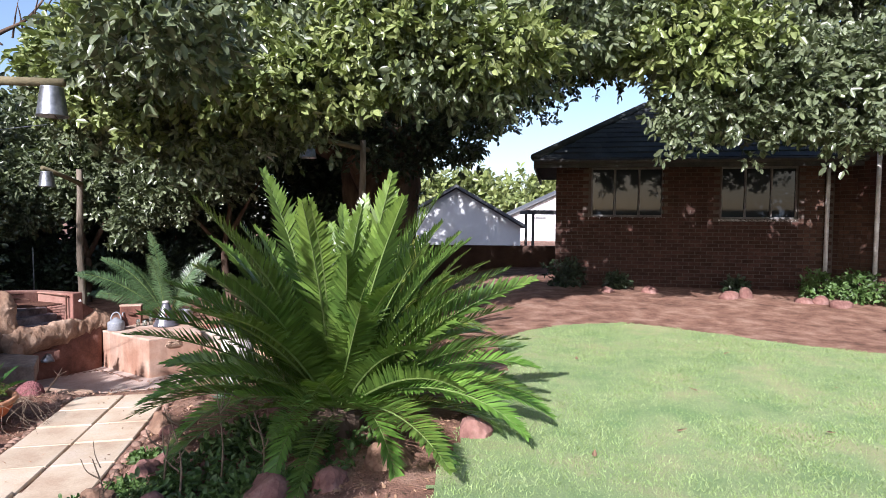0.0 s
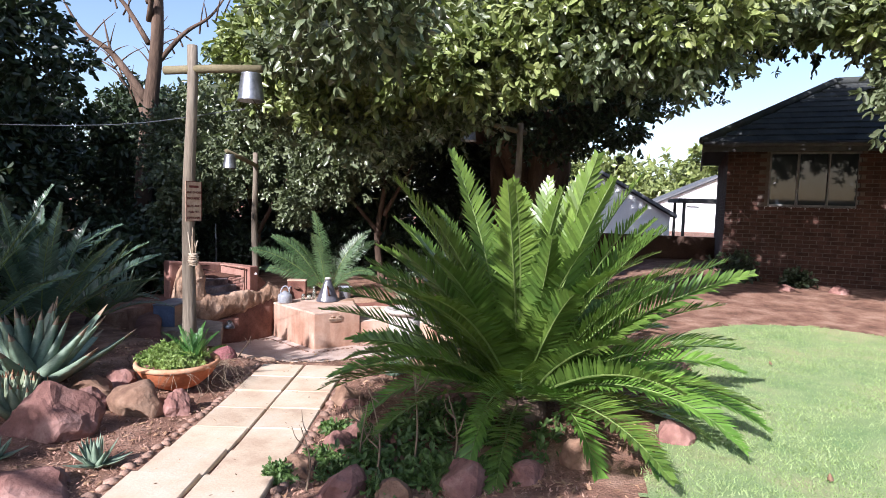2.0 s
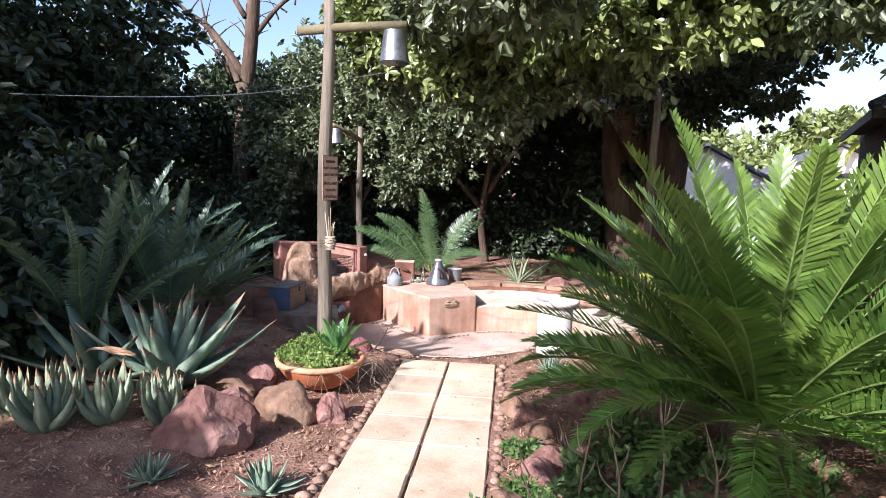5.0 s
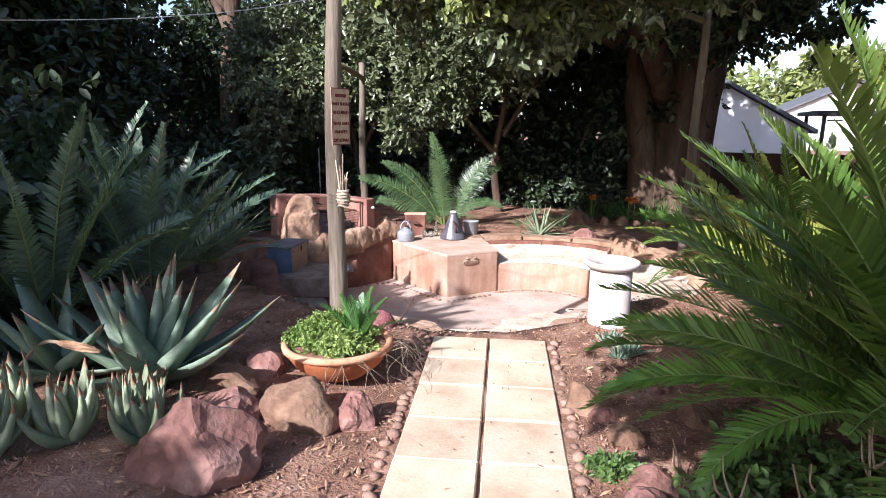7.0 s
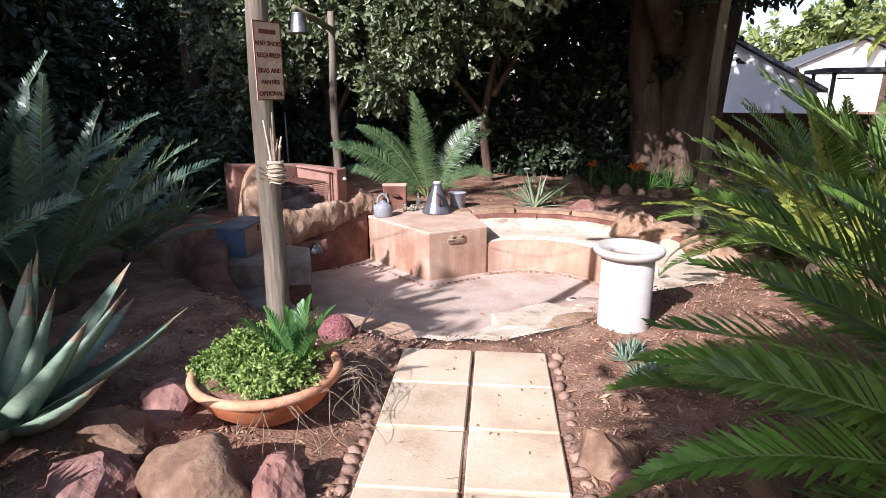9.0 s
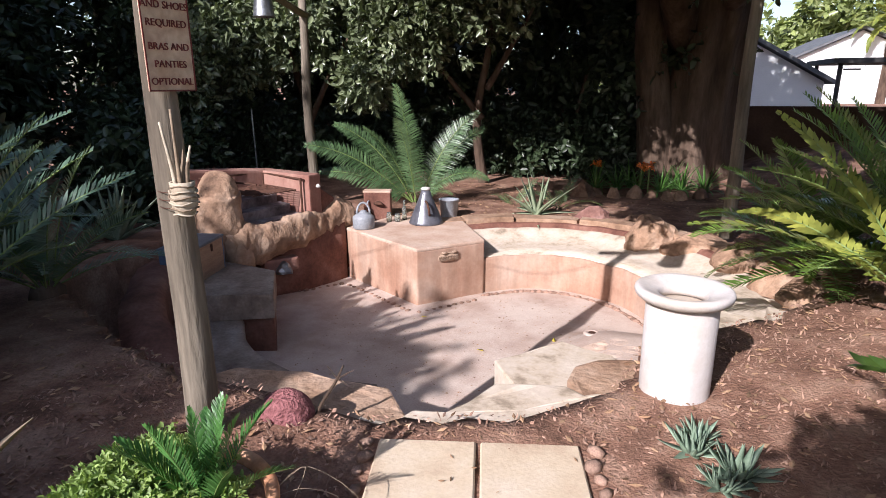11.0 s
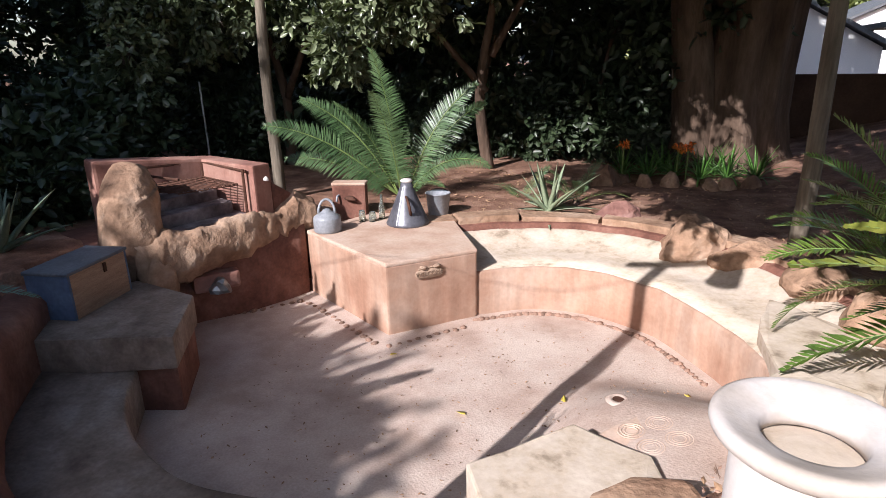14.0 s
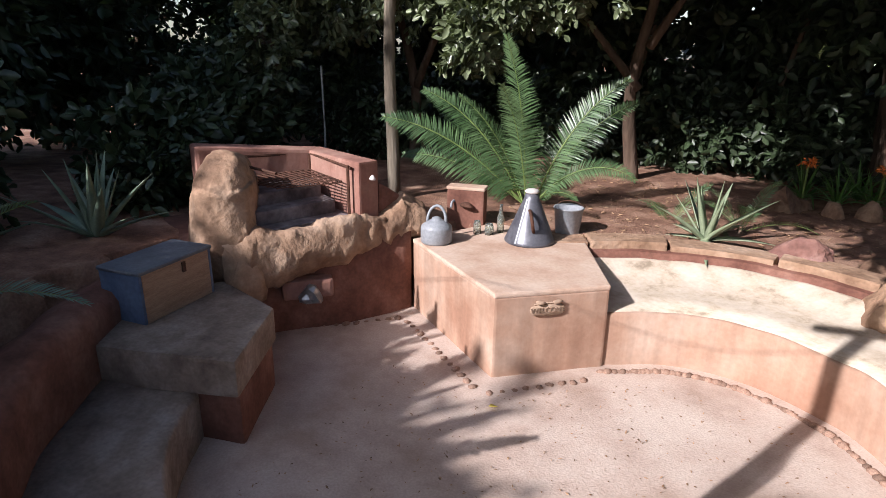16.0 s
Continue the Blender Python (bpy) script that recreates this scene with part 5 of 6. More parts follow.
part("feather_reed", tube([(0, 0, 0.1), (0.01, 0.0, 0.25), (0.03, 0.0, 0.42)], [0.012, 0.02, 0.002], 5), DRYSTEM, basket)
basket.matrix_basis = basket.matrix_basis @ Matrix.Diagonal((0.72, 0.72, 0.62, 1))
for z in (0.05, 0.1, 0.15):
    part("binding", tube([(-0.1 + 0.1 * math.cos(a), 0.07 + 0.095 * math.sin(a), z) for a in [k * 0.5 for k in range(13)]], 0.003, 4), IRON, basket)

# paved path
path = thing("paved_path", (0, 0, 0), "garden path of square pale sandstone slabs in two rows", "path", kind="structure")
A0, A1 = Vector((-3.30, 5.90)), Vector((-2.47, 2.6))
AX = (A0 - A1).normalized()
AY = Vector((-AX.y, AX.x))
def build_path():
    o = Vector((-3.07, 5.10))
    for k in range(-11, 2):
        for s in (-1, 1):
            c = o + AX * (0.46 * (k + 0.5)) + AY * (0.232 * s)
            h = 0.222
            z = gz(c.x, c.y) + 0.02
            pts = [c + AX * a * h + AY * b * h for a, b in ((-1, -1), (1, -1), (1, 1), (-1, 1))]
            part("slab", prism([(p.x, p.y) for p in pts], z - 0.06, z + R.uniform(-0.004, 0.006), 0.008, 1), SLAB, path)
build_path()


def pebble_mesh(seed):
    bm = rock(seed, (1, 0.75, 0.55), flat=0.5, rough=0.12, sub=1, cuts=1)
    me = bpy.data.meshes.new("pebble")
    bm.to_mesh(me)
    bm.free()
    me.materials.append(PEBBLE)
    me.polygons.foreach_set("use_smooth", [True] * len(me.polygons))
    return me
PEB = [pebble_mesh(80 + k) for k in range(5)]
def lay(parent, x, y, z, s, name="pebble"):
    ob = new(name, R.choice(PEB))
    ob.parent = parent
    ob.matrix_basis = Matrix.Translation((x, y, z)) @ Matrix.Rotation(R.uniform(0, 6.28), 4, "Z") @ Matrix.Scale(s * R.uniform(0.75, 1.3), 4)
    return ob
def edge_pebbles():
    o = Vector((-3.07, 5.10))
    for s in (-1, 1):
        u = -2.6
        while u < 0.9:
            c = o + AX * u + AY * (s * (0.51 + R.uniform(-0.015, 0.025)))
            lay(path, c.x, c.y, gz(c.x, c.y) - 0.005, 0.045)
            u += R.uniform(0.07, 0.13)
edge_pebbles()
def pit_cobbles():
    for i in range(6, len(RING) - 10):
        d = (RING[i + 1] - RING[i - 1]).normalized()
        p = RING[i] - Vector((-d.y, d.x, 0)) * 0.11
        for f in (0.0, 0.5):
            q = p + (RING[i + 1] - RING[i]) * f
            lay(pit_floor, q.x, q.y, pit_z(q.x, q.y) - 0.012, 0.036, "cobble")
    for a, b in (((-4.82, 9.2), (-4.3, 9.8)), ((-4.9, 9.22), (-5.95, 9.85)), ((-6.0, 9.86), (-6.6, 9.2))):
        a, b = Vector(a), Vector(b)
        n = int((b - a).length / 0.085)
        for k in range(n):
            q = a.lerp(b, (k + 0.5) / n)
            lay(pit_floor, q.x + R.uniform(-0.01, 0.01), q.y + R.uniform(-0.01, 0.01), pit_z(q.x, q.y) - 0.012, 0.036, "cobble")
pit_cobbles()

# ---------- planting ----------
cycad("cycad", (-0.78, 4.62, gz(-0.78, 4.62)), "large green cycad with dense glossy feather fronds", CYCAD, 80, 1.78, 0.155, 52, 0.0155, (0.2, 0.26), seed=3, arch=(0.12, 1.38), droop=(0.35, 1.15), vee=0.38, kinds=16, sweep=0.72, bias=0.66, jitter=(0.1, 0.28), low=0.8,
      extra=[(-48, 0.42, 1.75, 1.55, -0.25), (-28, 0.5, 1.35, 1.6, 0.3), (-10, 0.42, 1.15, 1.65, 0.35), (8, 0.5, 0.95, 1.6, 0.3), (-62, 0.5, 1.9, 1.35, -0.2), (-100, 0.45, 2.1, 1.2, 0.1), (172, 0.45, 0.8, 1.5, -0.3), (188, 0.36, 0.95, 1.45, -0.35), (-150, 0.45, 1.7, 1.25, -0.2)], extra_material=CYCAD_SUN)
cycad("cycad", (-0.95, 7.82, gz(-0.95, 7.82)), "yellow-green cycad with broad leathery leaflets", CYCAD_YEL, 15, 1.4, 0.105, 26, 0.036, (0.14, 0.25), seed=4, arch=(0.4, 1.4), droop=(0.4, 1.0), sweep=0.7, vee=0.2)
cycad("cycad", (-0.65, 8.35, gz(-0.65, 8.35)), "dense dark green cycad in dappled shade", CYCAD, 44, 1.4, 0.13, 46, 0.015, (0.2, 0.25), seed=27, arch=(0.0, 1.3), droop=(0.3, 1.2), sweep=0.6)
cycad("cycad", (-5.75, 11.75, -0.2), "feathery green cycad behind the table block", SAGO, 3, 0.9, 0.15, 84, 0.0085, (0.1, 0.15), seed=5, arch=(0.4, 1.0), droop=(0.5, 1.2), sweep=0.42, vee=0.12, kinds=3, spin=[150, 70, 110],
      extra=[(252, 1.5, 0.45, 1.75, 0.1), (265, 1.35, 0.6, 1.4, 0.25), (24, 1.25, 0.75, 1.6, 0.95), (34, 1.1, 0.8, 1.5, 0.85), (12, 0.95, 1.8, 1.2, 0.75), (200, 1.1, 0.85, 1.65, -0.95), (206, 0.8, 0.8, 1.8, -0.9), (194, 0.6, 0.85, 1.5, -0.8), (214, 1.25, 0.7, 1.35, -0.6), (330, 0.7, 1.2, 0.8, 0.2)])
cycad("cycad", (-6.4, 5.5, 0.05), "blue-grey cycad in partial shade", CYCAD_BLUE, 22, 1.42, 0.11, 46, 0.017, (0.2, 0.25), seed=6, arch=(0.75, 1.5), droop=(0.25, 0.7), sweep=0.6)
cycad("cycad", (-7.5, 5.7, 0.05), "tall blue-grey cycad in deep shade", CYCAD_BLUE, 24, 1.75, 0.1, 50, 0.015, (0.22, 0.3), seed=19, arch=(0.5, 1.5), droop=(0.3, 0.9), sweep=0.6)
cycad("cycad", (-6.85, 6.75, 0.05), "dark feathery cycad beside the low seat", CYCAD_BLUE, 20, 1.0, 0.14, 46, 0.014, (0.12, 0.15), seed=9, arch=(0.5, 1.4), droop=(0.5, 1.2), sweep=0.6)
cycad("cycad", (-1.1, 9.5, -0.05), "dark green cycad with fern-like fronds", CYCAD, 34, 1.15, 0.15, 46, 0.014, (0.15, 0.2), seed=10, arch=(0.15, 1.3), droop=(0.6, 1.4), sweep=0.6)
cycad("cycad", (-3.75, 12.35, -0.2), "young fern-like cycad with thin fronds", SAGO, 5, 0.62, 0.16, 40, 0.012, (0.05, 0.06), seed=14, arch=(0.5, 1.2), droop=(0.6, 1.2), sweep=0.5)
cycad("cycad", (-4.4, 12.2, -0.2), "young fern-like cycad with thin fronds", SAGO, 4, 0.55, 0.16, 40, 0.012, (0.05, 0.06), seed=15, arch=(0.4, 1.0), droop=(0.6, 1.3), sweep=0.5)
cycad("cycad", (-6.35, 4.5, 0.08), "blue-grey cycad in deep shade", CYCAD_BLUE, 18, 1.5, 0.1, 46, 0.017, (0.2, 0.25), seed=23, arch=(0.7, 1.45), droop=(0.3, 0.9), sweep=0.6)
rosette("agave", (-5.1, 4.3, gz(-5.1, 4.3)), "large grey-green agave with long pointed leaves", ALOE, 28, 0.86, 0.27, (0.25, 1.42), (0.35, 0.1), 8, thick=0.05, tip=DRYSTEM)
rosette("agave", (-5.75, 4.15, gz(-5.75, 4.15)), "sprawling grey-green agave half hidden in shade", ALOE, 18, 0.9, 0.2, (0.15, 0.9), (0.2, 0.1), 18, thick=0.035, tip=DRYSTEM)
for k, (x, y, s) in enumerate([(-4.86, 3.5, 0.42), (-4.52, 3.68, 0.38), (-5.2, 3.45, 0.42), (-5.05, 3.2, 0.4), (-5.5, 3.3, 0.38), (-4.75, 3.8, 0.34)]):
    rosette("aloe", (x, y, gz(x, y)), "pale green aloe with curling dry leaf tips", ALOE_PALE, 16, s, 0.125, (0.6, 1.3), (1.15, 0.5), 30 + k, thick=0.035, group="small aloes", tip=LITTER)
stalk = thing("aloe_flower_stalk", (-5.35, 3.85, gz(-5.35, 3.85)), "fallen dry pinkish-brown aloe flower spike on the leaves", "flower stalk")
part("stem", limb([(-0.5, 0.1, 0.1), (-0.1, 0.0, 0.35), (0.3, -0.1, 0.42)], 0.012, 0.01, 6), DRYSTEM, stalk)
part("spike", rock(77, (0.15, 0.022, 0.022), flat=0.9, rough=0.5, sub=3, cuts=0), LITTER, stalk, "knobbly dry flower spike", False, (0.32, -0.1, 0.4))
rosette("aloe", (-3.98, 11.78, -0.14), "striped pale aloe with arching leaves", ALOE_PALE, 17, 0.62, 0.1, (0.15, 1.4), (-0.35, 0.05), 41, thick=0.02)
rosette("aloe", (-7.85, 8.35, 0.05), "green aloe behind the side counter", ALOE, 20, 0.7, 0.1, (0.5, 1.4), (-0.3, 0.1), 42)
rosette("aloe", (-8.3, 7.6, 0.05), "green aloe behind the side counter", ALOE, 18, 0.5, 0.07, (0.4, 1.3), (-0.2, 0.1), 43)
for k, (x, y, s) in enumerate([(-2.37, 6.22, 0.13), (-2.2, 6.1, 0.15), (-2.33, 6.34, 0.1), (-3.38, 3.25, 0.2), (-4.0, 3.05, 0.16), (-2.27, 6.0, 0.1)]):
    rosette("succulent", (x, y, gz(x, y) + 0.005), "small grey-green succulent rosette on bare soil", ALOE, 26, s, s * 0.32, (0.25, 1.35), (0.3, 0.2), 50 + k, thick=0.01, kinds=3, group="small succulents")
# flower clump by the big trunk
for k, (x, y) in enumerate([(-3.35, 14.3), (-3.0, 14.15), (-2.65, 14.3), (-2.3, 14.2), (-1.95, 14.35), (-1.6, 14.3), (-2.8, 14.6), (-2.1, 14.6)]):
    rosette("clivia", (x, y, -0.14), "clump of strap-leaved clivia by the tree trunk", CLIVIA, 24, 0.55, 0.045, (0.5, 1.4), (-1.5, -0.4), 60 + k, thick=0.006, keel=0.15, group="clivia bed")
for k, (x, y, z) in enumerate([(-3.35, 14.1, 0.42), (-2.5, 14.0, 0.42), (-2.62, 14.15, 0.4)]):
    t = thing("clivia_flower", (x, y, -0.14), "orange clivia flower head on a green stalk", "flower", "clivia flowers")
    part("stalk", tube([(0, 0, 0), (0, 0, z)], 0.012, 6), RACHIS, t)
    leaf_cloud("petals", [(0, 0, z + 0.03, 0.06, 0.06, 0.045)], 70, 0.05, FLOWER, t, 70 + k, shell=0.3)["kind"] = "stuff"
# shrubs in the bed under the house windows
for k, (x, y, s) in enumerate([(3.4, 12.2, 0.18), (5.6, 11.7, 0.16), (6.9, 11.2, 0.3), (7.4, 10.9, 0.34), (2.4, 12.5, 0.35), (7.9, 10.3, 0.3)]):
    t = thing("bed_shrub", (x, y, gz(x, y)), "small leafy shrub in the bed below the house wall", "shrub", "house bed shrubs")
    leaf_cloud("foliage", [(0, 0, s * 0.7, s * 1.3, s, s)], 900, 0.09, HERB2 if k in (2, 3, 5) else DARKLEAF, t, 110 + k, shell=0.2)
    part("stem", tube([(0, 0, -0.03), (0.02, 0, s)], 0.015, 5), BARK, t)
for k, (x, y) in enumerate([(3.1, 11.75), (3.9, 11.7), (5.2, 11.1), (5.55, 11.2), (6.35, 10.75), (6.8, 10.4), (6.6, 10.7)]):
    tagged(part("bed_stone", rock(200 + k, (0.16 + 0.03 * (k % 3), 0.13, 0.1 + 0.03 * (k % 4)), cuts=7, sub=2), ROCK_RED, None, "", True, (x, y, gz(x, y) - 0.03)), "red-brown edging stone of the house flower bed", "stone", "house bed stones")
tb = thing("edge_bush", (5.75, 7.0, gz(5.75, 7.0)), "leafy green bush at the lawn edge", "shrub")
leaf_cloud("foliage", [(0.25, 0, 0.4, 0.3, 0.35, 0.5), (0.35, 0.2, 0.75, 0.3, 0.3, 0.35)], 2600, 0.09, CLIVIA, tb, 130, shell=0.2)
part("stem", tube([(0.2, 0, -0.03), (0.25, 0, 0.6)], 0.02, 6), BARK, tb)

gc = thing("ground_cover", (-1.1, 4.0, gz(-1.1, 4.0)), "low dark leafy creeper on soil under the cycad", "ground cover", kind="stuff")
leaf_cloud("foliage", [(0.1, -0.35, 0.03, 0.5, 0.3, 0.1), (0.65, -0.1, 0.03, 0.4, 0.3, 0.09), (-0.5, -0.1, 0.03, 0.35, 0.4, 0.09), (0.3, 0.35, 0.05, 0.6, 0.4, 0.14), (-0.3, 0.55, 0.04, 0.4, 0.4, 0.1)], 5200, 0.06, HERB2, gc, 301, shell=0.3)

# ---------- stones ----------
def stone(name, seed, x, y, size, m, label, cat="rock", group="", sub=3, cuts=6, z=None, rot=0.0, rough=0.22, flat=0.35):
    ob = part(name, rock(seed, size, cuts=cuts, sub=sub, rough=rough, flat=flat), m, None, "", sub < 3 or rough < 0.2)
    ob.location = (x, y, (gz(x, y) if z is None else z) - 0.03)
    ob.rotation_euler = (0, 0, rot)
    return tagged(ob, label, cat, group)
stone("boulder", 1, -4.14, 3.56, (0.37, 0.28, 0.33), ROCK_RED, "angular dusky red sandstone boulder on bare soil", cuts=16, rot=0.5, sub=4, rough=0.24)
stone("boulder", 2, -4.0, 4.29, (0.27, 0.22, 0.23), ROCK_BROWN, "rounded brown boulder in front of the bowl pot", cuts=7, rough=0.16, sub=4)
stone("boulder", 3, -3.68, 4.42, (0.17, 0.14, 0.2), ROCK_RED, "jagged red-brown stone beside the path", cuts=15, sub=4, rough=0.24)
stone("boulder", 4, -4.36, 4.1, (0.3, 0.22, 0.15), ROCK_RED, "angular dusky red sandstone boulder on bare soil", cuts=15, sub=4, rough=0.24)
stone("boulder", 5, -4.55, 4.42, (0.22, 0.16, 0.14), ROCK_BROWN, "flat brown stone half buried in soil", cuts=6)
stone("boulder", 6, -3.47, 2.82, (0.34, 0.22, 0.1), ROCK_RED, "flat red sandstone slab lying on soil", cuts=6)
stone("boulder", 7, -4.6, 4.75, (0.18, 0.14, 0.14), ROCK_RED, "angular dusky red stone by the bowl pot", cuts=7)
for k, (x, y, s) in enumerate([(-2.42, 5.08, 0.17), (-2.0, 4.35, 0.14), (-2.03, 4.05, 0.16), (-2.1, 3.62, 0.13), (-1.7, 3.4, 0.17), (-0.97, 3.48, 0.18), (-0.27, 3.8, 0.16), (-2.28, 4.95, 0.1), (-1.6, 4.2, 0.14), (-2.15, 4.75, 0.11), (0.3, 4.3, 0.15), (0.2, 5.0, 0.14), (-1.35, 3.35, 0.13), (-0.6, 3.55, 0.13), (0.0, 5.6, 0.15), (-1.75, 5.1, 0.12), (-1.5, 5.5, 0.13), (-1.95, 5.5, 0.09), (-1.3, 3.9, 0.1)]):
    stone("edging_rock", 300 + k, x, y, (s, s * 0.8, s * 0.85), ROCK_RED if k % 3 else ROCK_BROWN, "red-brown rock edging the cycad bed", "rock", "cycad bed rocks", 3, 5, rot=k)
# rocks round the sunken circle
stone("rim_boulder", 401, -2.5, 11.0, (0.36, 0.3, 0.3), ROCK_TAN, "tan boulder on the bench rim in dappled shade", sub=4, cuts=9, z=-0.3, rough=0.22)
stone("rim_boulder", 402, -2.0, 10.72, (0.36, 0.26, 0.24), ROCK_TAN, "tan boulder on the bench rim in dappled shade", sub=4, cuts=9, z=-0.28, rough=0.22)
stone("rim_boulder", 403, -1.6, 10.2, (0.26, 0.32, 0.22), ROCK_TAN, "tan boulder on the bench rim in dappled shade", sub=3, cuts=4, z=-0.24)
stone("rim_boulder", 404, -1.42, 9.55, (0.24, 0.3, 0.2), ROCK_TAN, "tan boulder edging the seating circle", sub=3, cuts=4, z=-0.2)
stone("rim_boulder", 405, -1.3, 8.95, (0.22, 0.26, 0.17), ROCK_TAN, "tan boulder edging the seating circle", sub=3, cuts=4, z=-0.14)
stone("rim_boulder", 406, -3.22, 11.6, (0.26, 0.16, 0.2), ROCK_RED, "angular red-brown rock behind the bench rim", sub=4, cuts=14, z=-0.16)
stone("rim_boulder", 407, -2.55, 11.7, (0.26, 0.18, 0.14), ROCK_BROWN, "dark brown rounded stone behind the bench rim", cuts=3, z=-0.18)
for k in range(9):
    stone("bed_wall_rock", 420 + k, -3.55 + 0.27 * k + 0.06 * math.sin(k * 5), 13.75 + 0.12 * math.sin(k * 2), (0.13 + 0.06 * (k * 7 % 3) / 2, 0.12, 0.11 + 0.09 * (k * 5 % 4) / 3), ROCK_BROWN if k % 3 == 1 else ROCK_TAN, "tan rock in the low wall of the clivia bed", "rock", "clivia bed wall", 2, 6, z=-0.2, rot=k)
stone("bed_wall_rock", 440, -3.55, 13.6, (0.24, 0.2, 0.28), ROCK_BROWN, "upright brown rock at the end of the clivia bed", "rock", "", 3, 6, z=-0.2)
# flat stones: entrance step, sill and paving
def flag(name, pts, z0, z1, m, label, cat="paving stone", group="", bev=0.02):
    bm = prism(pts, z0, z1, bev)
    bmesh.ops.subdivide_edges(bm, edges=[e for e in bm.edges if e.calc_length() > 0.12], cuts=2, use_grid_fill=True)
    for v in bm.verts:
        v.co += 0.016 * noise.noise_vector(v.co * 4.5) + 0.006 * noise.noise_vector(v.co * 17)
    return tagged(part(name, bm, m), label, cat, group)
flag("step_stone", [(-3.74, 6.2), (-3.35, 6.13), (-2.93, 6.42), (-2.72, 6.75), (-3.0, 7.0), (-3.42, 6.9)], -0.6, -0.15, PALE, "pale weathered stone step at the end of the path", "step")
flag("step_stone", [(-3.62, 6.75), (-3.3, 6.95), (-2.95, 7.05), (-3.05, 7.35), (-3.5, 7.3)], -0.8, -0.53, PALE, "pale weathered stone step down to the floor", "step")
flag("ledge_stone", [(-3.57, 7.5), (-3.28, 7.04), (-2.86, 7.12), (-2.62, 7.5), (-2.76, 7.84), (-3.14, 7.98)], -0.9, -0.31, PALE, "pale plastered ledge beside the steps", "ledge", "", 0.015)
flag("paving_stone", [(-3.02, 7.12), (-2.9, 6.93), (-2.68, 6.88), (-2.52, 7.05), (-2.5, 7.38), (-2.62, 7.55), (-2.84, 7.52), (-3.0, 7.36)], -0.6, -0.19, ROCK_TAN, "rounded flat tan stone on the ledge by the urn", "paving stone", "", 0.03)
flag("sill_stone", [(-3.82, 5.93), (-3.2, 5.98), (-2.76, 6.28), (-2.5, 6.6), (-2.62, 6.8), (-2.86, 6.64), (-3.15, 6.38), (-3.7, 6.22)], -0.6, -0.005, PALE, "rough pale stone sill between path and step", "step")
flag("corner_rock", [(-5.1, 6.2), (-4.75, 6.12), (-4.2, 6.0), (-3.72, 6.02), (-3.7, 6.2), (-3.95, 6.5), (-4.5, 6.5), (-4.95, 6.45)], -0.95, -0.06, ROCK_TAN, "large flat tan rock beside the entrance step", "rock")
flag("corner_rock", [(-4.02, 5.95), (-3.72, 5.93), (-3.62, 6.1), (-3.95, 6.12)], -0.3, -0.02, PALE, "pale cut stone at the end of the path", "rock")

flag("paving_stone", [(-2.35, 7.75), (-2.05, 7.7), (-1.7, 7.95), (-1.75, 8.4), (-2.1, 8.6), (-2.4, 8.2)], -0.5, -0.11, PALE, "pale crazy-paving stone set beside the seating circle", "paving stone", "crazy paving")
flag("paving_stone", [(-1.75, 7.75), (-1.4, 7.95), (-1.3, 8.4), (-1.65, 8.6), (-1.68, 8.0)], -0.4, -0.07, PALE, "pale crazy-paving stone set beside the seating circle", "paving stone", "crazy paving")
flag("paving_stone", [(-2.1, 8.65), (-1.7, 8.5), (-1.45, 8.9), (-1.6, 9.5), (-2.0, 9.9), (-2.15, 9.3)], -0.6, -0.22, PALE, "pale crazy-paving stone set beside the seating circle", "paving stone", "crazy paving")
flag("carved_tile", [(-3.03, 8.02), (-2.76, 8.36), (-2.46, 8.14), (-2.72, 7.86)], -0.6, -0.37, PLASTER_TOP, "square carved cement tile with a butterfly pattern", "tile", "", 0.008)
drain = thing("floor_drain", (-2.95, 8.47, pit_z(-2.95, 8.47)), "small round drain hole with a cracked cement collar", "drain")
part("collar", lathe([(0.0, 0.004), (0.035, 0.004), (0.04, 0.014), (0.06, 0.012), (0.075, 0.0)], 18), FLOOR, drain, "", True)
part("hole", lathe([(0, 0.008), (0.034, 0.008), (0.034, 0.002)], 16), IRON, drain, "dark rusty hole")
# ---------- things on the table ----------
kettle = thing("kettle", (-5.86, 10.16, -0.095), "old grey enamel kettle with a loop handle", "kettle")
part("body", lathe([(0, 0), (0.125, 0.0), (0.135, 0.015), (0.135, 0.13), (0.128, 0.15), (0.07, 0.19), (0.045, 0.2), (0.04, 0.215), (0.02, 0.225), (0, 0.226)], 28), ENAMEL, kettle, "", True)
part("handle", tube([(0.08 * math.cos(a), 0.08 * math.sin(a) * 0.55, 0.18 + 0.13 * math.sin(a)) for a in [math.pi * k / 10 for k in range(11)]], 0.013, 7), ENAMEL, kettle, "wide loop handle", True).rotation_euler = (0, 0, 1.2)
part("spout", tube([(-0.12, 0.03, 0.08), (-0.17, 0.04, 0.12), (-0.2, 0.05, 0.17)], [0.028, 0.02, 0.015], 8), ENAMEL, kettle, "", True)
kettle.rotation_euler = (0, 0, -0.74)
cone = thing("metal_funnel", (-5.22, 10.66, -0.095), "dented grey cone-shaped metal can with a side handle", "can")
part("body", lathe([(0, 0), (0.195, 0), (0.2, 0.012), (0.19, 0.03), (0.06, 0.36), (0.05, 0.4), (0.04, 0.4), (0.03, 0.34), (0, 0.33)], 28), DARKTIN, cone, "", True)
part("handle", tube(catmull([(0.09, -0.13, 0.12), (0.1, -0.18, 0.2), (0.07, -0.15, 0.27), (0.03, -0.09, 0.28)], 4), 0.013, 7), IRON, cone, "dark curved handle", True)
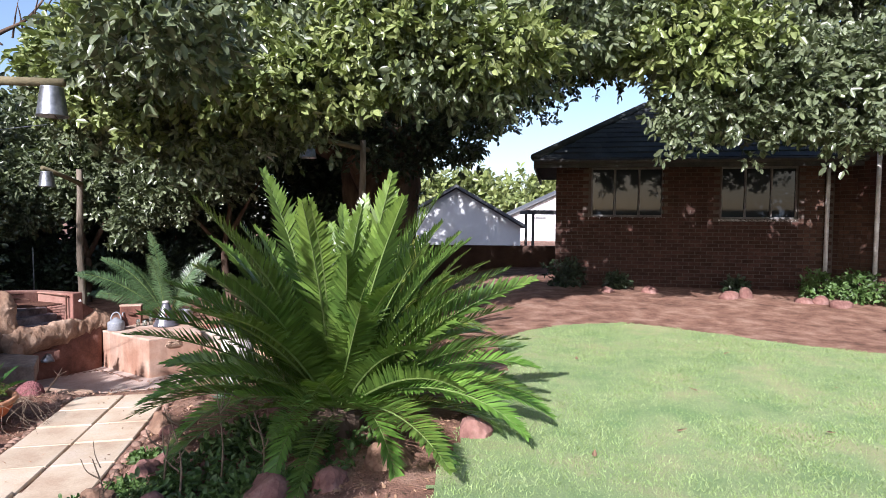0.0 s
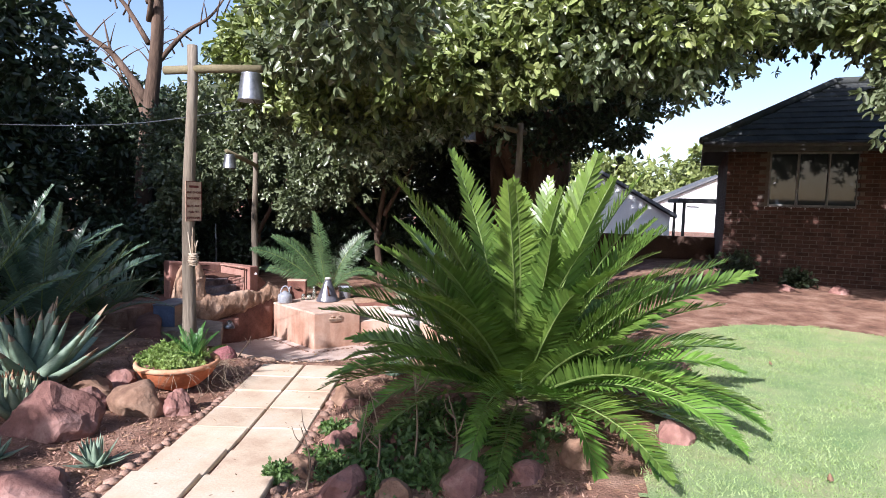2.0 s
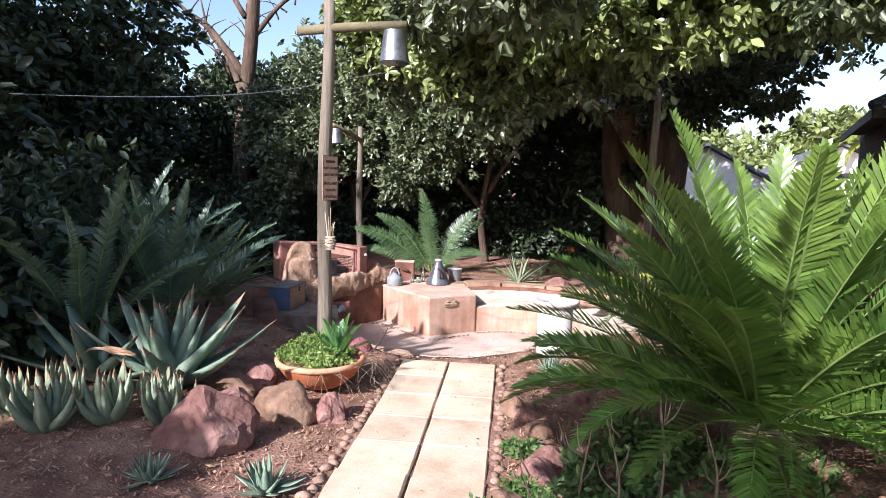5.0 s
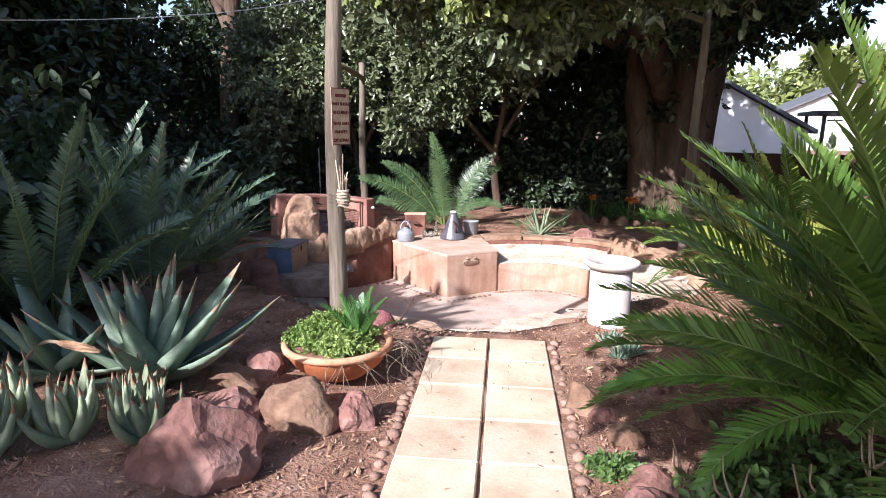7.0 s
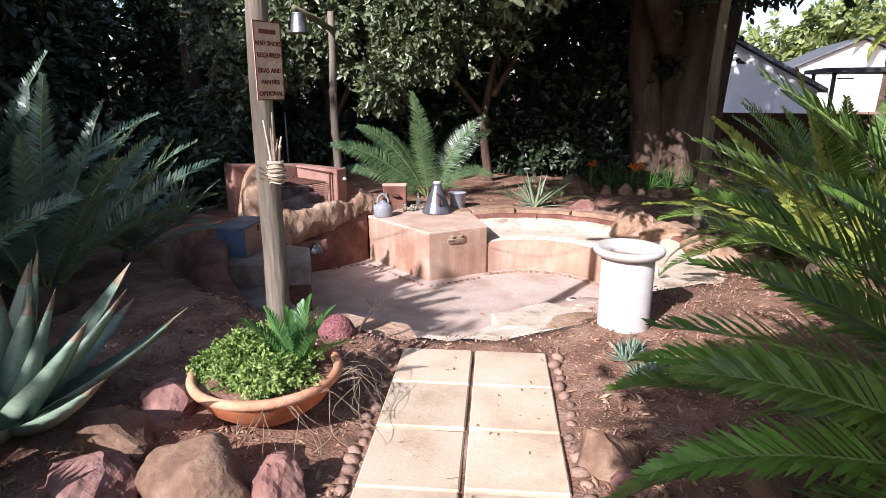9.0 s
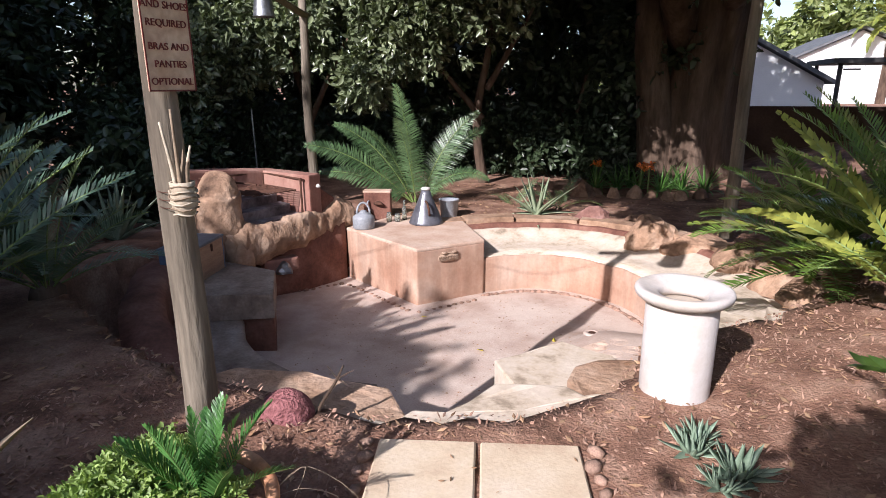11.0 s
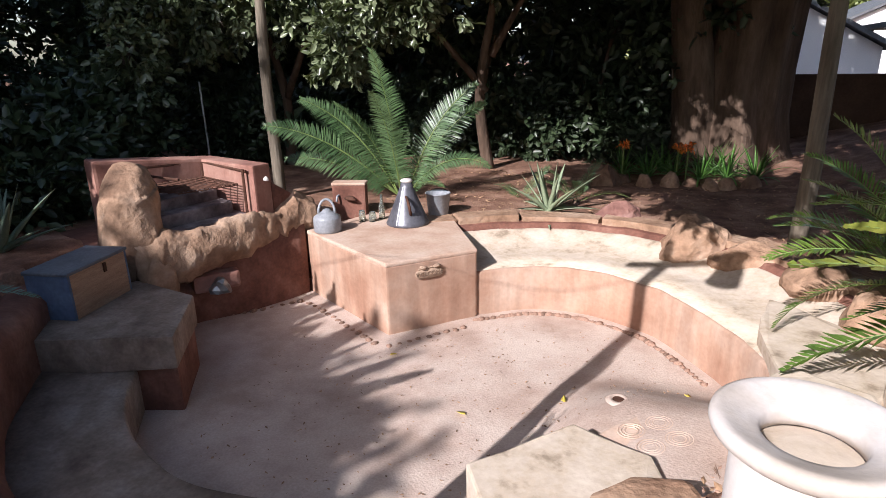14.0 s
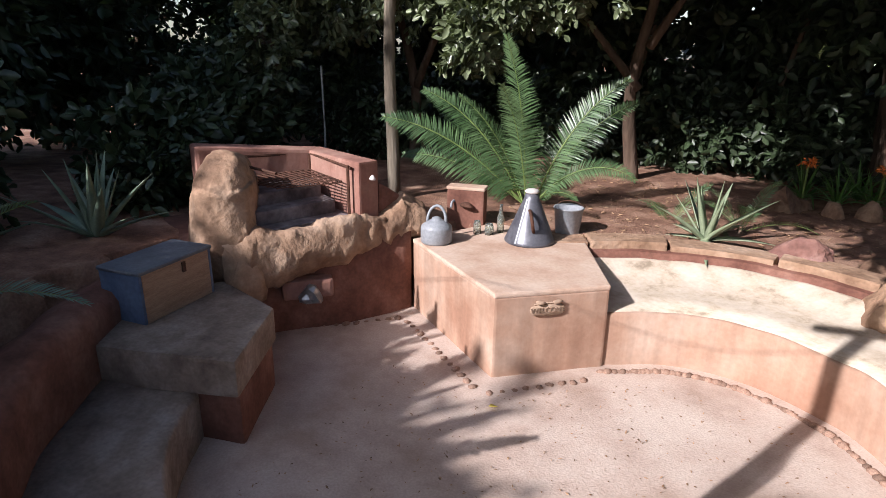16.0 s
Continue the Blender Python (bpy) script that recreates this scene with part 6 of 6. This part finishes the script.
part("seam", tube([(-0.03, -0.19, 0.02), (-0.01, -0.06, 0.36)], 0.007, 5), GALV, cone, "shiny seam")
part("cap", lathe([(0, 0.44), (0.045, 0.43), (0.06, 0.415), (0.045, 0.4), (0, 0.4)], 16), URN, cone, "pale cap", True)
cone.scale = (1.1, 1.1, 1.06)
bucket = thing("bucket", (-5.05, 11.1, -0.14), "small galvanised bucket standing behind the table block", "bucket")
part("body", lathe([(0, 0), (0.1, 0), (0.105, 0.01), (0.13, 0.27), (0.138, 0.275), (0.138, 0.285), (0.122, 0.28), (0.098, 0.02), (0, 0.02)], 26), ENAMEL, bucket, "", True)
part("handle", tube([(0.13 * math.cos(a), 0.05, 0.27 + 0.06 * math.sin(a)) for a in [math.pi * k / 8 for k in range(9)]], 0.005, 5), IRON, bucket, "wire handle")
tap = thing("tap_pillar", (-5.98, 10.86, -0.3), "small terracotta-plastered tap pillar behind the table", "pillar")
part("pillar", box(0, 0, 0.27, 0.36, 0.16, 0.54, 0.02, 0.3), REDWALL, tap, "red plaster block")
part("top", box(0, 0, 0.545, 0.37, 0.17, 0.03, 0.01, 0.3), PLASTER_TOP, tap, "worn pale top edge")
part("bird_ornament", rock(510, (0.075, 0.04, 0.04), rough=0.2, sub=2), IRON, tap, "dark bird-shaped ornament", True, (0.06, -0.1, 0.38))
part("tap", tube(catmull([(-0.08, -0.06, 0.42), (-0.08, -0.14, 0.42), (-0.08, -0.16, 0.36)], 3), 0.012, 6), ENAMEL, tap, "metal tap", True)
for k, (x, y, r, h) in enumerate([(-5.7, 10.58, 0.035, 0.12), (-5.6, 10.62, 0.04, 0.1), (-5.55, 10.74, 0.032, 0.26)]):
    t = thing("glass_bottle" if h > 0.2 else "glass_jar", (x, y, -0.095), "dusty old glass %s on the table block" % ("bottle" if h > 0.2 else "jar"), "bottle" if h > 0.2 else "jar")
    part("body", lathe([(0, 0), (r, 0), (r, h * 0.55), (r * 0.5, h * 0.72), (r * 0.42, h * 0.95), (r * 0.5, h), (r * 0.35, h), (r * 0.35, h * 0.7), (r * 0.85, h * 0.5), (r * 0.85, 0.01), (0, 0.01)] if h > 0.2 else [(0, 0), (r, 0), (r, h * 0.75), (r * 0.8, h * 0.85), (r * 0.8, h), (r * 0.7, h), (r * 0.7, h * 0.84), (r * 0.88, h * 0.7), (r * 0.88, 0.008), (0, 0.008)], 18), JARGLASS, t, "", True)
# welcome plaque
WB = Matrix.Translation((-4.62, 9.705, -0.24)) @ Matrix.Rotation(math.atan2(0.61, 0.60), 4, "Z") @ Matrix.Rotation(radians(90), 4, "X")
plaque = thing("welcome_plaque", (0, 0, 0), "small cast plaque reading welcome, with two birds", "plaque")
plaque.matrix_basis = WB
def plate():
    bm = bmesh.new()
    pts = [(0.125 * math.copysign(abs(math.cos(a)) ** 0.6, math.cos(a)), 0.042 * math.copysign(abs(math.sin(a)) ** 0.6, math.sin(a))) for a in [2 * math.pi * k / 28 for k in range(28)]]
    return prism(pts, 0.0, 0.018, 0.006)
part("plate", plate(), BRONZE, plaque, "oval cast plate", True)
lettering("WELCOME", 0.052, BRONZE_DARK, plaque, Matrix.Translation((0, 0, 0.019)), 0.004)
for sx in (-0.055, 0.07):
    part("bird", rock(520 + int(sx * 100), (0.04, 0.018, 0.02), rough=0.25, sub=2, base=False), BRONZE, plaque, "small cast bird", True, (sx, 0.06, 0.012))
part("sprig", tube([(-0.1, 0.045, 0.01), (0, 0.055, 0.014), (0.1, 0.045, 0.01)], 0.006, 5), BRONZE, plaque)
# wooden box on the counter
crate = thing("wooden_box", (0, 0, 0), "old wooden box with worn blue ends and grey lid", "box")
crate.matrix_basis = Matrix.Translation((-6.72, 8.16, -0.172)) @ Matrix.Rotation(radians(102), 4, "Z")
part("side_panel", box(0, -0.155, 0.16, 0.56, 0.02, 0.32, 0.003), BOXWOOD, crate, "bare pale wood side")
part("side_panel", box(0, 0.155, 0.16, 0.56, 0.02, 0.32, 0.003), BOXWOOD, crate)
part("end_panel", box(-0.29, 0, 0.16, 0.022, 0.33, 0.32, 0.003), BLUEPAINT, crate, "worn blue painted end")
part("end_panel", box(0.29, 0, 0.16, 0.022, 0.33, 0.32, 0.003), BLUEPAINT, crate)
part("lid", box(0, 0, 0.333, 0.62, 0.35, 0.026, 0.006), GREYLID, crate, "grey painted lid")
part("latch", box(0.05, -0.17, 0.27, 0.03, 0.01, 0.07, 0.002), IRON, crate, "rusty latch")
# ---------- bowl pot ----------
PX, PY = -4.1, 4.95
PZ = gz(PX, PY)
pot = thing("bowl_pot", (PX, PY, PZ + 0.015), "wide terracotta bowl pot filled with green groundcover", "plant pot")
part("bowl", lathe([(0, 0), (0.13, 0.0), (0.2, 0.03), (0.3, 0.11), (0.36, 0.2), (0.375, 0.235), (0.37, 0.245), (0.345, 0.24), (0.33, 0.2), (0, 0.18)], 48), TERRA, pot, "", True)
part("rim", lathe([(0.335, 0.225), (0.34, 0.25), (0.355, 0.262), (0.378, 0.258), (0.385, 0.24), (0.38, 0.22), (0.36, 0.215)], 48), POTRIM, pot, "pale worn rim", True)
part("soil", lathe([(0, 0.24), (0.2, 0.235), (0.34, 0.22)], 24), SOIL, pot, "", True)
herb = thing("groundcover_plant", (PX, PY, PZ + 0.22), "bushy small-leaved green groundcover spilling over the bowl", "plant")
leaf_cloud("leaves", [(0, 0, 0.07, 0.29, 0.29, 0.08), (-0.16, 0.0, 0.1, 0.15, 0.18, 0.1), (0.08, -0.14, 0.07, 0.19, 0.13, 0.07), (-0.26, -0.06, 0.04, 0.1, 0.15, 0.1), (-0.1, 0.13, 0.1, 0.22, 0.16, 0.1)], 20000, 0.024, HERB, herb, 150, shell=0.5)["kind"] = "stuff"
cycad("young_palm", (PX + 0.13, PY + 0.08, PZ + 0.22), "young bright green cycad growing in the bowl", SAGOPOT, 13, 0.36, 0.24, 30, 0.024, (0.03, 0.04), seed=16, arch=(0.7, 1.5), droop=(0.2, 0.6), sweep=0.9, vee=0.4, category="plant")
roots = thing("dry_roots", (PX + 0.36, PY + 0.1, PZ), "tangle of thin dry roots hanging from the bowl", "roots")
for k in range(26):
    a = R.uniform(-1.2, 0.9)
    p = Vector((0.36 * math.cos(a) - 0.36, 0.36 * math.sin(a) - 0.1, 0.22))
    d = Vector((math.cos(a), math.sin(a), 0))
    part("root", tube(catmull([p, p + d * R.uniform(0.06, 0.16) + Vector((0, 0, R.uniform(0, 0.07))), p + d * R.uniform(0.12, 0.3) + Vector((R.uniform(-0.1, 0.1), R.uniform(-0.1, 0.1), -0.12)), p + d * R.uniform(0.1, 0.34) + Vector((R.uniform(-0.1, 0.1), R.uniform(-0.1, 0.1), -0.21))], 4), [0.0015] * 13, 4), DRYSTEM, roots)
ball = stone("pitted_stone", 530, -4.24, 5.9, (0.14, 0.12, 0.13), ROCK_PINK, "round pinkish pitted stone beside the bowl", sub=4, cuts=0, rough=0.1, z=0.04)
stick = thing("dead_branch", (-4.13, 5.95, 0.0), "short dead branch standing beside the corner rock", "branch")
part("stem", limb([(0, 0, 0), (0.05, 0.03, 0.11), (0.1, 0.07, 0.2), (0.14, 0.09, 0.29)], 0.012, 0.005, 6), BARK, stick)
for d in ((0.07, 0.03, 0.04), (-0.05, 0.0, 0.06), (0.06, -0.02, -0.01)):
    part("twig", limb([(0.11, 0.075, 0.22), Vector((0.11, 0.075, 0.22)) + Vector(d) * 0.6, Vector((0.11, 0.075, 0.22)) + Vector(d)], 0.005, 0.002, 5), BARK, stick)
# ---------- dead stems under the big cycad ----------
for k, (x, y, h) in enumerate([(-1.75, 3.75, 0.5), (-1.55, 3.55, 0.62), (-1.9, 4.2, 0.35), (-1.35, 3.7, 0.7), (-1.1, 3.75, 0.55), (-1.95, 3.4, 0.4)]):
    t = thing("dry_weed", (x, y, gz(x, y) - 0.02), "dry bare weed stalk at the edge of the bed", "weed", "dry weeds")
    part("stem", limb([(0, 0, 0), (0.02, 0.01, h * 0.5), (R.uniform(-0.06, 0.06), 0.02, h)], 0.009, 0.003, 5), DRYSTEM, t)
    for j in range(4):
        z = h * R.uniform(0.35, 0.9)
        a = R.uniform(0, 6.28)
        part("twig", limb([(0.01, 0.005, z), (0.06 * math.cos(a), 0.06 * math.sin(a), z + 0.06), (0.09 * math.cos(a), 0.09 * math.sin(a), z + 0.14)], 0.005, 0.002, 4, 3), DRYSTEM, t)
for k, (x, y, r) in enumerate([(-2.18, 4.38, 0.16), (-2.05, 3.9, 0.14), (-1.85, 3.65, 0.2), (-1.4, 3.45, 0.2), (-2.2, 3.5, 0.1), (-0.75, 3.65, 0.22), (-1.15, 3.6, 0.2), (-1.6, 4.45, 0.15)]):
    t = thing("creeping_plant", (x, y, gz(x, y)), "low patch of green creeping groundcover", "plant", "creepers")
    leaf_cloud("leaves", [(0, 0, 0.02, r, r * 0.8, 0.06)], 1100, 0.035, HERB2, t, 160 + k, shell=0.2)["kind"] = "stuff"
# ---------- overhead line ----------
cable = thing("overhead_cable", (0, 0, 0), "thin sagging overhead cable tied to the lamp pole", "cable")
part("line", tube(catmull([(-13, 5.0, 2.9), (-8.24, 5.5, 2.66), (-5.6, 5.7, 2.62), (-3.95, 5.84, 2.8)], 8), 0.004, 5), GALV, cable)
# ---------- litter ----------
def litter(name, n, region, m, label, size, seed, zf, flatness=0.25):
    rng = np.random.default_rng(seed)
    V, F = [], []
    x0, x1, y0, y1 = region
    for k in range(n):
        x, y = x0 + (x1 - x0) * rng.random(), y0 + (y1 - y0) * rng.random()
        z = zf(x, y)
        if z is None:
            continue
        a, s = rng.random() * 6.283, size * (0.4 + rng.random())
        d, e = Vector((math.cos(a), math.sin(a), rng.normal() * flatness)) * s, Vector((-math.sin(a), math.cos(a), rng.normal() * flatness)) * s * 0.4
        p = Vector((x, y, z + 0.008 + 0.2 * s * rng.random()))
        i = len(V)
        V += [p - d, p + e, p + d, p - e, p + Vector((0, 0, s * 0.2))]
        F += [(i, i + 1, i + 4), (i + 1, i + 2, i + 4), (i + 2, i + 3, i + 4), (i + 3, i, i + 4)]
    tagged(mesh_object(name, V, F, m), label, "litter", kind="stuff")
def on_soil(x, y):
    c = Vector((x, y)) - Vector((-3.07, 5.10))
    if inside(x, y, PIT) or inside(x, y, LAWN_EDGE) or (abs(c.dot(AY)) < 0.5 and -5 < c.dot(AX) < 0.95):
        return None
    return gz(x, y)
litter("leaf_litter", 9000, (-6.5, 0.6, 2.2, 14.0), LITTER, "dry brown fallen leaves scattered on soil", 0.026, 5, on_soil)
litter("gravel", 30000, (-5.5, -0.2, 2.4, 9.0), GRAVEL, "small stones and clods scattered on soil", 0.013, 6, on_soil, 0.6)
litter("floor_debris", 1000, (-5.6, -2.4, 7.4, 10.2), LITTER, "small dry leaf bits on the cement floor", 0.011, 7, lambda x, y: pit_z(x, y) if inside(x, y, [(-5.4, 7.6), (-4.2, 7.3), (-3.7, 7.6), (-2.8, 8.5), (-2.5, 9.2), (-3.0, 9.9), (-3.8, 10.1), (-4.9, 9.1), (-5.9, 9.4)]) else None)
litter("path_debris", 160, (-3.7, -2.0, 2.6, 6.0), LITTER, "small dry leaf bits on the path", 0.012, 8, lambda x, y: gz(x, y) + 0.022 if on_soil(x, y) is None and x > -3.7 else None)
for k, (x, y) in enumerate([(1.8, 4.36), (1.07, 3.83), (2.36, 5.43), (3.73, 5.61), (2.9, 4.4), (3.3, 7.0), (1.5, 6.6)]):
    V, F = blade(0.07, 0.035, 0.002, 0.15, 0.3, 5, 0.2)
    ob = mesh_object("fallen_leaf", V, F, LITTER, None, True, (x, y, gz(x, y) + 0.045))
    ob.rotation_euler = (0, 0, k * 1.3)
    tagged(ob, "pale dry fallen leaf lying on the lawn", "leaf", "leaves on the lawn")
for k, (x, y) in enumerate([(-4.72, 9.1), (-3.3, 8.75), (-3.9, 8.5), (-2.55, 9.0)]):
    V, F = blade(0.06, 0.035, 0.002, 0.1, 0.3, 5, 0.2)
    ob = mesh_object("fallen_leaf", V, F, YELLEAF, None, True, (x, y, pit_z(x, y) + 0.012))
    ob.rotation_euler = (0, 0, k * 1.7)
    tagged(ob, "yellow fallen leaf on the cement floor", "leaf", "yellow leaves")

rod = thing("garden_stake", (-7.95, 11.0, -0.2), "thin metal stake behind the barbecue", "stake")
part("rod", tube([(0, 0, 0), (0.01, 0, 0.8), (0.0, 0, 1.5)], 0.012, 6), GALV, rod)
def engraving():
    tile = bpy.data.objects["carved_tile"]
    c = Vector((-2.745, 8.1, -0.362))
    for ax, ay, sx in ((0.0, 0.0, 1), (0.0, 0.0, -1)):
        for s in (1.0, 0.75, 0.5):
            for up in (1, -1):
                pts = []
                for k in range(15):
                    a = math.pi * 2 * k / 14
                    x, y = sx * (0.09 + 0.075 * s * math.cos(a)), up * (0.075 + 0.06 * s * math.sin(a))
                    pts.append(c + Vector((0.75 * x - 0.66 * y, 0.66 * x + 0.75 * y, 0)))
                part("engraved_line", tube(pts, 0.004, 4, closed=False), PLASTER_TOP, tile)
engraving()
